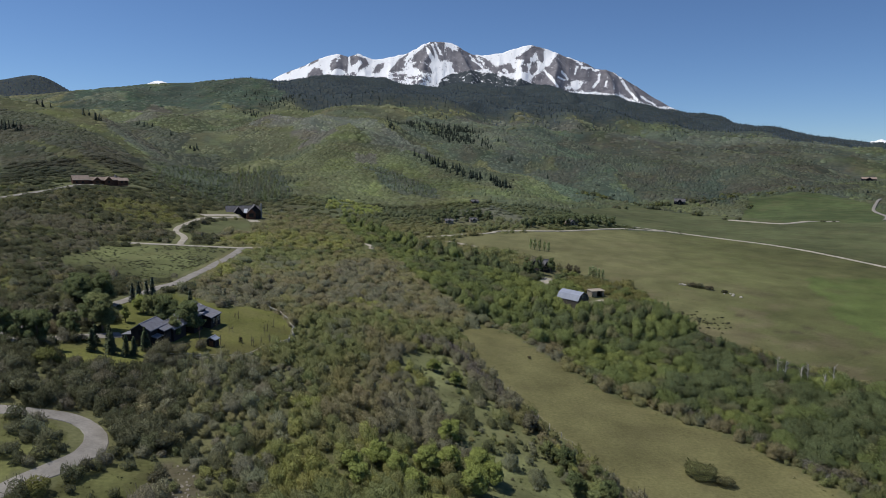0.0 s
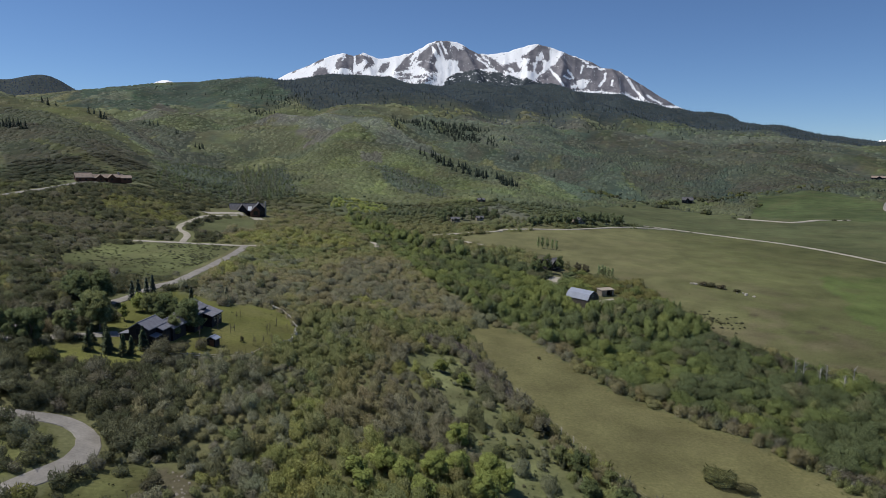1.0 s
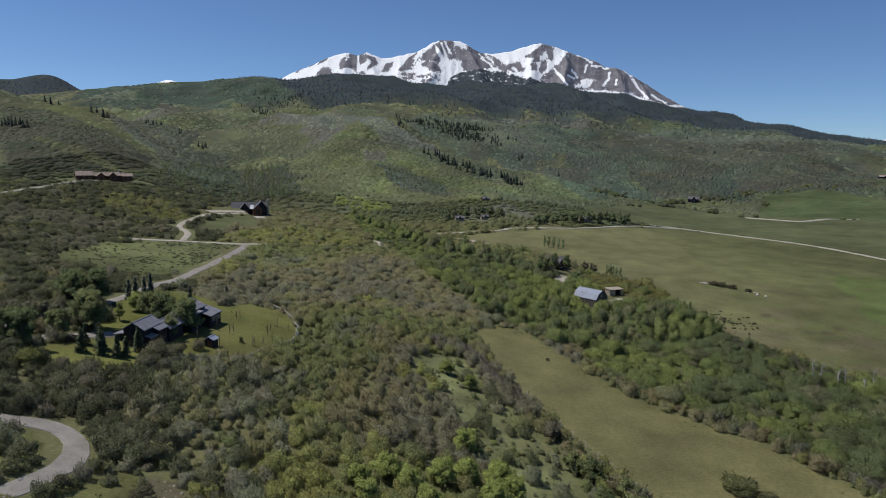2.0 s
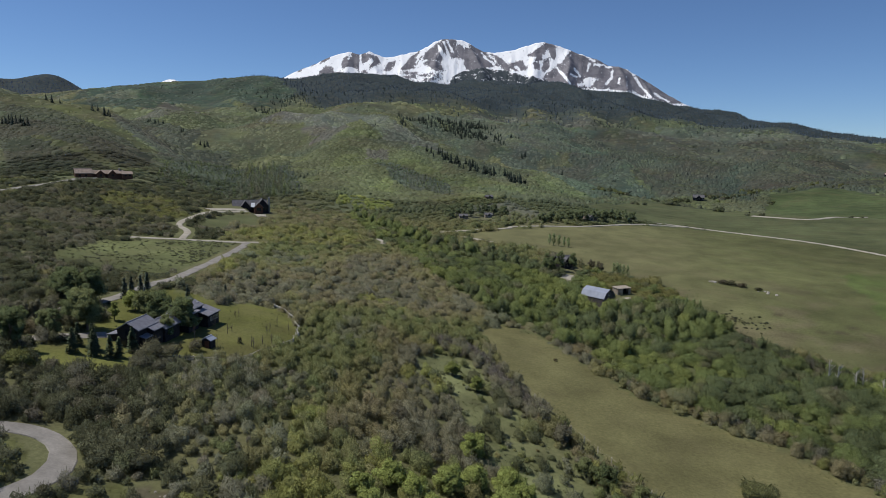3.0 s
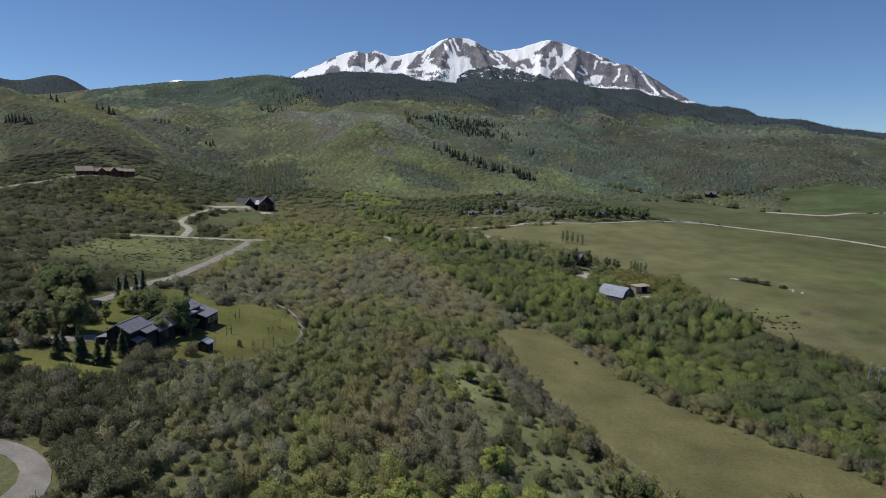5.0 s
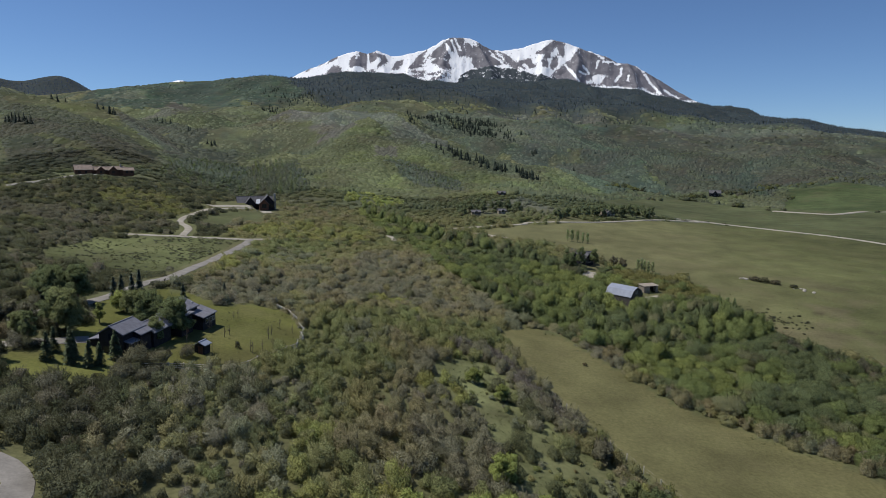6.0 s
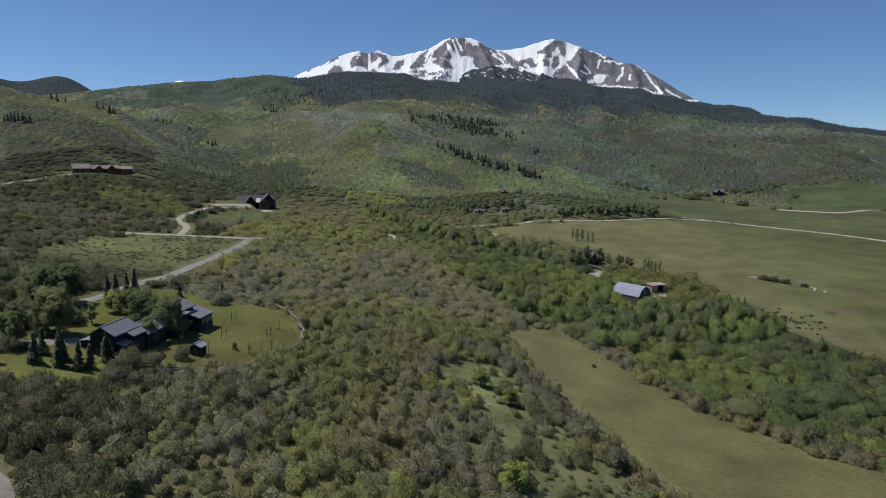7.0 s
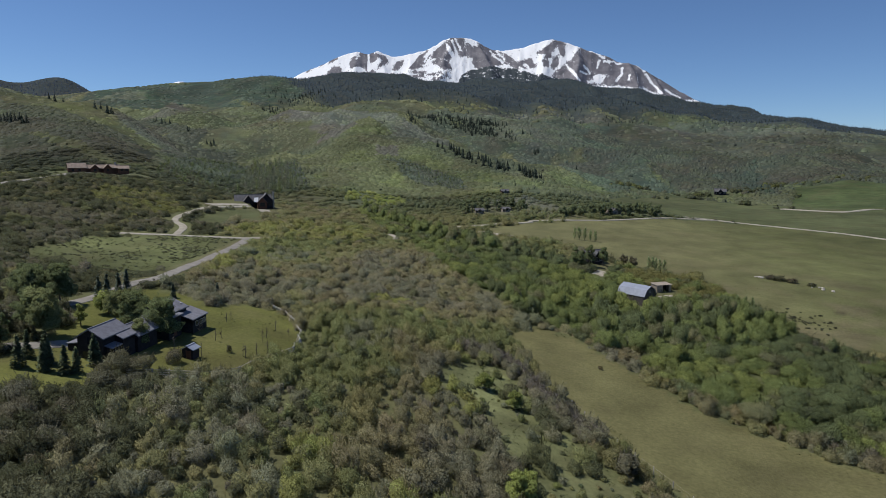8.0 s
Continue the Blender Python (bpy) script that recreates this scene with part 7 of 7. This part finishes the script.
def lone_bushes():
    """Bushes that stand alone in the fields."""
    rng = np.random.default_rng(600)
    for x, y, w, h, colour, label in (
            (51.5, 107, 6.4, 3.0, (0.16, 0.168, 0.07), "olive willow bush alone in the hay field"), (55.2, 104.2, 3.4, 2.0, (0.15, 0.145, 0.07), "olive willow bush alone in the hay field"), (27.5, 165.5, 1.0, 1.0, (0.13, 0.11, 0.06), "small brown bush in the hay field"),
            (111, 269, 3.8, 2.0, (0.1, 0.09, 0.06), "brown bush in the pasture hollow"), (114, 267, 4.0, 2.2, (0.1, 0.1, 0.055), "brown bush in the pasture hollow"), (117, 265, 3.8, 2.0, (0.11, 0.095, 0.06), "brown bush in the pasture hollow"), (122, 260, 2.8, 1.8, (0.08, 0.08, 0.045), "dark bush in the pasture hollow"),
            (170, 448, 2.6, 1.6, DARK_BUSH, "low dark bush beside the valley road"), (191, 423, 1.8, 1.2, DARK_BUSH, "low dark bush beside the valley road"), (206, 403, 1.6, 1.1, DARK_BUSH, "low dark bush beside the valley road"), (212, 392, 1.9, 1.2, DARK_BUSH, "low dark bush beside the valley road"), (224, 360, 1.7, 1.2, DARK_BUSH, "low dark bush beside the valley road"), (232, 336, 1.6, 1.0, DARK_BUSH, "low dark bush beside the valley road"),
            (262, 560, 5.0, 2.6, DARK_BUSH, "dark bush beside the gravel yard"), (250, 561, 4.2, 2.2, DARK_BUSH, "dark bush beside the gravel yard"), (318, 528, 3.6, 2.2, DARK_BUSH, "dark bush below the gravel yard"), (330, 534, 3.0, 2.0, DARK_BUSH, "dark bush below the gravel yard"),
            (-42.5, 136, 0.9, 1.7, (0.08, 0.08, 0.045), "small dark bush on the lawn"),
            (-50.5, 76.5, 3.4, 2.8, DARK_BUSH, "dark green bush inside the road's bend"), (-52.6, 71.8, 3.0, 2.2, DARK_BUSH, "dark green bush inside the road's bend"), (-56, 78, 2.4, 2.0, DARK_BUSH, "dark green bush inside the road's bend"), (-41.6, 81.4, 4.8, 4.2, DARK_BUSH, "tall dark bush beside the gravel road"),
            (-43.6, 84.2, 4.8, 4.2, DARK_BUSH, "tall dark bush beside the gravel road"), (-39.2, 83.4, 4.8, 4.2, DARK_BUSH, "tall dark bush beside the gravel road"), (-42.2, 70.6, 2.0, 2.6, (0.1, 0.1, 0.062), "grey bush on the road's verge"), (-44.6, 63.5, 3.0, 2.4, (0.16, 0.165, 0.05), "yellow-green bush on the road's verge"),
            (-36.6, 81.2, 4.2, 3.4, (0.1, 0.105, 0.066), "dark bush beside the gravel road"), (-37.2, 85.4, 4.4, 3.4, DARK_BUSH, "tall dark bush beside the gravel road"), (-41, 87.4, 4.4, 3.6, DARK_BUSH, "tall dark bush beside the gravel road"),
            (-53.6, 119.4, 4.8, 4.0, (0.15, 0.148, 0.09), "grey-green bare thicket before the house"), (-50.6, 120.6, 5.0, 3.8, (0.155, 0.15, 0.094), "grey-green bare thicket before the house"), (-48.4, 127.6, 2.6, 3.0, (0.15, 0.142, 0.095), "grey bare bush beside the garden shed"), (-52.5, 113.5, 4.4, 3.4, (0.135, 0.136, 0.09), "grey-green bare thicket below the house"), (-48.8, 114.6, 4.4, 3.2, (0.13, 0.132, 0.088), "grey-green bare thicket below the house"),
            (-33.6, 71.2, 2.4, 2.0, (0.12, 0.118, 0.074), "grey bush at the stony patch"), (-62.3, 91.4, 4.2, 4.2, DARK_BUSH, "tall dark willow behind the gravel road"), (-65.6, 93.4, 4.4, 4.2, DARK_BUSH, "tall dark willow behind the gravel road"), (-58.6, 91.0, 4.0, 3.8, DARK_BUSH, "tall dark willow behind the gravel road"),
            (-54.2, 93.4, 4.2, 3.8, DARK_BUSH, "tall dark willow behind the gravel road"), (-57.6, 97.5, 4.4, 3.8, DARK_BUSH, "tall dark willow behind the gravel road"), (-70.5, 100, 4.6, 4.4, DARK_BUSH, "tall dark willow behind the gravel road"), (-61.8, 102, 4.2, 3.8, (0.1, 0.105, 0.062), "tall dark willow behind the gravel road"),
            (-68.2, 106.6, 3.8, 4.0, (0.15, 0.165, 0.055), "olive willow behind the gravel road"), (-75, 103.5, 4.4, 4.2, DARK_BUSH, "tall dark willow behind the gravel road"), (-51.5, 99.5, 3.8, 3.4, (0.1, 0.105, 0.066), "tall dark willow behind the gravel road")):
        ob = thing("field_bush", x, y, 0, label, "bush", "field bushes")
        v = lobed_bush(int(600 + x * 3 + y), 9, 18, 150, 0.016, 11, (6, 12)) * (w, w, 0.85 * h, 1, 1, 1)
        part("crown", leaf_mesh("crown", v, colour, rng), BRUSH, ob)


lone_bushes()


def field_stones():
    rng = np.random.default_rng(620)
    for n in range(14):
        x, y = (108 + rng.normal(0, 1.2), 271 + rng.normal(0, 1.0)) if n < 8 else (124 + rng.normal(0, 2), 258 + rng.normal(0, 1.5))
        bm = bmesh.new()
        bmesh.ops.create_icosphere(bm, subdivisions=1, radius=rng.uniform(0.3, 0.75))
        for v in bm.verts:
            v.co = Vector((v.co.x * 1.3, v.co.y, v.co.z * 0.7)) * rng.uniform(0.75, 1.2)
        me = bpy.data.meshes.new("field_stone")
        bm.to_mesh(me)
        bm.free()
        me.materials.append(STONE)
        ob = new("field_stone", me)
        ob.matrix_world = pose(x, y, height_at(x, y) + 0.1, 0, 0, rng.uniform(0, 360))
        tagged(ob, "pale boulder cleared to the pasture's edge", "stone", "field stones")


field_stones()
